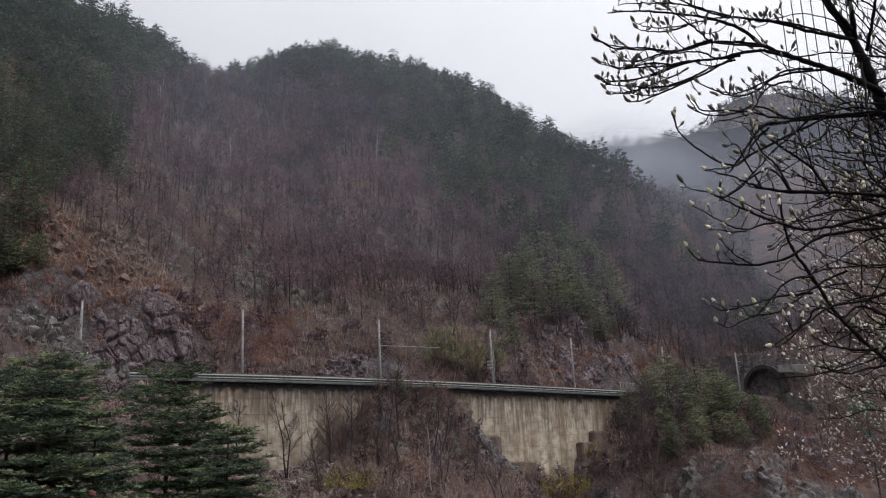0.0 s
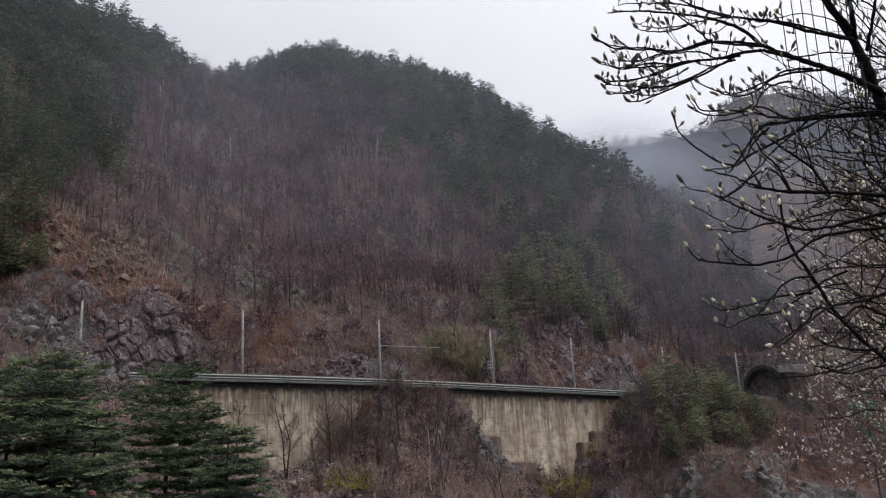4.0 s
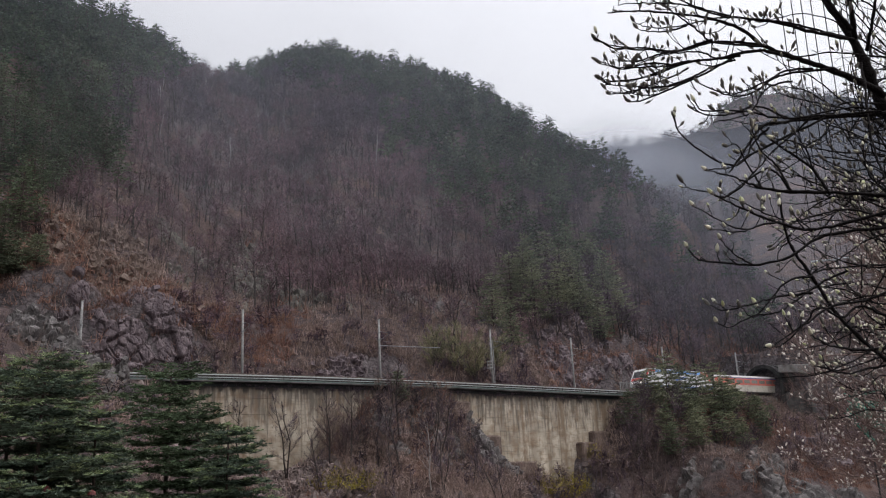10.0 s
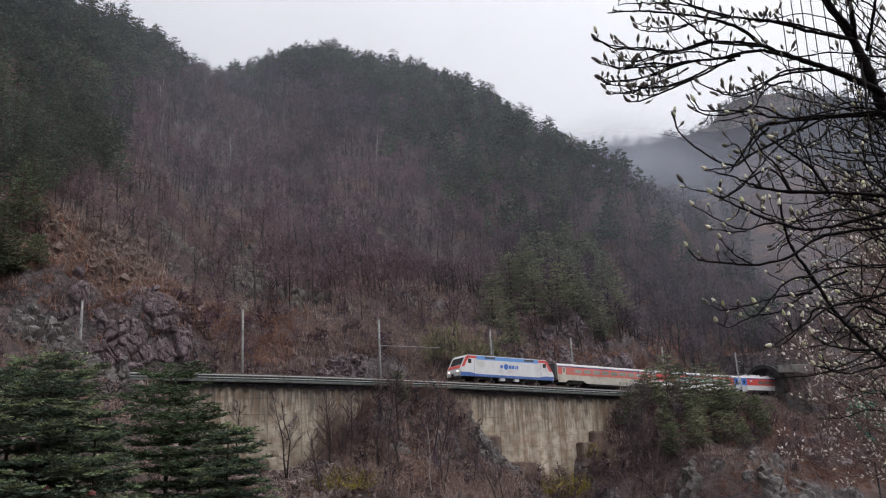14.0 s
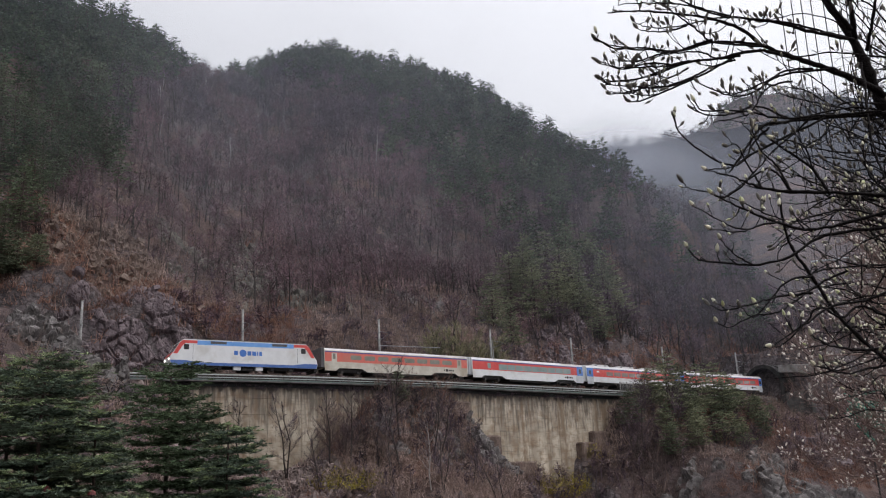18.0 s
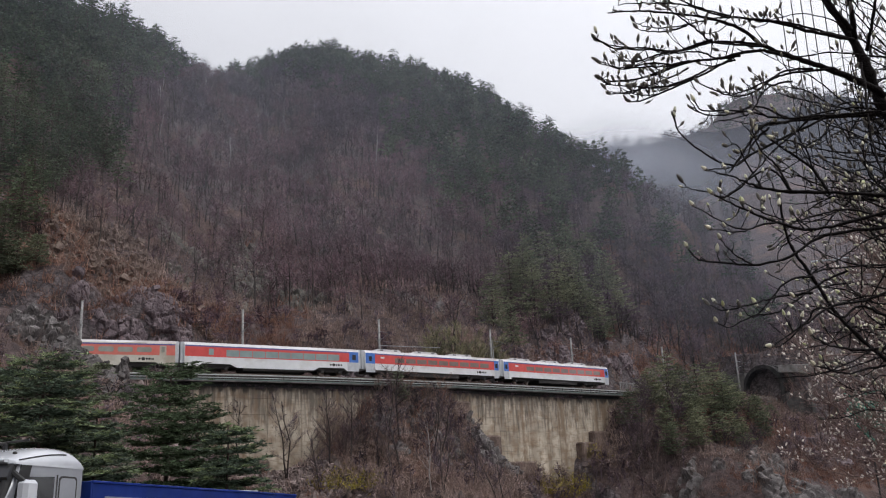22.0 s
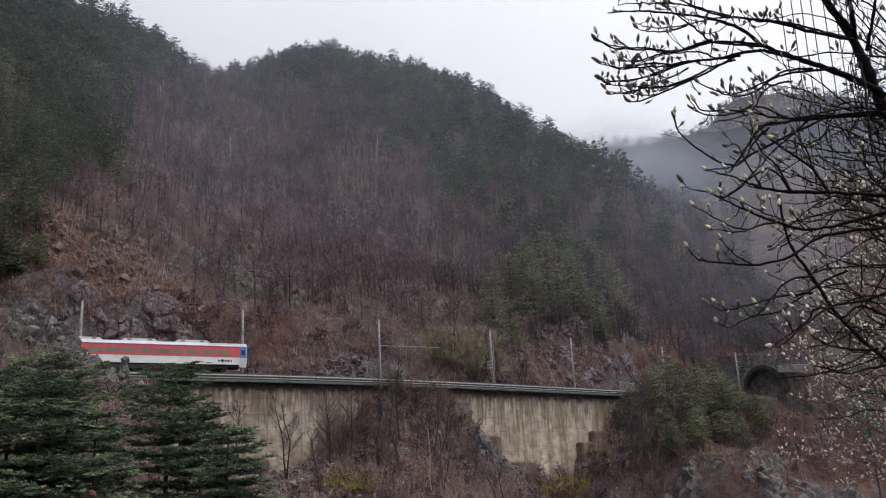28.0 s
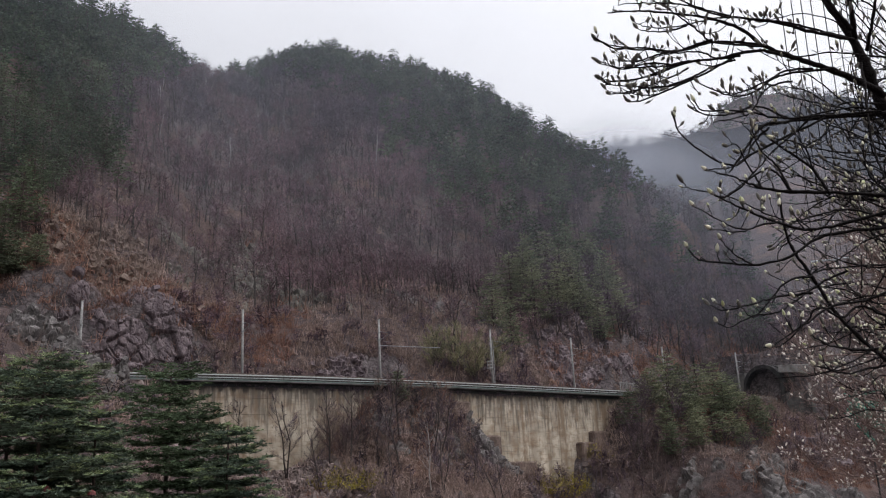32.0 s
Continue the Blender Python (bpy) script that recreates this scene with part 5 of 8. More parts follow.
cliff("grey rock outcrop against the retaining wall", ROCK, GREY_BLOCKS, -45.5, -35.5, -9.5, -3.25, 5, 1.8, 1.4, 0.2, 0.09, 0.0, 0.45, 150, 0.62, (0.9, 0.9, 1.4), joint=(0.2, -0.25, 0.8))
cliff("mottled rock among brush on the bank below the track", ROCK, GREY_BLOCKS, -35.5, -20, -11.5, -3.6, 12, 1.6, 1.0, 0.25, 0.14, 0.45, 0.1, 110, 0.5, (0.9, 0.9, 1.4), loose=0.3)
cliff("grey sloping slabs below the pines", ROCK, GREY_BLOCKS, -84, -61, -34, -14, 6, 2.8, 1.7, 0.22, 0.14, 0.42, 0.55, 60, 0.5, (0.9, 1.0, 2.6), joint=(0.5, -0.7, 0.6))
cliff("lichen-grey slabs among bare trees", ROCK_PALE, PALE_BLOCKS, -42, -3, 20, 52, 7, 2.0, 1.5, 0.36, 0.26, 0.36, 0.9, 120, 0.75, (0.9, 0.9, 2.4))
cliff("rubble of flat brown stones on the lower slope", ROCK_BROWN, BROWN_BLOCKS, -8, 13, 9.5, 27, 8, 1.1, 0.9, 0.22, 0.2, 0.12, 0.30, 290, 0.62, (1.6, 1.0, 0.7), loose=0.30)
rock_face("grey boulders at the foot of the slope", GREY_ROCKS, 50, -56, -24, -28, -16, 0.7, 9)
cliff("dark rocks on the slope under the tunnel mouth", ROCK_PURPLE, PURPLE_BLOCKS, -112, -86, -24, -5, 10, 2.0, 1.4, 0.35, 0.25, 0.4, 0.3, 80, 0.7)
cliff("broken grey rock under the bare wood", ROCK, GREY_BLOCKS, -70, -44, 14, 34, 11, 1.6, 1.0, 0.4, 0.25, 0.6, 0.2, 60, 0.5)


def build_talus():
    rng = np.random.RandomState(8)
    h = Heap()
    cube = np.array([[x, y, z] for x in (-1, 1) for y in (-1, 1) for z in (-1, 1)], float)
    tri = np.array([[0, 1, 3], [0, 3, 2], [4, 6, 7], [4, 7, 5], [0, 4, 5], [0, 5, 1], [2, 3, 7], [2, 7, 6], [0, 2, 6], [0, 6, 4], [1, 5, 7], [1, 7, 3]])
    for i in range(2400):
        u, v = rng.normal(-11.5, 2.6), -3.6 - abs(rng.normal(0, 6.5))
        if i > 1500:
            u, v = rng.uniform(-60, 25), -4 - rng.exponential(11)
        p = place(u, v)
        p.z = ground_z(p.x, p.y)
        q = Euler(rng.uniform(0, 6.28, 3)).to_matrix()
        s = rng.uniform(0.10, 0.42) * np.array([1.3, 0.9, 0.45])
        w = (cube * s * rng.uniform(0.6, 1.0, (8, 1))) @ np.array(q).T + np.array(p) + [0, 0, 0.05]
        h.add(w, tri, 0)
    stones = leaf_material("flat_stones", (0.11, 0.085, 0.080), (0.27, 0.215, 0.20), 0.5, 0.7, 0.0)
    tagged(new("talus", h.mesh("talus", [stones])), "heap of broken flat stones below the wall", "stones", kind="stuff")


build_talus()
# ---- the train ----
WHITE_PAINT = surface("white_coach_paint", (0.66, 0.67, 0.68), (0.76, 0.77, 0.78), 1.2, 0.35, bump=0.03, spots=(0.58, 0.57, 0.55), spot_scale=0.5, coat=0.3)
CREAM_PAINT = surface("dusty_cream_paint", (0.46, 0.43, 0.36), (0.60, 0.57, 0.50), 1.2, 0.45, bump=0.03, spots=(0.38, 0.33, 0.26), spot_scale=0.5)
RED_PAINT = surface("red_coach_paint", (0.55, 0.058, 0.052), (0.67, 0.09, 0.08), 1.5, 0.35, bump=0.02, coat=0.3)
FADED_RED = surface("faded_red_paint", (0.58, 0.125, 0.095), (0.66, 0.175, 0.14), 1.5, 0.4, bump=0.02, spots=(0.50, 0.17, 0.125), spot_scale=0.6)
BLUE_PAINT = surface("blue_coach_paint", (0.045, 0.145, 0.47), (0.07, 0.20, 0.58), 1.5, 0.35, bump=0.02, coat=0.3)
DULL_BLUE = surface("dull_blue_paint", (0.045, 0.11, 0.32), (0.08, 0.16, 0.42), 1.5, 0.45, bump=0.02)
SKY_BLUE = surface("light_blue_paint", (0.12, 0.31, 0.68), (0.17, 0.38, 0.76), 1.5, 0.35, bump=0.02, coat=0.3)
NAVY_LINE = surface("indigo_line_paint", (0.07, 0.07, 0.22), (0.11, 0.11, 0.30), 2, 0.4, bump=0)
ROOF_PAINT = surface("pale_roof_paint", (0.50, 0.49, 0.50), (0.64, 0.63, 0.64), 0.8, 0.5, bump=0.05, spots=(0.40, 0.37, 0.36), spot_scale=0.4)
ROOF_DARK = surface("dark_roof", (0.05, 0.05, 0.055), (0.10, 0.10, 0.105), 1.5, 0.6, bump=0.1)
# three glass tints with the mirrored sky and hillside put into the colour
COACH_GLASS = surface("coach_glass_reflection", (0.20, 0.20, 0.17), (0.30, 0.30, 0.26), 0.5, 0.06, bump=0, coat=0.5)
PALE_GLASS = surface("pale_glass_reflection", (0.22, 0.29, 0.28), (0.31, 0.39, 0.38), 0.5, 0.08, bump=0, coat=0.5)
MID_GLASS = surface("pinkish_glass_reflection", (0.19, 0.15, 0.135), (0.27, 0.22, 0.20), 0.5, 0.08, bump=0, coat=0.5)
DARK_GLASS = surface("dark_window_glass", (0.03, 0.03, 0.032), (0.06, 0.06, 0.062), 0.5, 0.07, bump=0, coat=0.5)
RUBBER = surface("grey_gangway", (0.06, 0.06, 0.065), (0.12, 0.12, 0.125), 3, 0.8, bump=0.2)
PALE_GREY = surface("pale_grey_gangway", (0.40, 0.42, 0.44), (0.55, 0.57, 0.60), 2, 0.6, bump=0.1)
HEADLIGHT, _n, _l, _b = nodes_of("lit_headlight")
_b.inputs["Base Color"].default_value = (0.9, 0.9, 0.85, 1)
_b.inputs["Emission Color"].default_value = (1.0, 0.95, 0.85, 1)
_b.inputs["Emission Strength"].default_value = 4.0


def prism(profile, x0, x1):
    """A profile in y and z, drawn along x."""
    bm = bmesh.new()
    a = [bm.verts.new((x0, y, z)) for y, z in profile]
    b = [bm.verts.new((x1, y, z)) for y, z in profile]
    k = len(profile)
    for i in range(k):
        bm.faces.new((a[i], a[(i + 1) % k], b[(i + 1) % k], b[i]))
    bm.faces.new(list(reversed(a)))
    bm.faces.new(b)
    return bm


def slab_xz(outline, y0, y1):
    """An outline in x and z, given thickness across y."""
    bm = bmesh.new()
    a = [bm.verts.new((x, y0, z)) for x, z in outline]
    b = [bm.verts.new((x, y1, z)) for x, z in outline]
    k = len(outline)
    for i in range(k):
        bm.faces.new((a[i], a[(i + 1) % k], b[(i + 1) % k], b[i]))
    bm.faces.new(list(reversed(a)))
    bm.faces.new(b)
    return bm


def pill(x0, x1, z0, z1, r, y0, y1):
    """A panel with rounded corners."""
    pts = []
    for cx, cz, a0 in ((x1 - r, z1 - r, 0), (x0 + r, z1 - r, 90), (x0 + r, z0 + r, 180), (x1 - r, z0 + r, 270)):
        for k in range(4):
            a = radians(a0 + 30 * k)
            pts.append((cx + r * math.cos(a), cz + r * math.sin(a)))
    return slab_xz(pts, y0, y1)


def bogie(parent, x):
    frame_ob = part("bogie", boxed(x - 1.7, x + 1.7, -1.15, 1.15, 0.45, 0.80, 0.08), DARK_METAL, parent)
    for dx in (-1.2, 1.2):
        for y in (-0.75, 0.75):
            part("wheel", disc(bmesh.new(), (x + dx, y, 0.43), (0, 1, 0), 0.43, 0.13, 20), RAIL_STEEL, frame_ob)
        part("axle_box", boxed(x + dx - 0.22, x + dx + 0.22, 1.1, 1.3, 0.30, 0.62, 0.04), DARK_METAL, frame_ob)
    return frame_ob


def emblem(parent, x, z, tall, y, material):
    """The operator's mark as plain shapes: a ringed disc and a row of upright bars."""
    step = tall * 1.05
    part("emblem", disc(bmesh.new(), (x - step, y, z), (0, 1, 0), tall * 0.62, 0.012, 16), material, parent)
    for k, wide in ((0.15, 0.62), (-2.05, 0.62), (-2.85, 0.66), (-3.42, 0.20), (-3.95, 0.46)):
        part("emblem_bar", pill(x + step * (k - wide / 2), x + step * (k + wide / 2), z - tall * 0.36, z + tall * 0.36, 0.03 * min(1, tall * 2), y - 0.006, y + 0.006), material, parent)


def build_loco():
    """Body from nose x = 0 back to x = -18.0; camera side is +y."""
    loco = thing("electric_locomotive", "white and blue electric locomotive with red cab ends", "locomotive", group="train vehicles")
    Y = 1.48
    L = 18.0
    half = [(-0.12, 0.75), (0.0, 1.25), (-0.10, 1.75), (-0.38, 2.15), (-1.15, 3.42), (-1.55, 3.72)]
    side = half + [(-L - x, z) for x, z in reversed(half)]
    bm = slab_xz(side, -Y, Y)
    bmesh.ops.bevel(bm, geom=[e for e in bm.edges if abs(e.verts[0].co.y) == Y and abs(e.verts[0].co.y - e.verts[1].co.y) < 0.01 and e.verts[0].co.z > 1.5 and e.verts[1].co.z > 1.5], offset=0.16, segments=3, affect="EDGES", profile=0.5)
    part("body", bm, WHITE_PAINT, loco, "white painted steel body")
    part("roof", slab_xz([(-2.0, 3.68), (-2.3, 3.80), (-L + 2.3, 3.80), (-L + 2.0, 3.68)], -1.25, 1.25), ROOF_DARK, loco)
    for y in (-1, 1):
        a, b = (Y - 0.03, Y + 0.008) if y > 0 else (-Y - 0.008, -Y + 0.03)
        part("lower_band", slab_xz([(-0.16, 0.74), (-0.02, 1.28), (-1.8, 1.28), (-3.2, 1.08), (-L + 3.2, 1.08), (-L + 1.8, 1.28), (-L + 0.02, 1.28), (-L + 0.16, 0.74)], a, b), DULL_BLUE, loco, "blue lower band")
        part("upper_band", slab_xz([(-3.1, 3.12), (-3.1, 3.62), (-L + 3.1, 3.62), (-L + 3.1, 3.12)], a, b + 0.002), SKY_BLUE, loco, "light blue upper band")
        for s, x in ((1, 0), (-1, -L)):
            outline = [(-0.34, 2.02), (-1.08, 3.30), (-1.45, 3.60), (-3.1, 3.60), (-3.1, 3.26), (-1.70, 3.26), (-1.42, 2.98), (-0.80, 2.02)]
            part("cab_stripe", slab_xz([(x + s * p, q) for p, q in outline], a, b + 0.004), RED_PAINT, loco, "red cab stripe")
            part("cab_window", pill(min(x - s * 1.55, x - s * 2.15), max(x - s * 1.55, x - s * 2.15), 2.52, 3.14, 0.1, a, b + 0.006), DARK_GLASS, loco)
            part("cab_door", slab_xz([(x - s * 2.6, 1.36), (x - s * 2.6, 3.12), (x - s * 2.63, 3.12), (x - s * 2.63, 1.36)], a, b + 0.004), RUBBER, loco)
        for x in (-5.6, -L + 4.9):
            part("vent", slab_xz([(x - 0.95, 3.28), (x - 0.95, 3.58), (x + 0.95, 3.58), (x + 0.95, 3.28)], a, b + 0.008), ROOF_DARK, loco, "dark louvred vent")
    for s, x in ((1, 0.0), (-1, -L)):
        bm = slab_xz([(x - s * 0.50, 2.28), (x - s * 1.12, 3.30), (x - s * 1.08, 3.34), (x - s * 0.44, 2.28)], -1.2, 1.2)
        part("windscreen", bm, DARK_GLASS, loco)
        part("nose_band", slab_xz([(x - s * 0.20, 1.78), (x - s * 0.46, 2.20), (x - s * 0.38, 2.22), (x - s * 0.06, 1.80)], -1.3, 1.3), RED_PAINT, loco)
        for y in (-0.95, 0.95):
            part("headlight", disc(bmesh.new(), (x - s * 0.02, y, 1.45), (1, 0, 0), 0.09, 0.12, 12), HEADLIGHT if s > 0 else SLAB, loco)
        part("buffer_beam", boxed(min(x - s * 0.4, x + s * 0.05), max(x - s * 0.4, x + s * 0.05), -1.3, 1.3, 0.35, 0.78, 0.05), DARK_METAL, loco)
        part("coupler", boxed(min(x, x + s * 0.3), max(x, x + s * 0.3), -0.15, 0.15, 0.75, 1.05, 0.03), DARK_METAL, loco)
    for x in (-4.6, -L + 4.6):
        bogie(loco, x)
    part("underframe", boxed(-L + 0.6, -0.6, -1.2, 1.2, 0.72, 0.95), DARK_METAL, loco)
    for x in (-7.9, -10.6):
        part("battery_box", boxed(x - 0.45, x + 0.45, 0.9, 1.36, 0.30, 0.86, 0.03), WHITE_PAINT, loco, "white equipment box")
    part("transformer", boxed(-10.0, -8.5, -1.2, 1.1, 0.3, 0.8, 0.05), DARK_METAL, loco)
    for x in (-4.5, -L + 4.5):
        bm = bmesh.new()
        for q in (-0.9, 0.9):
            rod(bm, (x + q, -0.5, 3.86), (x, 0, 4.02), 0.03)
            rod(bm, (x + q, 0.5, 3.86), (x, 0, 4.02), 0.03)
        box(bm, x - 0.9, x + 0.9, -0.7, 0.7, 3.80, 3.87)
        rod(bm, (x, -0.8, 4.05), (x, 0.8, 4.05), 0.03)
        part("pantograph", bm, DARK_METAL, loco, "folded pantograph")
    bm = boxed(-13.0, -6.5, -0.7, 0.7, 3.8, 3.93, 0.05)
    part("roof_gear", bm, DARK_METAL, loco)
    emblem(loco, -7.8, 2.32, 0.70, Y + 0.012, BLUE_PAINT)
    return loco


def coach(name, label, red, white, glass, kind):
    """A coach from x = 0 back to x = -22.14; camera side is +y."""
    car = thing(name, label, "passenger coach", group="train vehicles")
    L, Y = 22.14, 1.5
    prof = [(Y, 0.92), (Y, 3.12), (1.42, 3.36), (1.15, 3.58), (0.7, 3.70), (0, 3.74), (-0.7, 3.70), (-1.15, 3.58), (-1.42, 3.36), (-Y, 3.12), (-Y, 0.92)]
    part("body", prism(prof, -L, 0), white, car)
    part("roof", prism([(1.44, 3.34), (1.17, 3.60), (0.71, 3.72), (0, 3.765), (-0.71, 3.72), (-1.17, 3.60), (-1.44, 3.34)], -L + 0.1, -0.1), ROOF_PAINT, car, "pale grey roof")
    for y in (-1, 1):
        a, b = (Y - 0.05, Y + 0.008) if y > 0 else (-Y - 0.008, -Y + 0.05)
        part("red_band", slab_xz([(-L + 0.05, 1.74), (-L + 0.05, 3.02), (-0.05, 3.02), (-0.05, 1.74)], a, b), red, car)
        part("line", slab_xz([(-L + 0.05, 3.02), (-L + 0.05, 3.2), (-0.05, 3.2), (-0.05, 3.02)], a, b + 0.002), NAVY_LINE, car, "thin indigo line below the roof")
        skirt = [(-0.05, 0.46), (-0.05, 1.0), (-L + 0.05, 1.0), (-L + 0.05, 0.46), (-L + 1.6, 0.46), (-L + 2.1, 0.86), (-L + 5.4, 0.86), (-L + 6.2, 0.42), (-6.2, 0.42), (-5.4, 0.86), (-2.1, 0.86), (-1.6, 0.46)]
        if kind in ("middle", "last"):
            skirt = [(-0.05, 0.46), (-0.05, 1.0), (-L + 0.05, 1.0), (-L + 0.05, 0.46), (-L + 0.9, 0.46), (-L + 0.9, 0.80), (-1.4, 0.80), (-1.4, 0.46)]
        part("skirt", slab_xz(skirt, a, b), white, car)
        f = b + 0.006
        if kind == "oval":
            for k in range(8):
                x = -3.7 - 2.03 * k
                part("window", pill(x - 1.62, x, 2.10, 2.74, 0.22, a, f), glass, car)
            for x in (-1.0, -L + 1.75):
                part("door", pill(x - 0.75, x, 0.85, 2.95, 0.08, a, b + 0.004), white, car)
                part("door_window", pill(x - 0.55, x - 0.2, 2.1, 2.85, 0.08, a, f), glass, car)
        elif kind == "panorama":
            part("small_window", pill(-3.4, -2.8, 1.98, 2.80, 0.1, a, f), glass, car)
            for k in range(9):
                x = -4.9 - 1.62 * k
                part("window", pill(x - 1.56, x, 1.86, 2.72, 0.04, a, f), glass, car)
            part("blue_end", slab_xz([(-L + 0.05, 1.7), (-L + 0.05, 3.18), (-L + 1.35, 3.18), (-L + 1.35, 1.7)], a, b + 0.004), BLUE_PAINT, car, "blue door end")
            part("door", pill(-L + 0.3, -L + 1.05, 0.6, 1.68, 0.08, a, b + 0.007), PALE_GREY, car, "pale grey passenger door")
            part("door_window", pill(-L + 0.42, -L + 0.92, 2.05, 2.80, 0.08, a, b + 0.008), DARK_GLASS, car)
            part("lower_end", slab_xz([(-L + 0.05, 0.46), (-L + 0.05, 1.7), (-L + 1.6, 1.7), (-L + 1.6, 0.46)], a, b + 0.003), PALE_GREY, car)
        else:
            for k in range(9):
                x = -4.5 - 1.78 * k
                part("window", pill(x - 1.52, x, 2.00, 2.66, 0.05, a, f), glass, car)
            part("number_plate", pill(-2.9, -2.3, 2.5, 2.75, 0.05, a, f), white, car)
            for x0, x1 in ((-1.45 if kind == "middle" else -1.0, -0.05), (-L + 0.05, -L + 0.85)):
                part("blue_end", slab_xz([(x0, 1.7), (x0, 3.18), (x1, 3.18), (x1, 1.7)], a, b + 0.004), BLUE_PAINT, car, "blue door end")
                part("lower_end", slab_xz([(x0, 0.46), (x0, 1.7), (x1, 1.7), (x1, 0.46)], a, b + 0.003), PALE_GREY, car)
                part("door", pill(min(x0, x1) + 0.15, max(x0, x1) - 0.15, 0.7, 1.66, 0.08, a, b + 0.007), PALE_GREY, car)
                part("door_window", pill((x0 + x1) / 2 - 0.22, (x0 + x1) / 2 + 0.22, 2.05, 2.75, 0.08, a, b + 0.008), DARK_GLASS, car)
        if y > 0:
            emblem(car, -18.3 if kind != "last" else -18.9, 1.28, 0.34, f - 0.012, DARK_METAL)
    if kind in ("middle", "last"):
        for x in (-4.0, -10.0, -15.9):
            bm = slab_xz([(x - 2.0, 3.70), (x - 1.7, 4.0), (x + 1.7, 4.0), (x + 2.0, 3.70)], -0.85, 0.85)
            unit = part("air_conditioner", bm, ROOF_PAINT, car, "white rooftop air-conditioning unit")
            for q in (-1.1, 1.1):
                part("fan_grille", boxed(x + q - 0.25, x + q + 0.25, 0.84, 0.862, 3.78, 3.93), ROOF_DARK, unit)
    part("underframe", boxed(-L + 0.6, -0.6, -1.25, 1.25, 0.55, 0.95), DARK_METAL, car)
    part("underfloor_gear", boxed(-L + 7, -7, -1.3, 1.35, 0.28, 0.9, 0.05), DARK_METAL, car)
    for x in (-3.75, -L + 3.75):
        bogie(car, x)
    g = RUBBER if kind == "oval" else PALE_GREY
    part("gangway", boxed(-0.02, 0.41, -1.2 if kind != "oval" else -1.4, 1.2 if kind != "oval" else 1.4, 0.9, 3.62, 0.03), g, car)
    if kind != "last":
        part("gangway", boxed(-L - 0.41, -L + 0.02, -1.2, 1.2, 0.9, 3.62, 0.03), PALE_GREY, car)
    else:
        part("end_door", boxed(-L - 0.03, -L + 0.02, -0.6, 0.6, 0.95, 3.0, 0.01), BLUE_PAINT, car, "blue end door")
    # low-built stock: the body stands between 0.58 m and 3.58 m over the rails
    for ob in car.children_recursive:
        if not ob.name.startswith(("bogie", "wheel", "axle_box", "underfloor_gear")):
            for vert in ob.data.vertices:
                vert.co.z = 0.58 + (vert.co.z - 0.44) * 0.90
    return car


train = [
    (build_loco(), 0.0),
    (coach("coach_oval_windows", "faded red and cream coach with rounded windows", FADED_RED, CREAM_PAINT, COACH_GLASS, "oval"), 18.82),
    (coach("coach_panorama", "red and white coach with wide pale windows and blue door end", RED_PAINT, WHITE_PAINT, PALE_GLASS, "panorama"), 41.80),
    (coach("coach_middle", "red and white coach with rooftop units and blue ends", RED_PAINT, WHITE_PAINT, MID_GLASS, "middle"), 64.77),
    (coach("coach_last", "last red and white coach with dark windows and blue tail", RED_PAINT, WHITE_PAINT, MID_GLASS, "last"), 87.75),
]
# ---- single trees ----
def tree_object(name, label, category, arrays, mats, x, y, z, scale=1.0, group="", turn=0.0, crown_name="crown"):
    """A tree as a thing with a trunk and a crown mesh."""
    v, f, m = arrays
    tree = thing(name, label, category, Matrix.Translation((x, y, z)) @ Matrix.Rotation(turn, 4, "Z") @ Matrix.Scale(scale, 4), group)
    for k, nm in ((0, "trunk"), (1, crown_name)):
        pick = m == 0 if k == 0 else m > 0
        sel = f[pick]
        if len(sel) == 0:
            continue
        used, back = np.unique(sel, return_inverse=True)
        part(nm, mesh_from(nm, v[used], back.reshape(-1, 3), mats[:1] if k == 0 else mats[1:], None if k == 0 else m[pick] - 1), None, tree)
    return tree


def near_pine(seed, x, y, height, spread, label, mat=None, layers=13, per=6, size=0.38, count=11, dense=12.0, width=0.105, top=0.66, crown=0.86, tip=None):
    a = plate_pine(seed, height, spread, layers, per, crown, size, count, dense, width, top)
    return tree_object("pine_tree", label, "pine tree", a, [PINE_BARK, mat or PINE_NEAR, tip or mat or PINE_TIPS], x, y, ground_z(x, y) - 0.2, 1.0, "pines", seed * 1.7)


PINE_MID = leaf_material("mid_pine_needles", (0.095, 0.112, 0.076), (0.170, 0.190, 0.120), 0.5, 0.25)
NEAR_LABEL = "bushy green pine with level branches at the valley edge"
near_pine(1, -18.9, 41.2, 10.6, 0.34, NEAR_LABEL)
near_pine(2, -21.6, 44.0, 10.8, 0.34, NEAR_LABEL)
near_pine(3, -16.9, 44.0, 8.4, 0.32, NEAR_LABEL)
near_pine(4, -21.2, 51.0, 11.6, 0.32, NEAR_LABEL, PINE_MID)
near_pine(5, -17.6, 57.3, 12.2, 0.35, "tall dark pine in front of the rock spur", PINE, dense=10.0, top=0.50)
near_pine(6, -14.8, 54.0, 9.4, 0.35, "dark pine in front of the retaining wall", PINE, dense=9.0, top=0.55)
near_pine(7, -11.9, 49.0, 7.8, 0.38, "bright green spreading pine in front of the retaining wall")


def slope_pine(seed, u, v, height, spread, label="mountain pine on the slope below the track", mat=None, count=8):
    p = place(u, v)
    near_pine(seed, p.x, p.y, height, spread, label, mat or PINE_MID, 11, 5, 0.50, count, 4.0, 0.115, 0.74, 0.80)


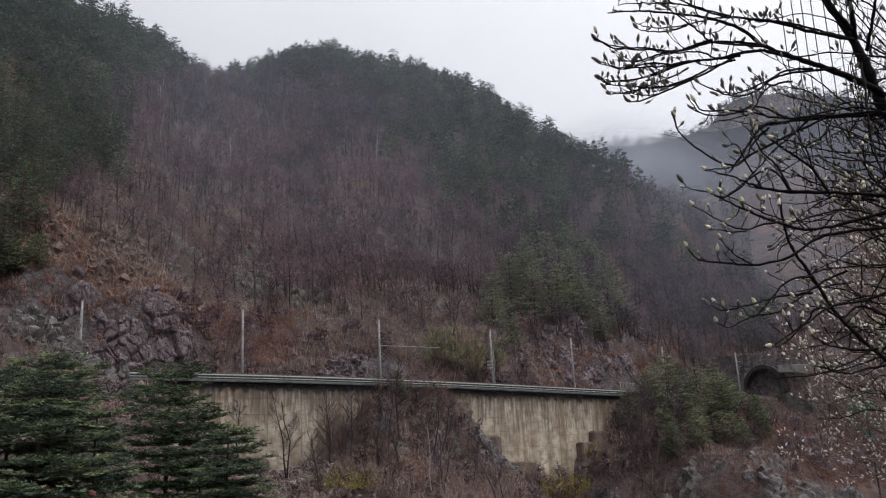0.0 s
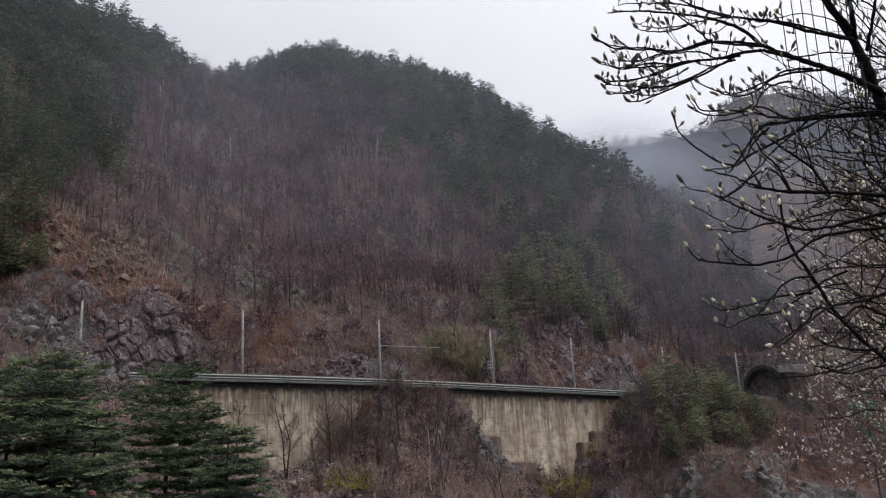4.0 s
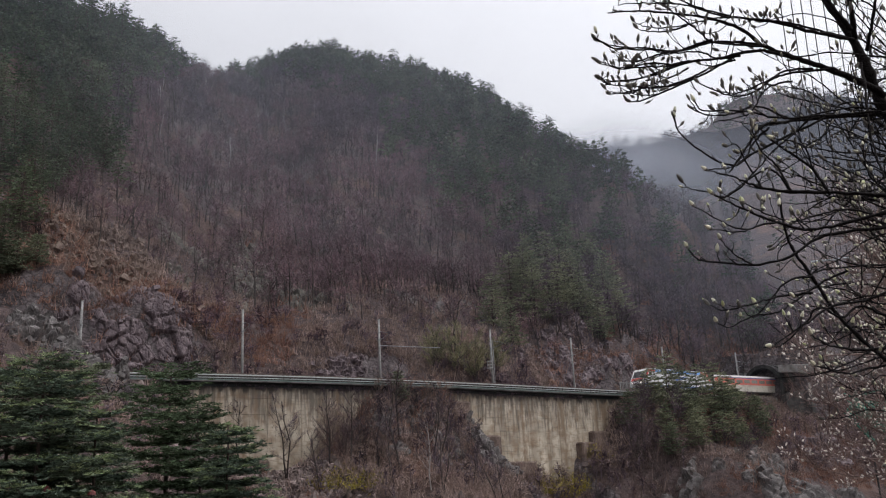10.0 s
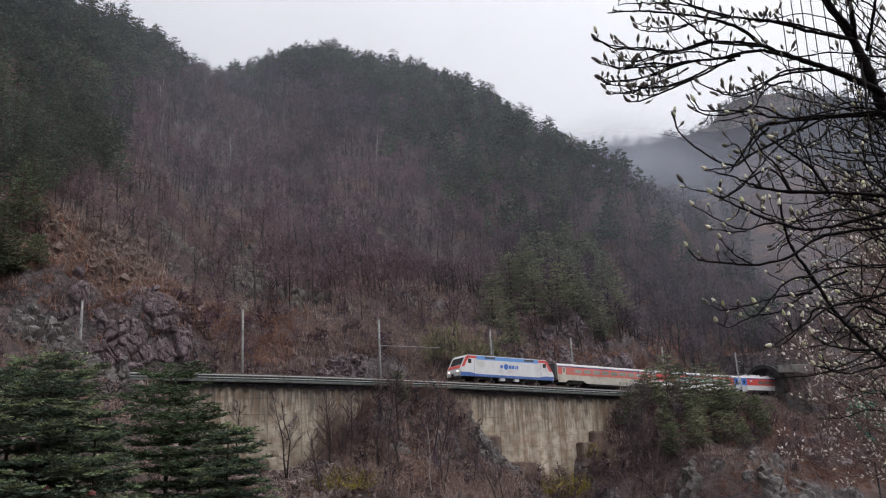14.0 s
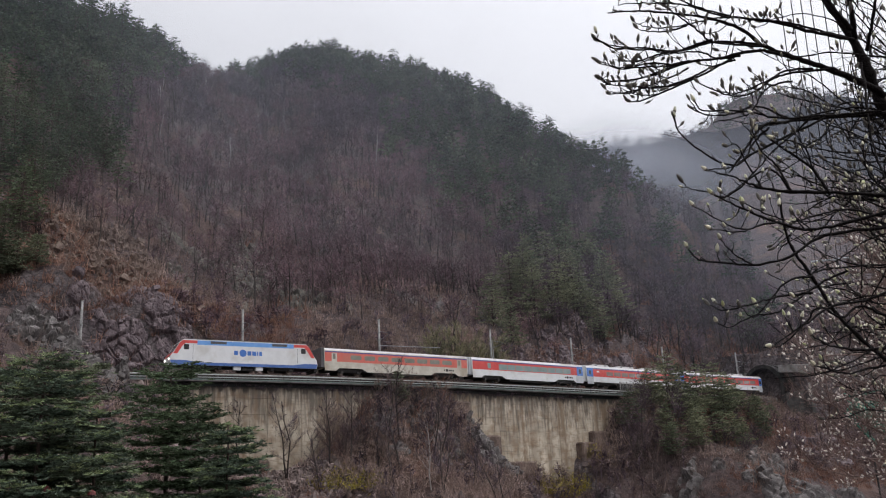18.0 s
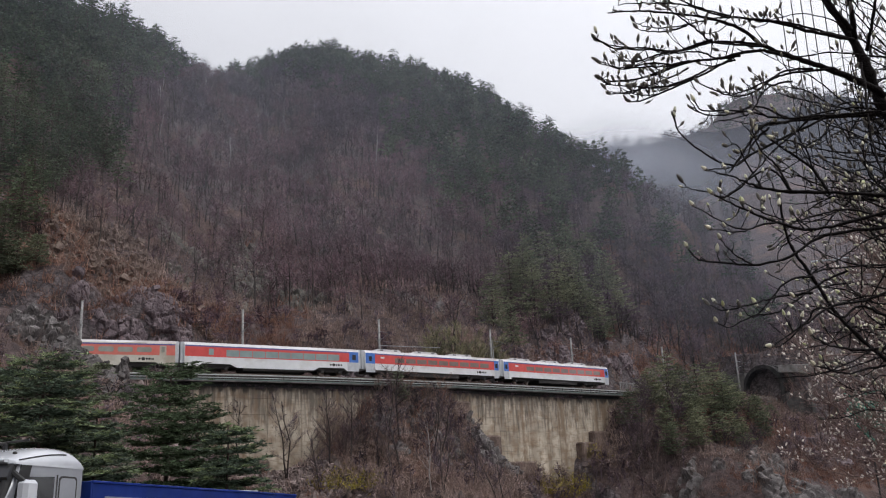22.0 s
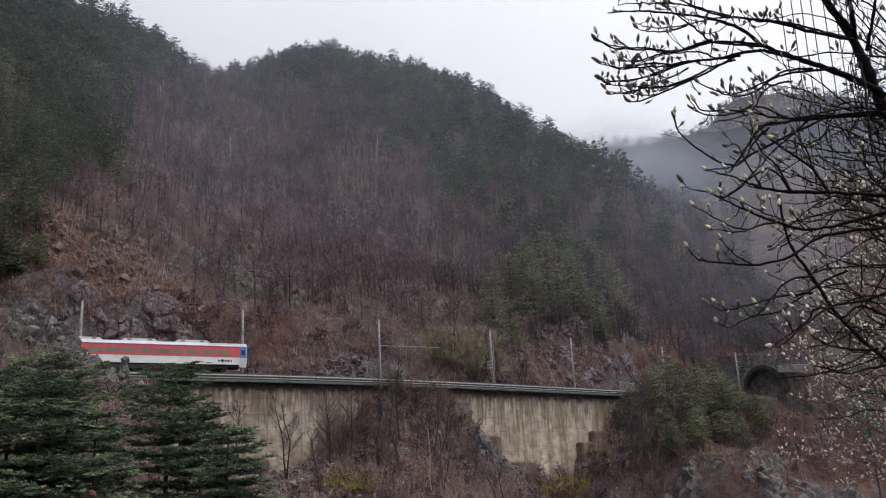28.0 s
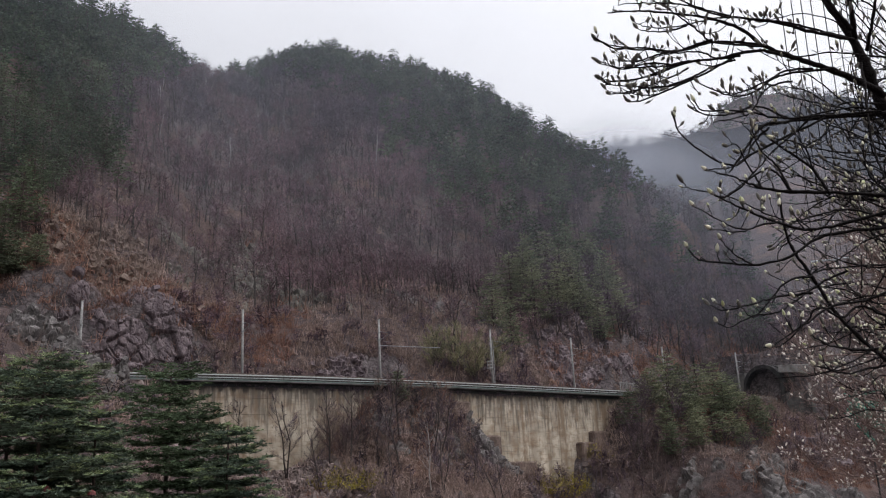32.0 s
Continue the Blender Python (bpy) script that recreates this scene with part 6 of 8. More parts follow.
for k, (u, v, h) in enumerate([(-67.0, -7, 5.8), (-72.2, -7, 6.5), (-75.8, -7.5, 10.0), (-78.5, -8, 8.7), (-82.0, -8.5, 8.4), (-87.2, -8, 8.9), (-89.5, -9, 7.0), (-93.0, -9, 4.9), (-95.2, -10, 3.6), (-97.2, -11, 3.2), (-70.5, -11, 4.6), (-82.2, -14, 4.4), (-85.0, -11, 6.2), (-78.0, -11, 6.0), (-90.5, -13, 5.0), (-87.5, -16, 4.4), (-73.8, -13, 5.6), (-77.5, -15, 5.2), (-67.5, -14, 5.0), (-80.5, -17, 4.6), (-71.0, -16, 5.2)]):
    slope_pine(20 + k, u, v, h, 0.40, mat=None if k % 3 == 0 else PINE_LIGHT)
CLUMP = "light green mountain pine on the slope above the railway"
for k, (u, v, h) in enumerate([(-65, 21, 11), (-75, 27, 12.5), (-82, 29, 13), (-93, 35, 12.5), (-102, 38, 13), (-105, 35, 12.5), (-103, 28, 12), (-94, 17, 11.5), (-63, 14, 9), (-74, 19, 12.5), (-78, 17, 12), (-86, 19, 12.5), (-86, 15, 11), (-78, 26, 13), (-82, 17, 12.5), (-98, 24, 13), (-90, 26, 13.5)]):
    slope_pine(40 + k, u, v, h, 0.31, CLUMP, PINE_LIGHT)
for k, (u, v, h) in enumerate([(12.8, 9.0, 4.6), (15.0, 8.6, 6.0), (17.2, 10, 6.5), (19.5, 9.0, 7.5)]):
    slope_pine(60 + k, u, v, h, 0.40, "low green pine on the rocks above the track")
slope_pine(70, -27.0, -4.6, 4.6, 0.30, "thin green sapling against the railing", count=5)


def slope_bare(seed, u, v, height, label, stems=1, limbs=12, twigs=16, spread=0.34, mats=None, start=0.25, upright=0.9, w=0.014):
    p = place(u, v)
    a = bare_tree(seed, height, limbs, twigs, spread, stems, start, w, upright)
    tree_object("bare_tree", label, "bare tree", a, mats or [TWIG_DARK, TWIG], p.x, p.y, ground_z(p.x, p.y) - 0.2, 1.0, "bare trees by the wall", seed * 0.7, "twig_crown")


THIN_LABEL = "thin leafless tree in front of the retaining wall"
for k, (u, v, h, st) in enumerate([(-11.5, -5.0, 9.5, 2), (-16.0, -6.5, 9.0, 1), (-17.5, -8.5, 9.5, 1), (-6.0, -5.0, 8.5, 1), (-13.5, -9.0, 7.0, 2), (-21.0, -9.0, 9.0, 1), (-22.5, -11.0, 10.5, 2), (-24.5, -8.0, 10.0, 1), (-26.5, -12.0, 10.0, 2),
                                    (-20, -13.0, 8.0, 1), (-29, -9.0, 6.5, 1), (-31.5, -13, 6.5, 2), (-34, -10.0, 5.0, 1), (-3.0, -8.0, 7.0, 2), (-28.0, -6.0, 4.0, 3), (-33, -6.0, 3.0, 2), (-40, -18, 5.0, 2), (-36, -19, 5.0, 2), (-30, -19, 7.0, 2), (-24, -17, 7.0, 2)]):
    slope_bare(80 + k, u, v, h, THIN_LABEL, st, 12, 17)
slope_bare(110, -65.5, -9.5, 9.0, "spreading leafless tree at the end of the wall", 4, 13, 20, 0.42, start=0.15)
slope_bare(111, -69.5, -8.0, 7.0, "spreading leafless tree at the end of the wall", 4, 13, 20, 0.42, start=0.15)
slope_bare(112, -72.5, -12.0, 8.0, "spreading leafless tree at the end of the wall", 3, 13, 18, 0.42, start=0.15)
slope_bare(113, -23.5, -15.5, 7.5, "pale leaning leafless tree on the outcrop", 1, 10, 12, 0.36, [PALE_BARK, TWIG])
for k, (u, v, h) in enumerate([(9.5, -6.0, 2.0), (3.0, -4.6, 2.6), (0.0, -4.4, 3.2), (5, -11, 3.5), (9, -14, 4), (2, -12, 5)]):
    slope_bare(120 + k, u, v, h, "leafless shrub on the rock spur", 3, 9, 13, 0.5, start=0.1)
for k, (u, v, h) in enumerate([(-76, -20, 3.6), (-80, -23, 3.4), (-84, -21, 3.8), (-87, -24, 3.2), (-78.5, -26, 3.0), (-90, -20, 3.6), (-83, -18, 3.4)]):
    slope_bare(640 + k, u, v, h, "dark leafless shrub among the slabs", 4, 10, 16, 0.5, start=0.1)
# thicket on the bank that hides the foot of the wall
rng = np.random.RandomState(66)
BRUSH_BARK = surface("greyish_brown_bark", (0.07, 0.055, 0.05), (0.16, 0.125, 0.11), 8, 0.95, bump=0.3)
for k in range(34):
    u, v = rng.uniform(-34, -16), -3.9 - rng.exponential(4.0)
    h = rng.uniform(2.2, 5.0) if u < -22 else rng.uniform(3.0, 7.0)
    slope_bare(600 + k, u, v, h, "leafless brown thicket shrub on the bank", 3, 8, 11, 0.5, [BRUSH_BARK, (BRUSH, RUSSET, RED_TWIG)[k % 3]], 0.08, 0.8, 0.016)
# budding yellow-green trees behind the track
BUDDING = leaf_material("budding_twigs", (0.165, 0.158, 0.095), (0.300, 0.285, 0.160), 0.4, 0.4, 0.2)
for k, (u, v, h, sp) in enumerate([(-45.5, 8.0, 8.6, 0.45), (-49.0, 7.5, 7.8, 0.45), (-42.5, 9.0, 6.5, 0.5), (-54, 8.5, 6.0, 0.5)]):
    p = place(u, v)
    a = bare_tree(140 + k, h, 12, 26, sp, 4, 0.15, 0.030, 0.8)
    tree_object("budding_tree", "small tree with fresh yellow-green buds beside the track", "tree", a, [TWIG_DARK, BUDDING], p.x, p.y, ground_z(p.x, p.y) - 0.2, 1.0, "budding trees", k * 1.3, "twig_crown")


def shoots(u, v, size, count, label, mat):
    rng = np.random.RandomState(int(abs(u * 7 + v * 3)))
    h = Heap()
    b = rng.normal(0, 0.3 * size, (count, 3)) * [1.4, 0.8, 0]
    t = b + (rng.normal(0, 0.5, (count, 3)) + [0, 0, 0.8]) * (size * rng.uniform(0.4, 1.0, count))[:, None]
    blades(h, b, t, 0.02, 0, rng)
    for q in range(3):
        mpt = b + (t - b) * rng.uniform(0.3, 1.0, count)[:, None]
        blades(h, mpt, mpt + rng.normal(0, 0.22, (count, 3)), 0.05, 0, rng)
    p = place(u, v)
    ob = new("flowering_shrub", h.mesh("flowering_shrub", [mat]))
    ob.location = (p.x, p.y, ground_z(p.x, p.y) - 0.1)
    tagged(ob, label, "shrub", "shrubs by the wall")


for u, v, s in ((-50, -5.5, 2.2), (-52.5, -6.0, 2.4), (-54.8, -5.6, 2.0), (-56.8, -5.0, 2.2), (-60.5, -5.0, 1.8)):
    shoots(u, v, s, 150, "yellow flowering shrub at the foot of the wall", YELLOW_SHOOTS)
for u, v, s in ((-14.8, -9.0, 2.6), (-17.0, -12.0, 2.4), (-41.0, -19.0, 1.6)):
    shoots(u, v, s, 110, "yellow-green leafing shrub on the slope", YELLOW_SHOOTS)


# ---- things at the foot of the near pines ----
def build_markers():
    red = surface("faded_red_cap", (0.10, 0.022, 0.022), (0.19, 0.04, 0.036), 6, 0.6, bump=0.1)
    for x, y, z in ((-19.2, 40.2, 2.97), (-17.9, 40.9, 2.93), (-16.2, 41.6, 2.70)):
        g = ground_z(x, y)
        post = thing("red_capped_post", "slim post with a domed red cap under the pines", "post", Matrix.Translation((x, y, g)), "red-capped posts")
        part("stem", rod(bmesh.new(), (0, 0, -0.1), (0, 0, z - g - 0.1), 0.05, 0.05, 8), DARK_METAL, post)
        bm = bmesh.new()
        rod(bm, (0, 0, z - g - 0.14), (0, 0, z - g + 0.0), 0.19, 0.16, 12)
        rod(bm, (0, 0, z - g + 0.0), (0, 0, z - g + 0.09), 0.16, 0.04, 12)
        part("cap", bm, red, post)
    x, y = -14.2, 44.2
    bm = boxed(-1.5, 1.4, -0.2, 0.2, -0.3, 3.6, 0.04)
    solid("concrete_slab_wall", bm, SLAB, "pale concrete slab standing behind the pine trunks", "wall", Matrix.Translation((x, y, ground_z(x, y))) @ Matrix.Rotation(0.3, 4, "Z"))


build_markers()
# ---- road and lorry ----
def road_at(d):
    """Place and heading of the road, d metres along it; straight past the viewer, curving off up the valley."""
    a = math.atan2(-math.cos(0.286), -math.sin(0.286))
    way = Vector((math.cos(a), math.sin(a), 0))
    z = max(min(0.038 * d - (0.004 * (d + 17) ** 2 if d < -17 else 0.0), 6.0), -4.2)
    if d >= -32:
        p = Vector((-7.02, 18.92, 0)) + way * d
    else:
        p = Vector((-7.02, 18.92, 0)) - way * 32
        arc = min(-32 - d, 86.0)
        turn = arc / 95.0
        for i in range(24):
            m = a - turn * (i + 0.5) / 24
            p -= Vector((math.cos(m), math.sin(m), 0)) * (arc / 24)
        a -= turn
        p -= Vector((math.cos(a), math.sin(a), 0)) * (-32 - d - arc)
    p.z = z
    return p, a


def build_road():
    white = surface("road_line_white", (0.5, 0.5, 0.48), (0.7, 0.7, 0.68), 12, 0.7, bump=0.1)
    yellow = surface("road_line_yellow", (0.5, 0.33, 0.03), (0.65, 0.45, 0.06), 12, 0.7, bump=0.1)

    def strip(name, left, right, up, mat, label, parent=None):
        v, f = [], []
        ds = list(np.arange(-340, -32, 8.0)) + list(np.arange(-32, 176, 6.0))
        for d in ds:
            p, a = road_at(d)
            n = Vector((-math.sin(a), math.cos(a), 0))
            for w, z in ((left, up), (right, up), (right, up - 0.5 if parent is None else up - 0.03), (left, up - 0.5 if parent is None else up - 0.03)):
                v.append(tuple(p + n * w + Vector((0, 0, z))))
        for i in range(len(ds) - 1):
            for k in range(4):
                f.append((i * 4 + k, i * 4 + (k + 1) % 4, i * 4 + 4 + (k + 1) % 4, i * 4 + 4 + k))
        ob = new(name, mesh_from(name, v, f, [mat]))
        if parent is not None:
            ob.parent = parent
        return tagged(ob, label, kind="structure" if parent is None else "", category="road" if parent is None else "")

    road = strip("road", -3.7, 3.7, 0.0, ASPHALT, "two-lane grey asphalt road along the valley")
    strip("edge_line", -3.35, -3.2, 0.006, white, "", road)
    strip("edge_line", 3.2, 3.35, 0.006, white, "", road)
    strip("centre_line", -0.07, 0.07, 0.006, yellow, "", road)


build_road()


def build_lorry():
    """Nose at x = 0, body back to x = -10.4; the side towards the viewer is +y."""
    # sky gloss is painted into the roof tone, shade into the side tone
    silver = surface("sky_bright_cab_paint", (0.50, 0.515, 0.55), (0.58, 0.595, 0.62), 2, 0.25, 0.15, bump=0.02, spots=(0.46, 0.475, 0.51), spot_scale=1.2, coat=0.6)
    grey = surface("shaded_cab_paint", (0.25, 0.26, 0.285), (0.31, 0.32, 0.345), 2, 0.35, 0.2, bump=0.02, coat=0.3)
    blue = surface("deep_blue_body_paint", (0.006, 0.020, 0.135), (0.010, 0.031, 0.195), 2.5, 0.55, bump=0.05, spots=(0.012, 0.030, 0.14), spot_scale=1.5, coat=0.0)
    blue.node_tree.nodes["Principled BSDF"].inputs["Specular IOR Level"].default_value = 0.12
    glass = surface("cab_glass", (0.008, 0.009, 0.010), (0.02, 0.022, 0.024), 0.8, 0.10, bump=0)
    glass.node_tree.nodes["Principled BSDF"].inputs["Specular IOR Level"].default_value = 0.6
    orange = surface("orange_reflector", (0.6, 0.22, 0.03), (0.75, 0.32, 0.06), 5, 0.4, bump=0.1)
    lorry = thing("cargo_lorry", "silver-white lorry with a deep blue cargo body", "lorry")
    W = 1.2
    bm = slab_xz([(-0.05, 0.55), (0.0, 1.15), (-0.10, 1.65), (-0.32, 2.36), (-1.92, 2.36), (-1.92, 0.75)], -W, W)
    edges = [e for e in bm.edges if abs(abs(e.verts[0].co.y) - W) < 1e-4 and abs(e.verts[0].co.y - e.verts[1].co.y) < 1e-4 and min(e.verts[0].co.x, e.verts[1].co.x) > -0.4]
    bmesh.ops.bevel(bm, geom=edges, offset=0.16, segments=5, affect="EDGES", profile=0.5)
    shell = part("cab", bm, grey, lorry, "grey lower cab shell")
    for poly in shell.data.polygons:
        poly.use_smooth = poly.area < 0.35

    def front(w):
        return -0.20 - 0.10 * abs(w) ** 2.2

    def dome(s, w, grow=0.0):
        """Roof point: s from the front lip to the back, w from side to side."""
        x = front(w) + (-1.93 - front(w)) * s
        rise = 0.06 + 0.29 * math.sin(min(1.0, s / 0.72) * 1.5708) ** 0.9
        back = (1 - max(0.0, (s - 0.72) / 0.28) ** 3.2) ** 0.5 if s < 1 else 0.0
        side = (1 - abs(w) ** 5) ** 0.4 if abs(w) < 1 else 0.0
        return (x, (W + 0.012 + grow) * w, 2.35 + grow + rise * back * side)

    across = [math.sin(1.5708 * (k / 12 - 1)) for k in range(25)]
    along = [(k / 26) ** 0.9 if k < 16 else 1 - (1 - (16 / 26) ** 0.9) * ((26 - k) / 10) ** 1.6 for k in range(27)]
    bm = bmesh.new()
    rows = [[bm.verts.new(dome(q, w)) for w in across] for q in along]
    for ra, rb in zip(rows, rows[1:]):
        for k in range(24):
            bm.faces.new((ra[k], ra[k + 1], rb[k + 1], rb[k]))
    rim = rows[0] + [r[-1] for r in rows[1:]] + rows[-1][-2::-1] + [r[0] for r in rows[-2:0:-1]]
    low = [bm.verts.new((v.co.x, v.co.y, 2.325)) for v in rim]
    for k in range(len(rim)):
        bm.faces.new((rim[k], low[k], low[(k + 1) % len(rim)], rim[(k + 1) % len(rim)]))
    bmesh.ops.recalc_face_normals(bm, faces=bm.faces[:])
    part("cab_roof", bm, silver, lorry, "glossy silver-white domed cab roof", smooth_faces=True)
    bm = bmesh.new()
    for sgn in (-1, 1):
        for k in range(10):
            a, b = dome(0.05 + 0.07 * k, sgn * (0.975 - 0.03 * k / 10), 0.004), dome(0.12 + 0.07 * k, sgn * (0.975 - 0.03 * (k + 1) / 10), 0.004)
            rod(bm, a, b, 0.012, 0.012, 5)
    part("roof_seam", bm, BLACK, lorry)
    tint = surface("tinted_visor", (0.016, 0.016, 0.020), (0.032, 0.032, 0.038), 2, 0.40, bump=0)
    part("windscreen", slab_xz([(-0.10, 1.62), (-0.31, 2.28), (-0.27, 2.28), (-0.05, 1.60)], -1.06, 1.06), glass, lorry)
    bm = bmesh.new()
    rings = []
    for k in range(17):
        w = -0.97 + 1.94 * k / 16
        x = front(w)
        rings.append([bm.verts.new((x + dx, W * w, z)) for dx, z in ((0.0, 2.345), (0.13, 2.12), (0.09, 2.07), (-0.05, 2.26))])
    for ra, rb in zip(rings, rings[1:]):
        for k in range(4):
            bm.faces.new((ra[k], ra[(k + 1) % 4], rb[(k + 1) % 4], rb[k]))
    bm.faces.new(rings[0])
    bm.faces.new(rings[-1][::-1])
    bmesh.ops.recalc_face_normals(bm, faces=bm.faces[:])
    part("sun_visor", bm, tint, lorry, "dark tinted sun visor curved round the cab front")
    for y in (-1, 1):
        a, b = (W - 0.03, W + 0.008) if y > 0 else (-W - 0.008, -W + 0.03)
        part("side_panel", slab_xz([(-0.24, 0.8), (-0.27, 1.5), (-0.62, 2.17), (-1.90, 2.19), (-1.90, 0.8)], a, b - 0.003), grey, lorry, "grey lower cab side")
        part("side_window", slab_xz([(-0.30, 1.50), (-0.46, 2.14), (-1.22, 2.17), (-1.22, 1.50)], a, b), glass, lorry)
        part("rear_quarter_window", pill(-1.76, -1.36, 1.65, 2.16, 0.06, a, b + 0.002), grey, lorry, "blanked rear quarter panel")
        part("panel_seam", pill(-1.79, -1.33, 1.62, 2.19, 0.07, a, b + 0.0005), DARK_METAL, lorry)
        part("door_pillar", slab_xz([(-0.27, 1.45), (-0.42, 2.33), (-0.66, 2.33), (-0.46, 1.45)], a, b + 0.003), BLACK, lorry, "black door pillar")
        part("corner_pillar", rod(bmesh.new(), (-0.13, y * 1.09, 1.58), (-0.335, y * 1.09, 2.31), 0.085, 0.085, 10), BLACK, lorry, "black corner pillar")
        part("door_seam", slab_xz([(-1.27, 0.9), (-1.27, 2.2), (-1.30, 2.2), (-1.30, 0.9)], a, b + 0.002), BLACK, lorry)
        mir = part("mirror", boxed(-0.62, -0.30, y * (W + 0.14) - 0.12, y * (W + 0.14) + 0.10, 1.36, 2.08, 0.06), silver, lorry, "tall grey door mirror")
        part("mirror_glass", boxed(-0.632, -0.62, y * (W + 0.14) - 0.09, y * (W + 0.14) + 0.07, 1.48, 2.0), glass, mir)
        part("mirror_arm", rod(bmesh.new(), (-0.3, y * W * 0.97, 2.2), (-0.38, y * (W + 0.14), 2.04), 0.045), BLACK, lorry)
        part("marker_lamp", pill(-0.30, -0.18, 2.36, 2.41, 0.022, y * 0.98 - 0.09, y * 0.98 + 0.09), PALE_GREY, lorry)
        part("step", boxed(-1.1, -0.4, y * W - 0.1, y * W + 0.05, 0.42, 0.52), BLACK, lorry)
    for y in (-0.55, 0.45):
        part("roof_horn", rod(bmesh.new(), (-0.86, y, 2.74), (-0.60, y, 2.71), 0.02, 0.04, 10), DARK_METAL, lorry)
    for y in (-0.9, -0.3, 0.3, 0.9):
        part("roof_lamp", boxed(-0.62, -0.56, y - 0.03, y + 0.03, 2.46, 2.56, 0.01), DARK_METAL, lorry)
    for y in (-0.5, 0.35):
        part("roof_bar", rod(bmesh.new(), (-0.95, y, 2.765), (-0.95, y + 0.5, 2.785), 0.02), DARK_METAL, lorry)
        part("bar_foot", boxed(-0.98, -0.92, y - 0.02, y + 0.04, 2.60, 2.765), BLACK, lorry)
    part("bumper", boxed(-0.25, 0.06, -W, W, 0.35, 0.75, 0.06), grey, lorry)
    part("chassis", boxed(-10.3, -0.6, -0.45, 0.45, 0.65, 0.95), DARK_METAL, lorry)
    # cargo body with ribs and a lighter top edge
    part("bed", boxed(-10.25, -2.15, -1.2, 1.2, 1.0, 1.16, 0.02), blue, lorry)
    for y in (-1, 1):
        side = part("side_board", boxed(-10.25, -2.15, y * 1.23 - 0.03, y * 1.23 + 0.03, 1.0, 2.14, 0.01), blue, lorry, "deep blue side board")
        part("top_edge", boxed(-10.27, -2.13, y * 1.23 - 0.05, y * 1.23 + 0.05, 2.10, 2.15, 0.012), blue, side)
        part("pale_strip", boxed(-9.8, -2.5, y * 1.262 - 0.004, y * 1.262 + 0.004, 1.86, 1.885), STEEL, side)
        for k in range(8):
            x = -2.6 - 1.05 * k
            part("rib", boxed(x - 0.04, x + 0.04, y * 1.26 - 0.02, y * 1.26 + 0.02, 1.0, 1.84), blue, side)
        for x in (-4.0, -6.5, -9.0):
            part("reflector", boxed(x - 0.12, x + 0.12, y * 1.268 - 0.006, y * 1.268 + 0.006, 1.62, 1.72), orange, side)
    part("headboard", boxed(-2.18, -2.12, -1.25, 1.25, 1.0, 2.14, 0.01), blue, lorry)
    part("tailboard", boxed(-10.30, -10.24, -1.25, 1.25, 1.0, 2.14, 0.01), blue, lorry)
    bm = bmesh.new()
    rod(bm, (-8.6, 0.2, 2.20), (-9.6, 0.5, 2.24), 0.03)
    rod(bm, (-8.5, 0.0, 2.22), (-9.7, 0.2, 2.26), 0.03)
    part("poles_on_load", bm, STEEL, lorry, "steel bars lying on the load")
    part("load_board", boxed(-9.9, -8.2, -0.9, 0.9, 1.16, 2.17), DARK_METAL, lorry)
    for x in (-1.15, -7.2, -8.5):
        for y in (-0.98, 0.98):
            wheel = part("wheel", disc(bmesh.new(), (x, y, 0.5), (0, 1, 0), 0.5, 0.3, 24), BLACK, lorry)
            part("rim", disc(bmesh.new(), (x, y, 0.5), (0, 1, 0), 0.28, 0.33, 18), STEEL, wheel)
    return lorry


lorry = build_lorry()
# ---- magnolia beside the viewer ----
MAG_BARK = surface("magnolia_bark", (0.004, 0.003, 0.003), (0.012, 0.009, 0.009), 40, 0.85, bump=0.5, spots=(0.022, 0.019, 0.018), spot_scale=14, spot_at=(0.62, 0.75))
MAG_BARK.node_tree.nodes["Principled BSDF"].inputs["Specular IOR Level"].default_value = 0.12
BUD_FUR = surface("furry_bud_scale", (0.060, 0.053, 0.045), (0.160, 0.146, 0.125), 120, 0.9, bump=0.4, random=0.3)
BUD_PETAL = surface("cream_petal", (0.52, 0.49, 0.35), (0.72, 0.69, 0.54), 60, 0.55, bump=0.1, spots=(0.42, 0.44, 0.20), spot_scale=30, random=0.12)
BUD_WHITE = surface("pinkish_white_petal", (0.70, 0.64, 0.57), (0.86, 0.81, 0.74), 60, 0.55, bump=0.1, random=0.15)


def bud_mesh(seed, length, girth, open_share, petal, sides=7):
    """A pointed bud along z; its lower part is the furry scale."""
    rng = np.random.RandomState(seed)
    h = Heap()
    zs = np.array([0.0, 0.14, 0.40, 0.66, 0.87, 1.0] if sides > 4 else [0.0, 0.30, 0.72, 1.0])
    rs = np.array([0.18, 0.74, 1.0, 0.86, 0.48, 0.06] if sides > 4 else [0.25, 0.95, 0.80, 0.06])
    bend = rng.normal(0, 0.10, 2)
    pts = np.column_stack([bend[0] * zs ** 2 * length, bend[1] * zs ** 2 * length, zs * length])
    tube(h, pts, rs * girth, sides, 0)
    v, f, m = h.arrays()
    cz = v[f].mean(1)[:, 2] / length
    m = np.where(cz > 1 - open_share, 1, 0)
    return mesh_from("bud", v, f, [BUD_FUR, petal], m, True)


GREY_BUDS = [bud_mesh(i, 0.033 + 0.004 * (i % 3), 0.0072, 0.0 if i % 3 else 0.2, BUD_PETAL) for i in range(4)]
CREAM_BUDS = [bud_mesh(10 + i, 0.030 + 0.004 * (i % 3), 0.0072, 0.55 + 0.1 * (i % 3), BUD_PETAL) for i in range(4)]
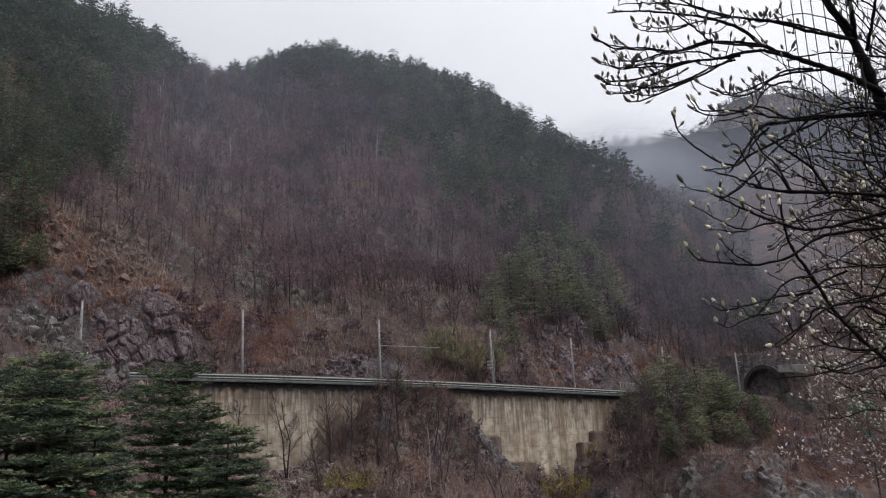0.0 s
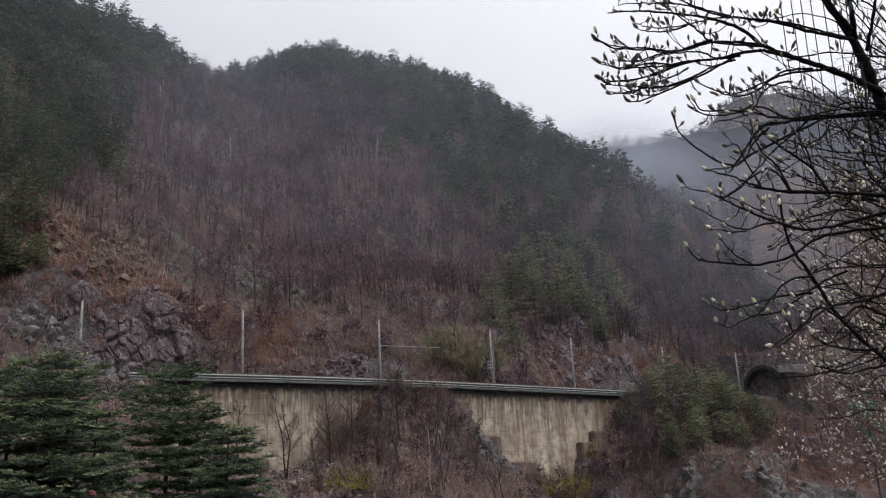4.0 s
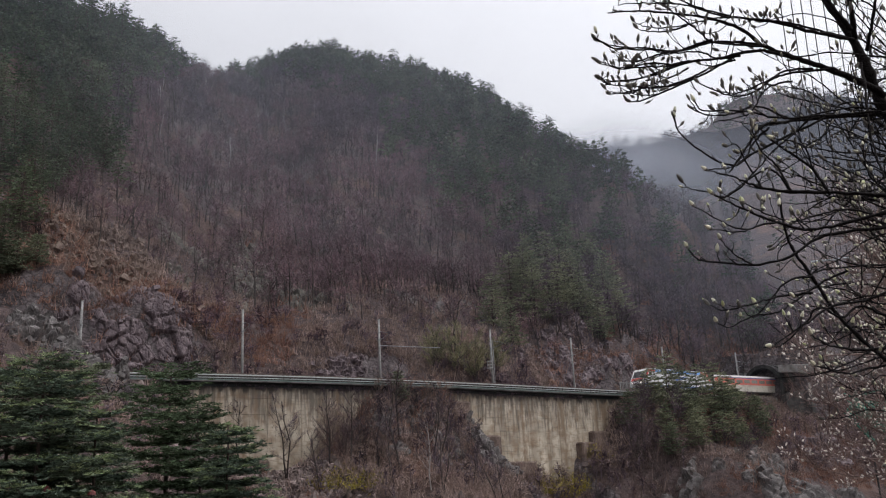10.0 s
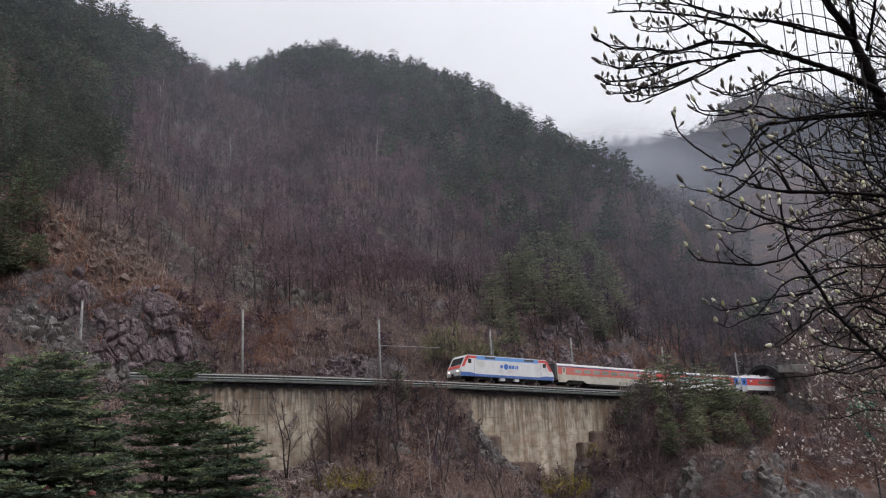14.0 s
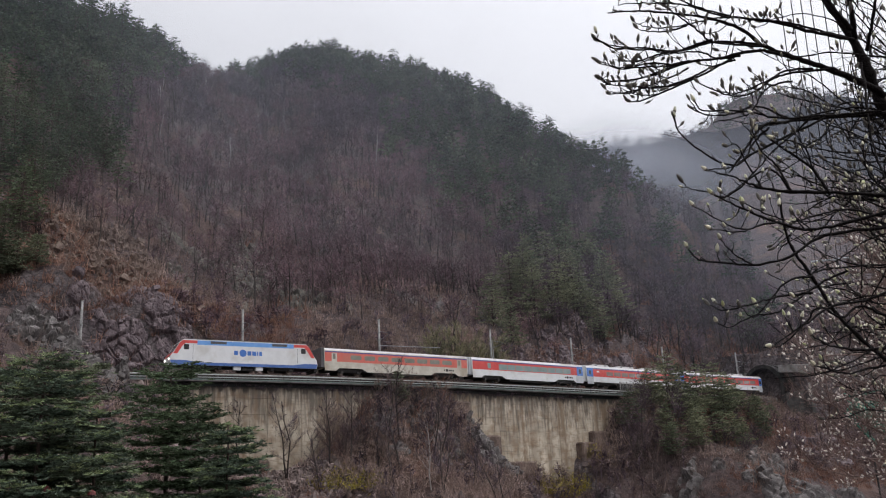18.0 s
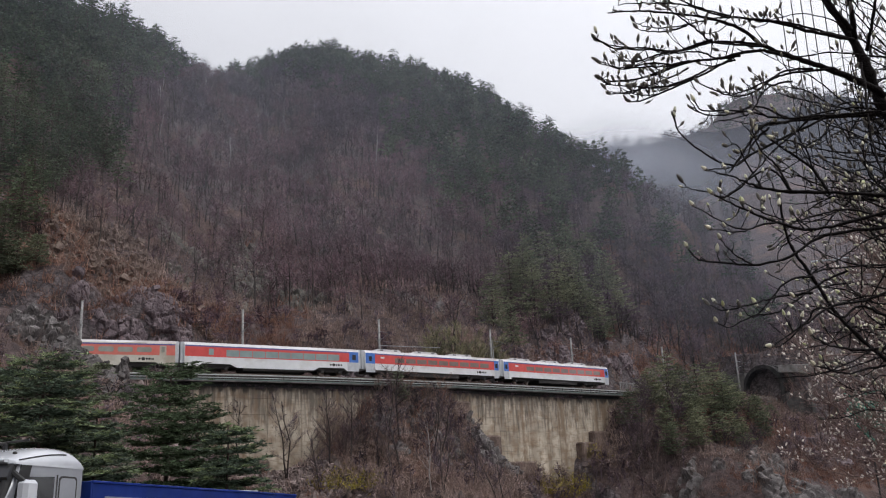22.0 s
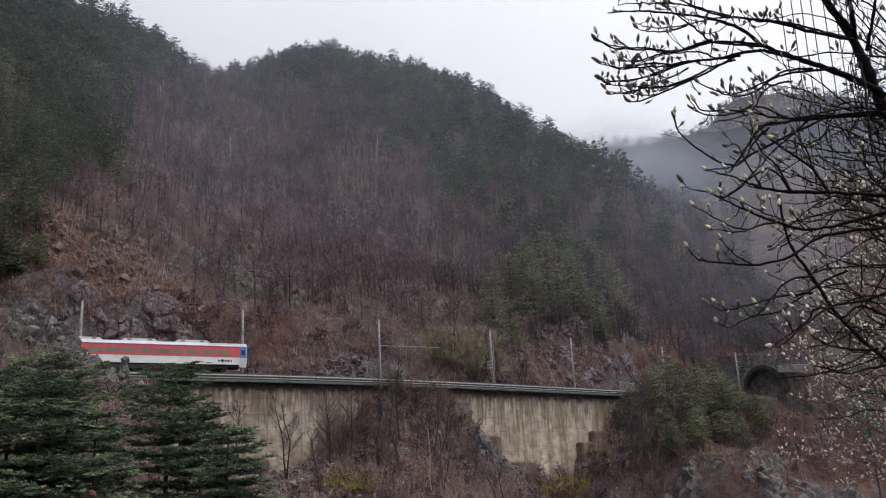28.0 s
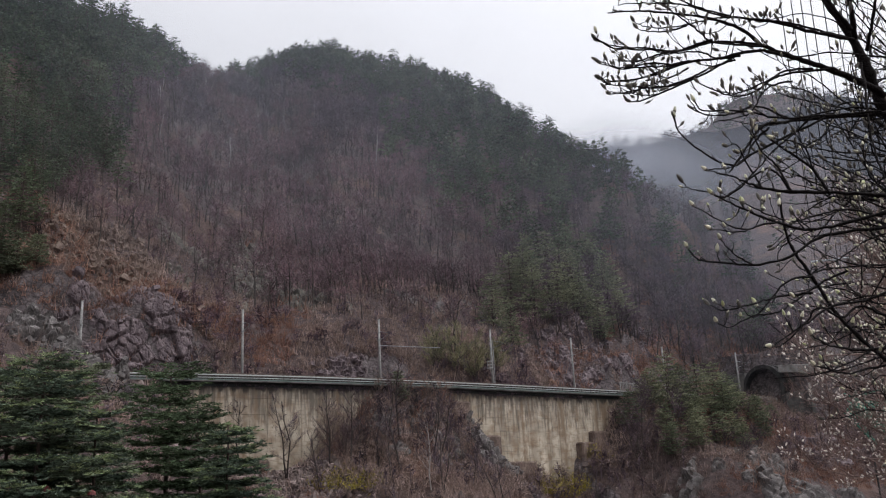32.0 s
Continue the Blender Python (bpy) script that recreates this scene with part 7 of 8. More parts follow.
PINK_BUDS = [bud_mesh(20 + i, 0.036 + 0.006 * (i % 3), 0.0095, 0.88, BUD_WHITE, 4) for i in range(4)]


class Magnolia:
    def __init__(self, label, seed, bark=None):
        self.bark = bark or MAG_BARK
        self.tree = thing("magnolia_tree", label, "magnolia", group="magnolias")
        self.rng = np.random.RandomState(seed)
        self.twigs = Heap()
        self.buds = []

    def bud(self, p, d, kind, scale=1.0):
        self.buds.append((p, d, kind, scale))

    def twig(self, p, d, length, r, kind, fork=0.5, grey=0.0):
        rng = self.rng
        n = 5 if self.bark is MAG_BARK else 3
        pts = [np.array(p, float)]
        d = np.array(d, float)
        for i in range(n - 1):
            d = d + rng.normal(0, 0.16, 3) + [0, 0, 0.11]
            d /= np.linalg.norm(d)
            pts.append(pts[-1] + d * length / (n - 1))
        tube(self.twigs, pts, np.linspace(r, r * 0.55, n), 4 if self.bark is MAG_BARK else 3, 0)
        self.bud(pts[-1], d + [0, 0, 0.5], kind, rng.uniform(0.6, 0.95))
        if rng.rand() < fork:
            k = rng.randint(1, n - 1)
            e = d + rng.normal(0, 0.7, 3)
            self.twig(pts[k], e / np.linalg.norm(e), length * rng.uniform(0.35, 0.7), r * 0.7, kind, fork * 0.5)

    def limb(self, r0, r1, *points, twigs=0.11, kind="grey", name="branch", spurs=0.0):
        """A branch through its points, with side twigs every so often."""
        rng = self.rng
        pts = np.array(points, float)
        s = np.linspace(0, len(pts) - 1, (len(pts) - 1) * 6 + 1)
        k = np.clip(s.astype(int), 0, len(pts) - 2)
        f = (s - k)[:, None]
        pad = np.vstack([2 * pts[0] - pts[1], pts, 2 * pts[-1] - pts[-2]])
        a, b, c, d = pad[k], pad[k + 1], pad[k + 2], pad[k + 3]
        line = 0.5 * (2 * b + (c - a) * f + (2 * a - 5 * b + 4 * c - d) * f ** 2 + (3 * b - a - 3 * c + d) * f ** 3)
        line += rng.normal(0, 0.0012, line.shape)
        h = Heap()
        rad = (0.88 if r0 > 0.02 else 0.78) * np.linspace(r0, r1, len(line)) * (1 + 0.12 * rng.normal(size=len(line)) * (r0 > 0.006))
        tube(h, line, rad, 8 if r0 > 0.01 else 6 if self.bark is MAG_BARK else 4, 0)
        v, fc, m = h.arrays()
        part(name, mesh_from(name, v, fc, [self.bark], None, True), None, self.tree)
        way = line[-1] - line[-3]
        self.bud(line[-1], way / np.linalg.norm(way) + [0, 0, 0.4], kind, 1.0)
        total = np.linalg.norm(np.diff(line, axis=0), axis=1).sum()
        for q in range(int(total / twigs)):
            i = rng.randint(len(line) // 6, int(len(line) * 0.93))
            d = line[min(i + 1, len(line) - 1)] - line[i - 1]
            d /= np.linalg.norm(d) + 1e-9
            e = d * rng.uniform(0.4, 1.0) + rng.normal(0, 0.55, 3) + [0, 0, 0.12]
            self.twig(line[i], e / np.linalg.norm(e), rng.uniform(0.03, 0.10) * (1.2 - 0.85 * i / len(line)), min(r1, 0.0030) * 0.8, kind)
        # short spurs that stand up along the thin outer part, each with a bud
        for q in range(int(total / spurs) if spurs else 0):
            i = rng.randint(len(line) // 3, len(line))
            e = np.array([0, 0, 1.0]) + rng.normal(0, 0.45, 3)
            self.twig(line[i], e / np.linalg.norm(e), rng.uniform(0.010, 0.032), 0.0018, kind, 0.0)

    def finish(self, limit=300):
        v, f, m = self.twigs.arrays()
        tagged(part("twig_growth", mesh_from("twig_growth", v, f, [self.bark], None, True), None, self.tree), kind="stuff")
        kinds = {"grey": GREY_BUDS, "cream": CREAM_BUDS, "pink": PINK_BUDS}
        rng = self.rng
        spare = Heap()
        order = rng.permutation(len(self.buds))[:limit]
        for turn, pick in enumerate(order):
            p, d, kind, scale = self.buds[pick]
            choice = kinds[kind]
            if kind == "grey" and rng.rand() < 0.06 or kind == "cream" and rng.rand() < 0.40:
                choice = CREAM_BUDS if kind == "grey" else GREY_BUDS
            mesh = choice[rng.randint(4)]
            m = Matrix.Translation(p) @ Vector(d).normalized().to_track_quat("Z", "Y").to_matrix().to_4x4() @ Matrix.Scale(scale, 4)
            if turn < 300:
                part("bud", mesh, None, self.tree).matrix_basis = m
            else:
                co = np.array([m @ v.co for v in mesh.vertices])
                spare.add(co, np.array([f.vertices[:] for f in mesh.polygons]), np.array([f.material_index for f in mesh.polygons]))
        if spare.n:
            tagged(part("buds_further_in", spare.mesh("buds_further_in", [BUD_FUR, BUD_WHITE if kind == "pink" else BUD_PETAL]), None, self.tree), kind="stuff")
        return len(self.buds)


def wander(rng, p, d, length, steps, wobble, rise=0.10):
    """A crooked way of so many steps from p."""
    p, d = np.array(p, float), np.array(d, float)
    way = [tuple(p)]
    for k in range(steps):
        d = d / np.linalg.norm(d) + rng.normal(0, wobble, 3) + [0, 0, rise]
        p = p + d / np.linalg.norm(d) * length / steps
        way.append(tuple(p))
    return way


def build_magnolia():
    tree = Magnolia("near magnolia with dark branches and opening cream buds", 3)
    count = [0]

    def limb(r0, r1, *points):
        count[0] += 1
        first = np.array(points[0])
        low = np.mean([p[2] for p in points]) < 2.92
        tree.limb(r0, r1, *points, twigs=0.30 if r0 > 0.02 else 0.10 if low else 0.075, kind="cream" if low else "grey", name="trunk" if count[0] == 1 else "branch", spurs=0.0 if low or r0 > 0.012 else 0.085)

    # trunk below the view, from the ground up
    limb(0.070, 0.040, (2.12, 3.42, -0.05), (2.10, 3.40, 0.9), (2.06, 3.38, 1.8), (1.99, 3.36, 2.48))
    limb(0.037, 0.014, (1.99, 3.36, 2.48), (1.86, 3.38, 2.89), (1.79, 3.37, 3.06), (1.74, 3.35, 3.23), (1.69, 3.34, 3.37), (1.59, 3.34, 3.58))
    limb(0.016, 0.008, (1.67, 3.25, 3.28), (1.64, 3.18, 3.36), (1.61, 3.11, 3.47))
    limb(0.010, 0.006, (1.70, 3.23, 3.22), (1.67, 3.10, 3.27), (1.65, 2.97, 3.36))
    limb(0.013, 0.007, (1.64, 3.21, 3.30), (1.58, 3.18, 3.37), (1.51, 3.16, 3.48))
    limb(0.019, 0.009, (1.79, 3.30, 3.04), (1.68, 3.26, 3.09), (1.53, 3.23, 3.15), (1.39, 3.20, 3.19), (1.26, 3.16, 3.23))
    limb(0.009, 0.003, (1.26, 3.16, 3.23), (1.18, 3.15, 3.30), (1.06, 3.15, 3.35), (0.91, 3.15, 3.38), (0.79, 3.14, 3.39), (0.68, 3.13, 3.38))
    limb(0.007, 0.003, (1.26, 3.16, 3.23), (1.10, 3.16, 3.25), (0.94, 3.16, 3.22), (0.83, 3.14, 3.22), (0.69, 3.13, 3.23), (0.62, 3.09, 3.25))
    limb(0.008, 0.003, (1.35, 3.17, 3.18), (1.25, 3.17, 3.21), (1.10, 3.18, 3.19), (0.98, 3.18, 3.18), (0.83, 3.18, 3.13), (0.67, 3.17, 3.11), (0.63, 3.14, 3.11))
    limb(0.006, 0.003, (1.22, 3.23, 3.24), (1.06, 3.24, 3.16), (0.94, 3.24, 3.11), (0.81, 3.24, 3.06), (0.75, 3.21, 3.04))
    limb(0.005, 0.002, (0.93, 3.16, 3.16), (0.82, 3.13, 3.16), (0.71, 3.09, 3.12), (0.62, 3.04, 3.12))
    limb(0.005, 0.003, (1.00, 3.25, 3.19), (0.90, 3.21, 3.13), (0.75, 3.18, 3.07), (0.66, 3.13, 3.04))
    limb(0.010, 0.003, (1.64, 3.20, 3.25), (1.49, 3.21, 3.30), (1.35, 3.21, 3.35), (1.21, 3.20, 3.37), (1.08, 3.18, 3.40), (0.95, 3.16, 3.45))
    limb(0.010, 0.004, (1.68, 3.07, 2.88), (1.46, 3.12, 2.90), (1.31, 3.12, 2.89), (1.20, 3.10, 2.87), (1.11, 3.06, 2.77), (1.03, 3.03, 2.67))
    limb(0.006, 0.003, (1.44, 3.08, 2.89), (1.27, 3.10, 2.82), (1.14, 3.10, 2.76), (1.06, 3.07, 2.71), (0.96, 3.05, 2.75), (0.87, 3.03, 2.83), (0.84, 2.98, 2.88))
    limb(0.006, 0.003, (1.47, 3.07, 3.07), (1.34, 3.11, 3.08), (1.27, 3.11, 3.06), (1.18, 3.12, 3.01), (1.10, 3.13, 3.01), (1.00, 3.14, 3.07))
    limb(0.005, 0.003, (1.32, 3.13, 2.90), (1.20, 3.13, 2.96), (1.09, 3.12, 2.93), (0.99, 3.09, 2.92), (0.94, 3.06, 2.94))
    limb(0.010, 0.003, (1.56, 2.91, 2.51), (1.38, 2.93, 2.54), (1.20, 2.95, 2.56), (1.09, 2.92, 2.57), (1.00, 2.89, 2.60), (0.90, 2.86, 2.62))
    limb(0.005, 0.002, (1.21, 2.96, 2.56), (1.13, 2.95, 2.65), (0.99, 2.96, 2.56), (0.92, 2.94, 2.57), (0.85, 2.92, 2.58), (0.82, 2.89, 2.59))
    limb(0.008, 0.003, (1.46, 2.73, 2.42), (1.29, 2.77, 2.39), (1.16, 2.79, 2.38), (1.05, 2.79, 2.42), (0.96, 2.78, 2.46), (0.88, 2.76, 2.50))
    limb(0.005, 0.002, (1.09, 2.80, 2.41), (1.01, 2.75, 2.39), (0.93, 2.71, 2.36), (0.83, 2.67, 2.36))
    limb(0.004, 0.002, (0.99, 2.83, 2.40), (0.92, 2.80, 2.41), (0.82, 2.78, 2.47))
    limb(0.008, 0.003, (1.55, 2.92, 2.41), (1.37, 2.95, 2.41), (1.26, 2.96, 2.39), (1.16, 2.95, 2.33), (1.04, 2.95, 2.31), (0.94, 2.94, 2.32), (0.85, 2.92, 2.33), (0.81, 2.89, 2.36))
    limb(0.004, 0.002, (1.03, 2.92, 2.30), (0.95, 2.85, 2.32), (0.88, 2.76, 2.35))
    limb(0.010, 0.005, (1.57, 3.02, 1.87), (1.42, 3.04, 2.03), (1.33, 3.04, 2.14), (1.26, 3.03, 2.28), (1.19, 3.01, 2.40), (1.17, 2.98, 2.55))
    limb(0.007, 0.003, (1.44, 2.86, 2.00), (1.28, 2.82, 1.99), (1.17, 2.76, 2.00), (1.09, 2.69, 2.02))
    limb(0.006, 0.003, (1.43, 2.75, 2.18), (1.29, 2.74, 2.13), (1.17, 2.71, 2.11), (1.06, 2.67, 2.05), (0.95, 2.63, 1.99))
    limb(0.005, 0.002, (1.19, 2.86, 2.24), (1.09, 2.83, 2.22), (0.97, 2.80, 2.11), (0.91, 2.75, 2.13))
    limb(0.006, 0.003, (1.46, 2.85, 1.95), (1.30, 2.81, 1.93), (1.20, 2.75, 1.91), (1.09, 2.69, 1.93))
    limb(0.007, 0.003, (1.65, 3.20, 3.15), (1.60, 3.11, 2.97), (1.55, 3.03, 2.76), (1.52, 2.93, 2.58))
    limb(0.007, 0.003, (1.40, 3.10, 2.59), (1.34, 3.07, 2.68), (1.26, 3.05, 2.74), (1.21, 3.02, 2.76), (1.14, 2.99, 2.82))
    limb(0.0060, 0.0025, (1.25, 3.12, 3.20), (1.16, 3.15, 3.23), (1.05, 3.11, 3.23), (1.01, 3.09, 3.26), (0.97, 3.13, 3.33), (0.93, 3.14, 3.38), (0.86, 3.10, 3.40))
    limb(0.0060, 0.0025, (1.06, 3.10, 3.23), (0.98, 3.13, 3.22), (0.90, 3.09, 3.18), (0.81, 3.07, 3.19), (0.73, 3.11, 3.22), (0.67, 3.12, 3.24), (0.61, 3.08, 3.25))
    limb(0.0050, 0.0020, (0.91, 3.14, 3.21), (0.85, 3.17, 3.21), (0.77, 3.13, 3.17), (0.71, 3.11, 3.17), (0.70, 3.15, 3.21))
    limb(0.0050, 0.0020, (0.97, 3.11, 3.15), (0.88, 3.14, 3.15), (0.79, 3.10, 3.13), (0.70, 3.08, 3.12), (0.65, 3.12, 3.16), (0.63, 3.13, 3.18))
    limb(0.0050, 0.0020, (1.02, 3.16, 3.18), (0.92, 3.19, 3.17), (0.82, 3.15, 3.12), (0.73, 3.13, 3.09), (0.64, 3.17, 3.12))
    limb(0.0050, 0.0020, (1.03, 3.13, 3.12), (0.92, 3.16, 3.08), (0.84, 3.12, 3.05), (0.76, 3.10, 3.05), (0.67, 3.14, 3.08), (0.63, 3.15, 3.09))
    limb(0.0050, 0.0020, (0.97, 3.10, 3.08), (0.87, 3.13, 3.06), (0.78, 3.09, 3.04), (0.71, 3.07, 3.01), (0.65, 3.11, 3.04))
    limb(0.0050, 0.0020, (1.14, 3.12, 3.15), (1.06, 3.15, 3.14), (0.96, 3.11, 3.08), (0.87, 3.09, 3.03), (0.83, 3.13, 3.03), (0.75, 3.14, 3.04), (0.69, 3.10, 3.05))
    limb(0.0050, 0.0020, (1.18, 3.17, 3.19), (1.10, 3.20, 3.20), (1.03, 3.16, 3.21), (0.92, 3.14, 3.20), (0.86, 3.18, 3.21), (0.77, 3.19, 3.18))
    limb(0.0060, 0.0020, (1.62, 3.20, 3.26), (1.51, 3.23, 3.32), (1.40, 3.19, 3.33), (1.29, 3.17, 3.34), (1.17, 3.21, 3.38), (1.09, 3.22, 3.38), (0.99, 3.18, 3.34), (0.90, 3.18, 3.33), (0.84, 3.23, 3.37), (0.80, 3.21, 3.38))
    limb(0.0050, 0.0020, (0.96, 3.08, 3.28), (0.90, 3.11, 3.28), (0.82, 3.07, 3.26), (0.77, 3.05, 3.26))
    limb(0.0050, 0.0020, (1.13, 3.09, 3.31), (1.06, 3.12, 3.36), (0.96, 3.08, 3.37), (0.87, 3.06, 3.37), (0.78, 3.10, 3.40), (0.72, 3.11, 3.40))
    limb(0.0060, 0.0020, (1.40, 3.06, 3.07), (1.31, 3.09, 3.08), (1.23, 3.05, 3.03), (1.15, 3.03, 2.99), (1.10, 3.07, 2.99), (1.04, 3.08, 3.01))
    limb(0.0050, 0.0020, (1.31, 3.05, 3.02), (1.25, 3.08, 3.02), (1.19, 3.04, 2.97), (1.13, 3.02, 2.89), (1.09, 3.06, 2.89), (1.01, 3.07, 2.88))
    limb(0.0060, 0.0030, (1.60, 3.02, 2.87), (1.49, 3.05, 2.88), (1.35, 3.01, 2.86), (1.22, 2.99, 2.85), (1.12, 3.03, 2.90), (1.04, 3.04, 2.91), (0.95, 3.00, 2.90), (0.93, 3.00, 2.93))
    limb(0.0050, 0.0020, (1.34, 3.00, 2.86), (1.27, 3.03, 2.80), (1.18, 2.99, 2.73), (1.11, 2.97, 2.66), (1.05, 3.01, 2.61), (1.00, 3.02, 2.58))
    limb(0.0050, 0.0020, (1.17, 2.98, 2.81), (1.13, 3.01, 2.78), (1.07, 2.97, 2.70), (1.01, 2.95, 2.66), (0.96, 2.99, 2.67), (0.93, 3.00, 2.67))
    limb(0.0050, 0.0020, (1.11, 2.96, 2.58), (1.09, 2.99, 2.66), (1.04, 2.95, 2.74), (1.00, 2.93, 2.73))
    limb(0.0050, 0.0020, (1.32, 2.92, 2.54), (1.29, 2.95, 2.64), (1.26, 2.91, 2.70), (1.21, 2.89, 2.72), (1.17, 2.93, 2.75))
    limb(0.0050, 0.0020, (1.18, 2.90, 2.55), (1.16, 2.93, 2.65), (1.10, 2.89, 2.69), (1.07, 2.87, 2.74), (1.05, 2.91, 2.81))
    limb(0.0050, 0.0020, (1.45, 2.86, 2.43), (1.35, 2.89, 2.47), (1.22, 2.85, 2.44), (1.14, 2.83, 2.42), (1.08, 2.87, 2.46), (1.02, 2.88, 2.50), (0.93, 2.84, 2.53))
    limb(0.0050, 0.0020, (1.28, 2.80, 2.24), (1.20, 2.83, 2.21), (1.08, 2.79, 2.14), (1.02, 2.77, 2.11), (0.96, 2.81, 2.11), (0.89, 2.82, 2.08), (0.84, 2.78, 2.09))
    limb(0.0050, 0.0020, (1.15, 2.78, 2.17), (1.07, 2.81, 2.17), (0.99, 2.77, 2.15), (0.91, 2.75, 2.13), (0.87, 2.79, 2.13), (0.83, 2.80, 2.15))
    limb(0.0060, 0.0020, (1.35, 2.75, 2.08), (1.29, 2.78, 2.12), (1.21, 2.74, 2.08), (1.14, 2.72, 2.11), (1.10, 2.76, 2.07), (1.03, 2.77, 2.01), (0.95, 2.73, 2.00))
    # a thicket of finer, crooked branches on the trunk's side
    rng = np.random.RandomState(31)
    for i in range(92):
        z = rng.uniform(1.85, 3.4)
        y0 = rng.uniform(3.3, 4.6)
        p = np.array([2.05 + 0.28 * (y0 - 3.4), y0, z])
        d = np.array([-1.0, rng.uniform(-0.2, 0.3), rng.uniform(-0.35, 0.45)])
        tree.limb(0.0062, 0.0022, *wander(rng, p, d, rng.uniform(0.45, 0.95), 5, 0.38), twigs=0.065, kind="cream" if z < 2.7 else "grey")
    return tree.finish(1500)


def build_second_magnolia():
    """A younger tree further off: many fine brown shoots with small pale buds."""
    brown = surface("young_brown_bark", (0.150, 0.100, 0.088), (0.310, 0.215, 0.188), 40, 0.85, bump=0.4)
    tree = Magnolia("smaller magnolia thick with pinkish-white buds", 9, brown)
    rng = np.random.RandomState(12)
    tree.limb(0.06, 0.04, (4.92, 8.0, -0.05), (4.90, 7.98, 1.3), (4.86, 7.95, 2.9), twigs=9, kind="pink", name="trunk")
    stems = []
    for i in range(24):
        d = (rng.uniform(-1.0, -0.4), rng.uniform(-0.5, 0.8), rng.uniform(0.0, 1.1))
        stem = wander(rng, (4.86, 7.95, rng.uniform(0.8, 2.85)), d, rng.uniform(1.2, 2.05), 6, 0.22, 0.06)
        tree.limb(0.017, 0.006, *stem, twigs=0.10, kind="pink")
        stems.append(stem)
    for i in range(340):
        stem = stems[rng.randint(len(stems))]
        p = stem[rng.randint(1, len(stem))]
        d = (rng.uniform(-0.7, 0.4), rng.normal(0, 0.5), rng.uniform(-0.3, 0.9))
        way = wander(rng, p, d, rng.uniform(0.4, 0.9), 4, 0.30, 0.10)
        tree.limb(0.0075, 0.003, *way, twigs=0.036, kind="pink")
        # the finest shoots
        base = np.repeat(np.array(way), 11, 0) + rng.normal(0, 0.03, (55, 3))
        shoot = rng.normal(0, 0.6, (55, 3)) + [-0.2, 0, 0.7]
        blades(tree.twigs, base, base + shoot * rng.uniform(0.06, 0.24, (55, 1)), 0.0022, 0, rng)
    return tree.finish(5500)


build_magnolia()
build_second_magnolia()


def build_roadside_tree():
    """A bare tree further along the verge, whose fine twigs show behind the magnolia."""
    a = bare_tree(77, 9.5, 20, 34, 0.42, 2, 0.2, 0.006, 0.7)
    x, y = 8.6, 14.2
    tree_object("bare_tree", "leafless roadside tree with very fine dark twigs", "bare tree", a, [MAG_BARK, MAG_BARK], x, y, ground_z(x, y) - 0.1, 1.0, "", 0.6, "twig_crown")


build_roadside_tree()
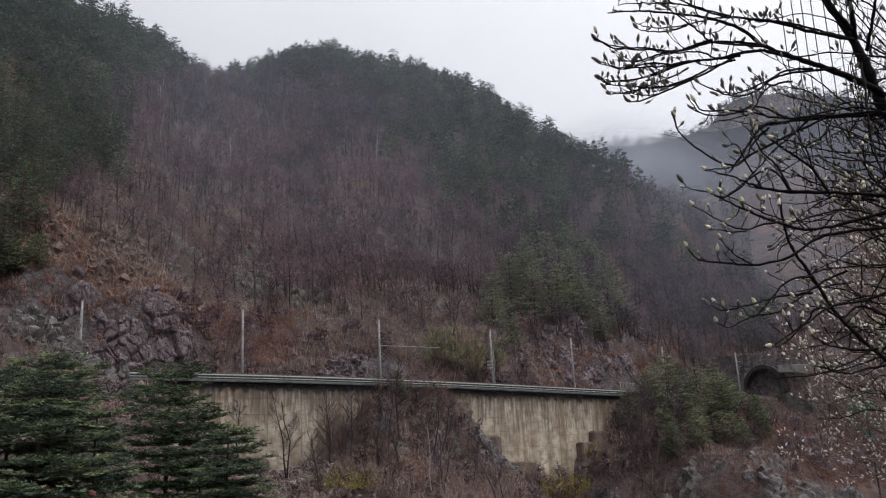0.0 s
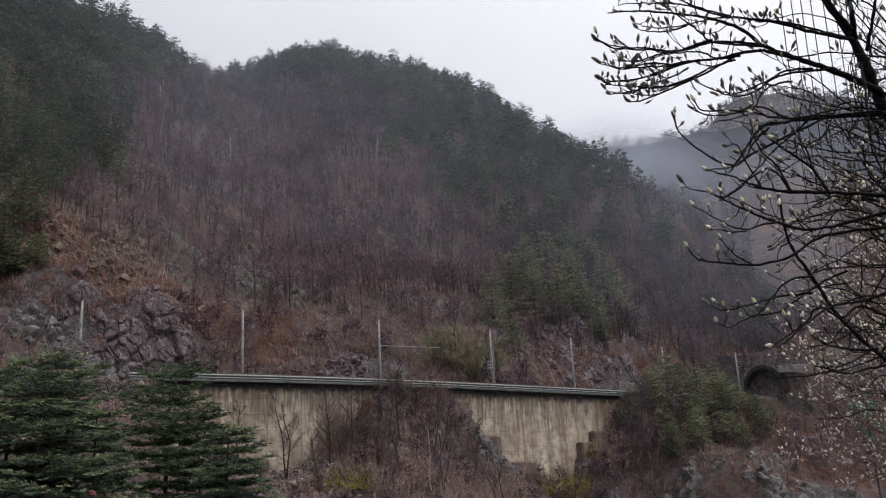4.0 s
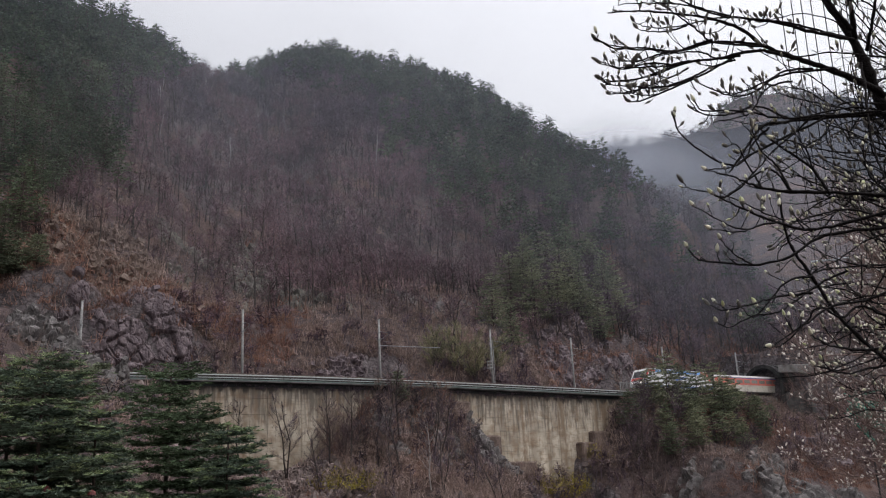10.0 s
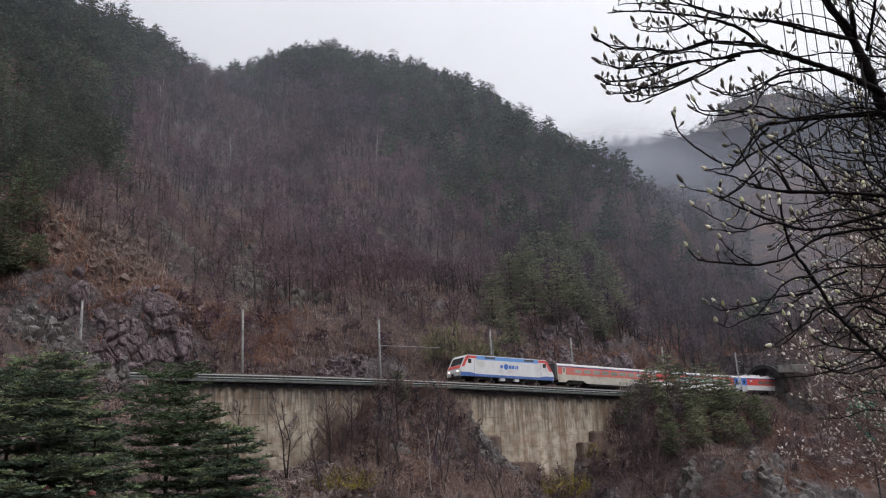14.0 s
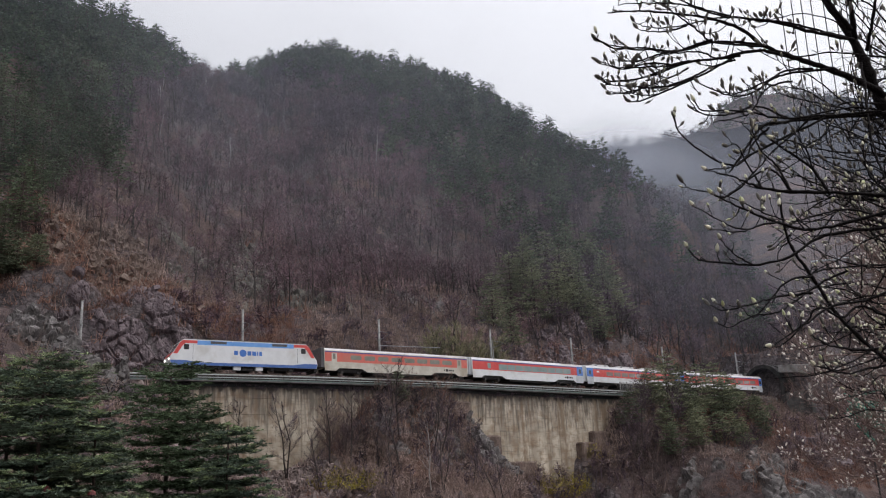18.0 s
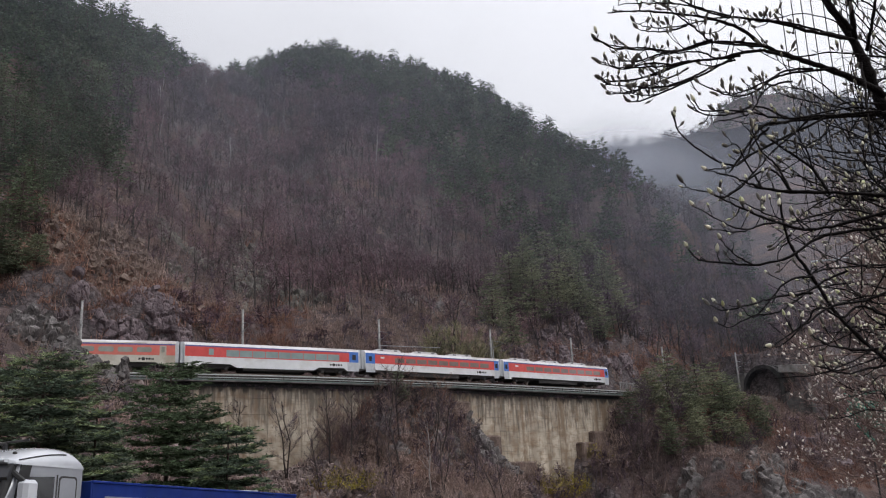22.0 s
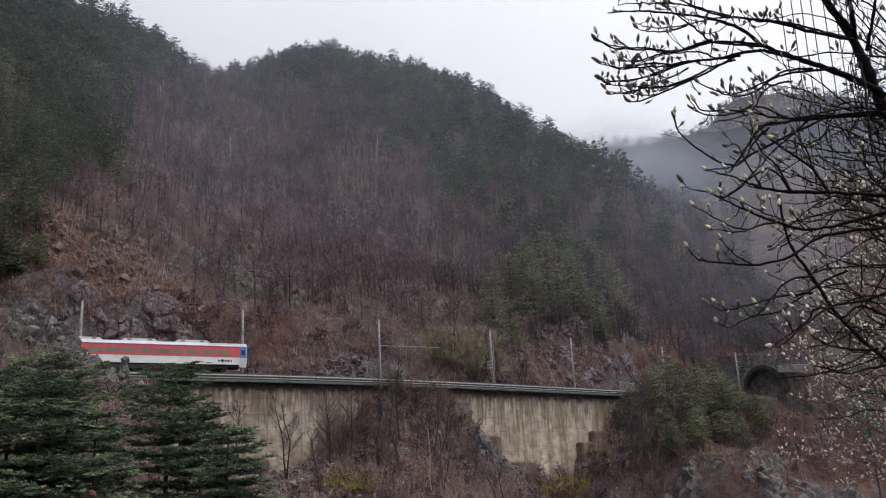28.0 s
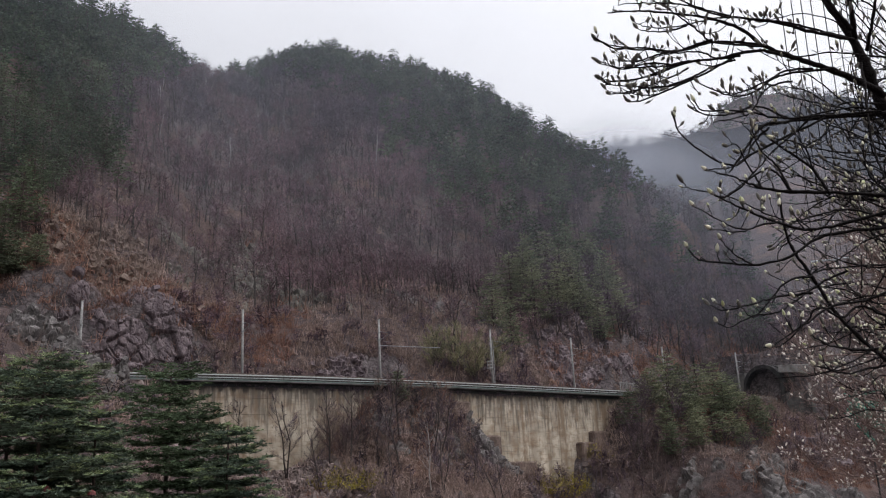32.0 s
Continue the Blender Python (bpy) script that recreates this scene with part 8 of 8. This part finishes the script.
# ---- utility pole with wires that run over the viewer ----
def build_utility_pole():
    x, y = 17.55, 35.95
    g = ground_z(x, y)
    pole = thing("utility_pole", "dark grey utility pole with a crossarm and insulators", "utility pole", Matrix.Translation((x, y, g)))
    dark = surface("dark_pole", (0.06, 0.06, 0.06), (0.13, 0.13, 0.125), 4, 0.85, bump=0.2)
    H = 11.0 - g
    part("shaft", rod(bmesh.new(), (0, 0, -0.3), (0, 0, H), 0.22, 0.15, 14), dark, pole, smooth_faces=True)
    part("collar", disc(bmesh.new(), (0, 0, H - 0.85), (0, 0, 1), 0.24, 0.16, 14), dark, pole)
    d = Vector((-0.916, 0.40, 0)).normalized()
    arm = bmesh.new()
    for z in (H - 0.62,):
        rod(arm, d * 0.3 * -1 + Vector((0, 0, z)), d * 2.35 + Vector((0, 0, z + 0.1)), 0.045, 0.045, 6)
    part("crossarm", arm, PALE_GREY, pole, "pale galvanised crossarm")
    tips = []
    for k in (0.45, 0.95, 1.35, 1.75, 2.2):
        p = d * k + Vector((0, 0, H - 0.58))
        bm = bmesh.new()
        for q in range(4):
            disc(bm, p + Vector((0, 0, -0.10 - 0.09 * q)), (0, 0, 1), 0.06 + 0.012 * q, 0.05, 10)
        part("insulator", bm, BLACK, pole, "dark hanging insulator")
        tips.append(Vector((x, y, g)) + p + Vector((0, 0, -0.42)))
    wires = thing("overhead_wires", "dark power wires running from the pole overhead", "wire")
    for i, a in enumerate(tips + [Vector((x, y, g + H - 0.3)), Vector((x + 0.5, y, g + H - 0.2))]):
        # each wire rises over the viewer in its own upright plane
        over = Vector((a.x * 0.352 + 0.16, a.y * 0.352, 10.9))
        b = a + (over - a) * 2.05
        n = 28
        pts = [tuple(a.lerp(b, k / n) - Vector((0, 0, 0.25 * 4 * (k / n) * (1 - k / n)))) for k in range(n + 1)]
        h = Heap()
        tube(h, pts, [0.011] * (n + 1), 5, 0)
        part("wire", h.mesh("wire", [BLACK]), None, wires)
    # the pole that takes the wires behind the viewer
    bx, by = -5.6, -12.9
    far = thing("utility_pole", "dark grey utility pole beside the road", "utility pole", Matrix.Translation((bx, by, ground_z(bx, by))))
    part("shaft", rod(bmesh.new(), (0, 0, -0.3), (0, 0, 13.0 - ground_z(bx, by)), 0.2, 0.14, 12), dark, far, smooth_faces=True)
    part("crossarm", boxed(-2.0, 2.4, -0.05, 0.05, 12.0 - ground_z(bx, by), 12.1 - ground_z(bx, by)), PALE_GREY, far)


build_utility_pole()


def build_net():
    """A torn green net caught in the bushes."""
    green = surface("faded_green_net", (0.05, 0.26, 0.18), (0.09, 0.38, 0.27), 20, 0.8, bump=0.1)
    rng = np.random.RandomState(4)
    h = Heap()
    for i in range(26):
        a = np.array([8.6, 19.6, 3.15]) + rng.normal(0, 0.12, 3)
        b = a + [rng.uniform(0.2, 0.9), rng.uniform(-0.1, 0.3), rng.uniform(-0.75, 0.1)]
        m = (a + b) / 2 + rng.normal(0, 0.12, 3)
        tube(h, [a, m, b], [0.016, 0.024, 0.012], 4, 0)
    ob = new("torn_net", h.mesh("torn_net", [green]))
    tagged(ob, "torn green net hanging in the bushes", "net")
    bm = rod(bmesh.new(), (8.9, 19.75, ground_z(8.9, 19.75) - 0.1), (8.9, 19.75, 3.2), 0.02)
    solid("net_stake", bm, DARK_METAL, "thin dark stake that holds the torn net", "stake")


build_net()


# ---- what moves ----
def train_run(t):
    """How far the train's nose has come along the track."""
    q = t - 20
    return 83.5487 + 10.0523 * q + 0.0139 * q * q - 0.0009 * q ** 3


def motions():
    times = list(range(0, 33, 2))
    for car, back in train:
        long = 18.0 if back == 0 else 22.14
        walk(car, [(t, vehicle_pose(train_run(t) - back, long)) for t in times])
    rows = []
    for t in [0, 4, 8, 11, 13, 15, 16, 17, 18, 18.5, 19, 19.5, 20, 20.5, 21, 21.5, 22, 22.5, 23, 24, 26, 29, 32]:
        p, a = road_at(14.56 * (t - 21.7))
        rows.append((t, Matrix.Translation(p) @ Matrix.Rotation(a, 4, "Z") @ Matrix.Rotation(-0.038, 4, "Y")))
    walk(lorry, rows)


motions()
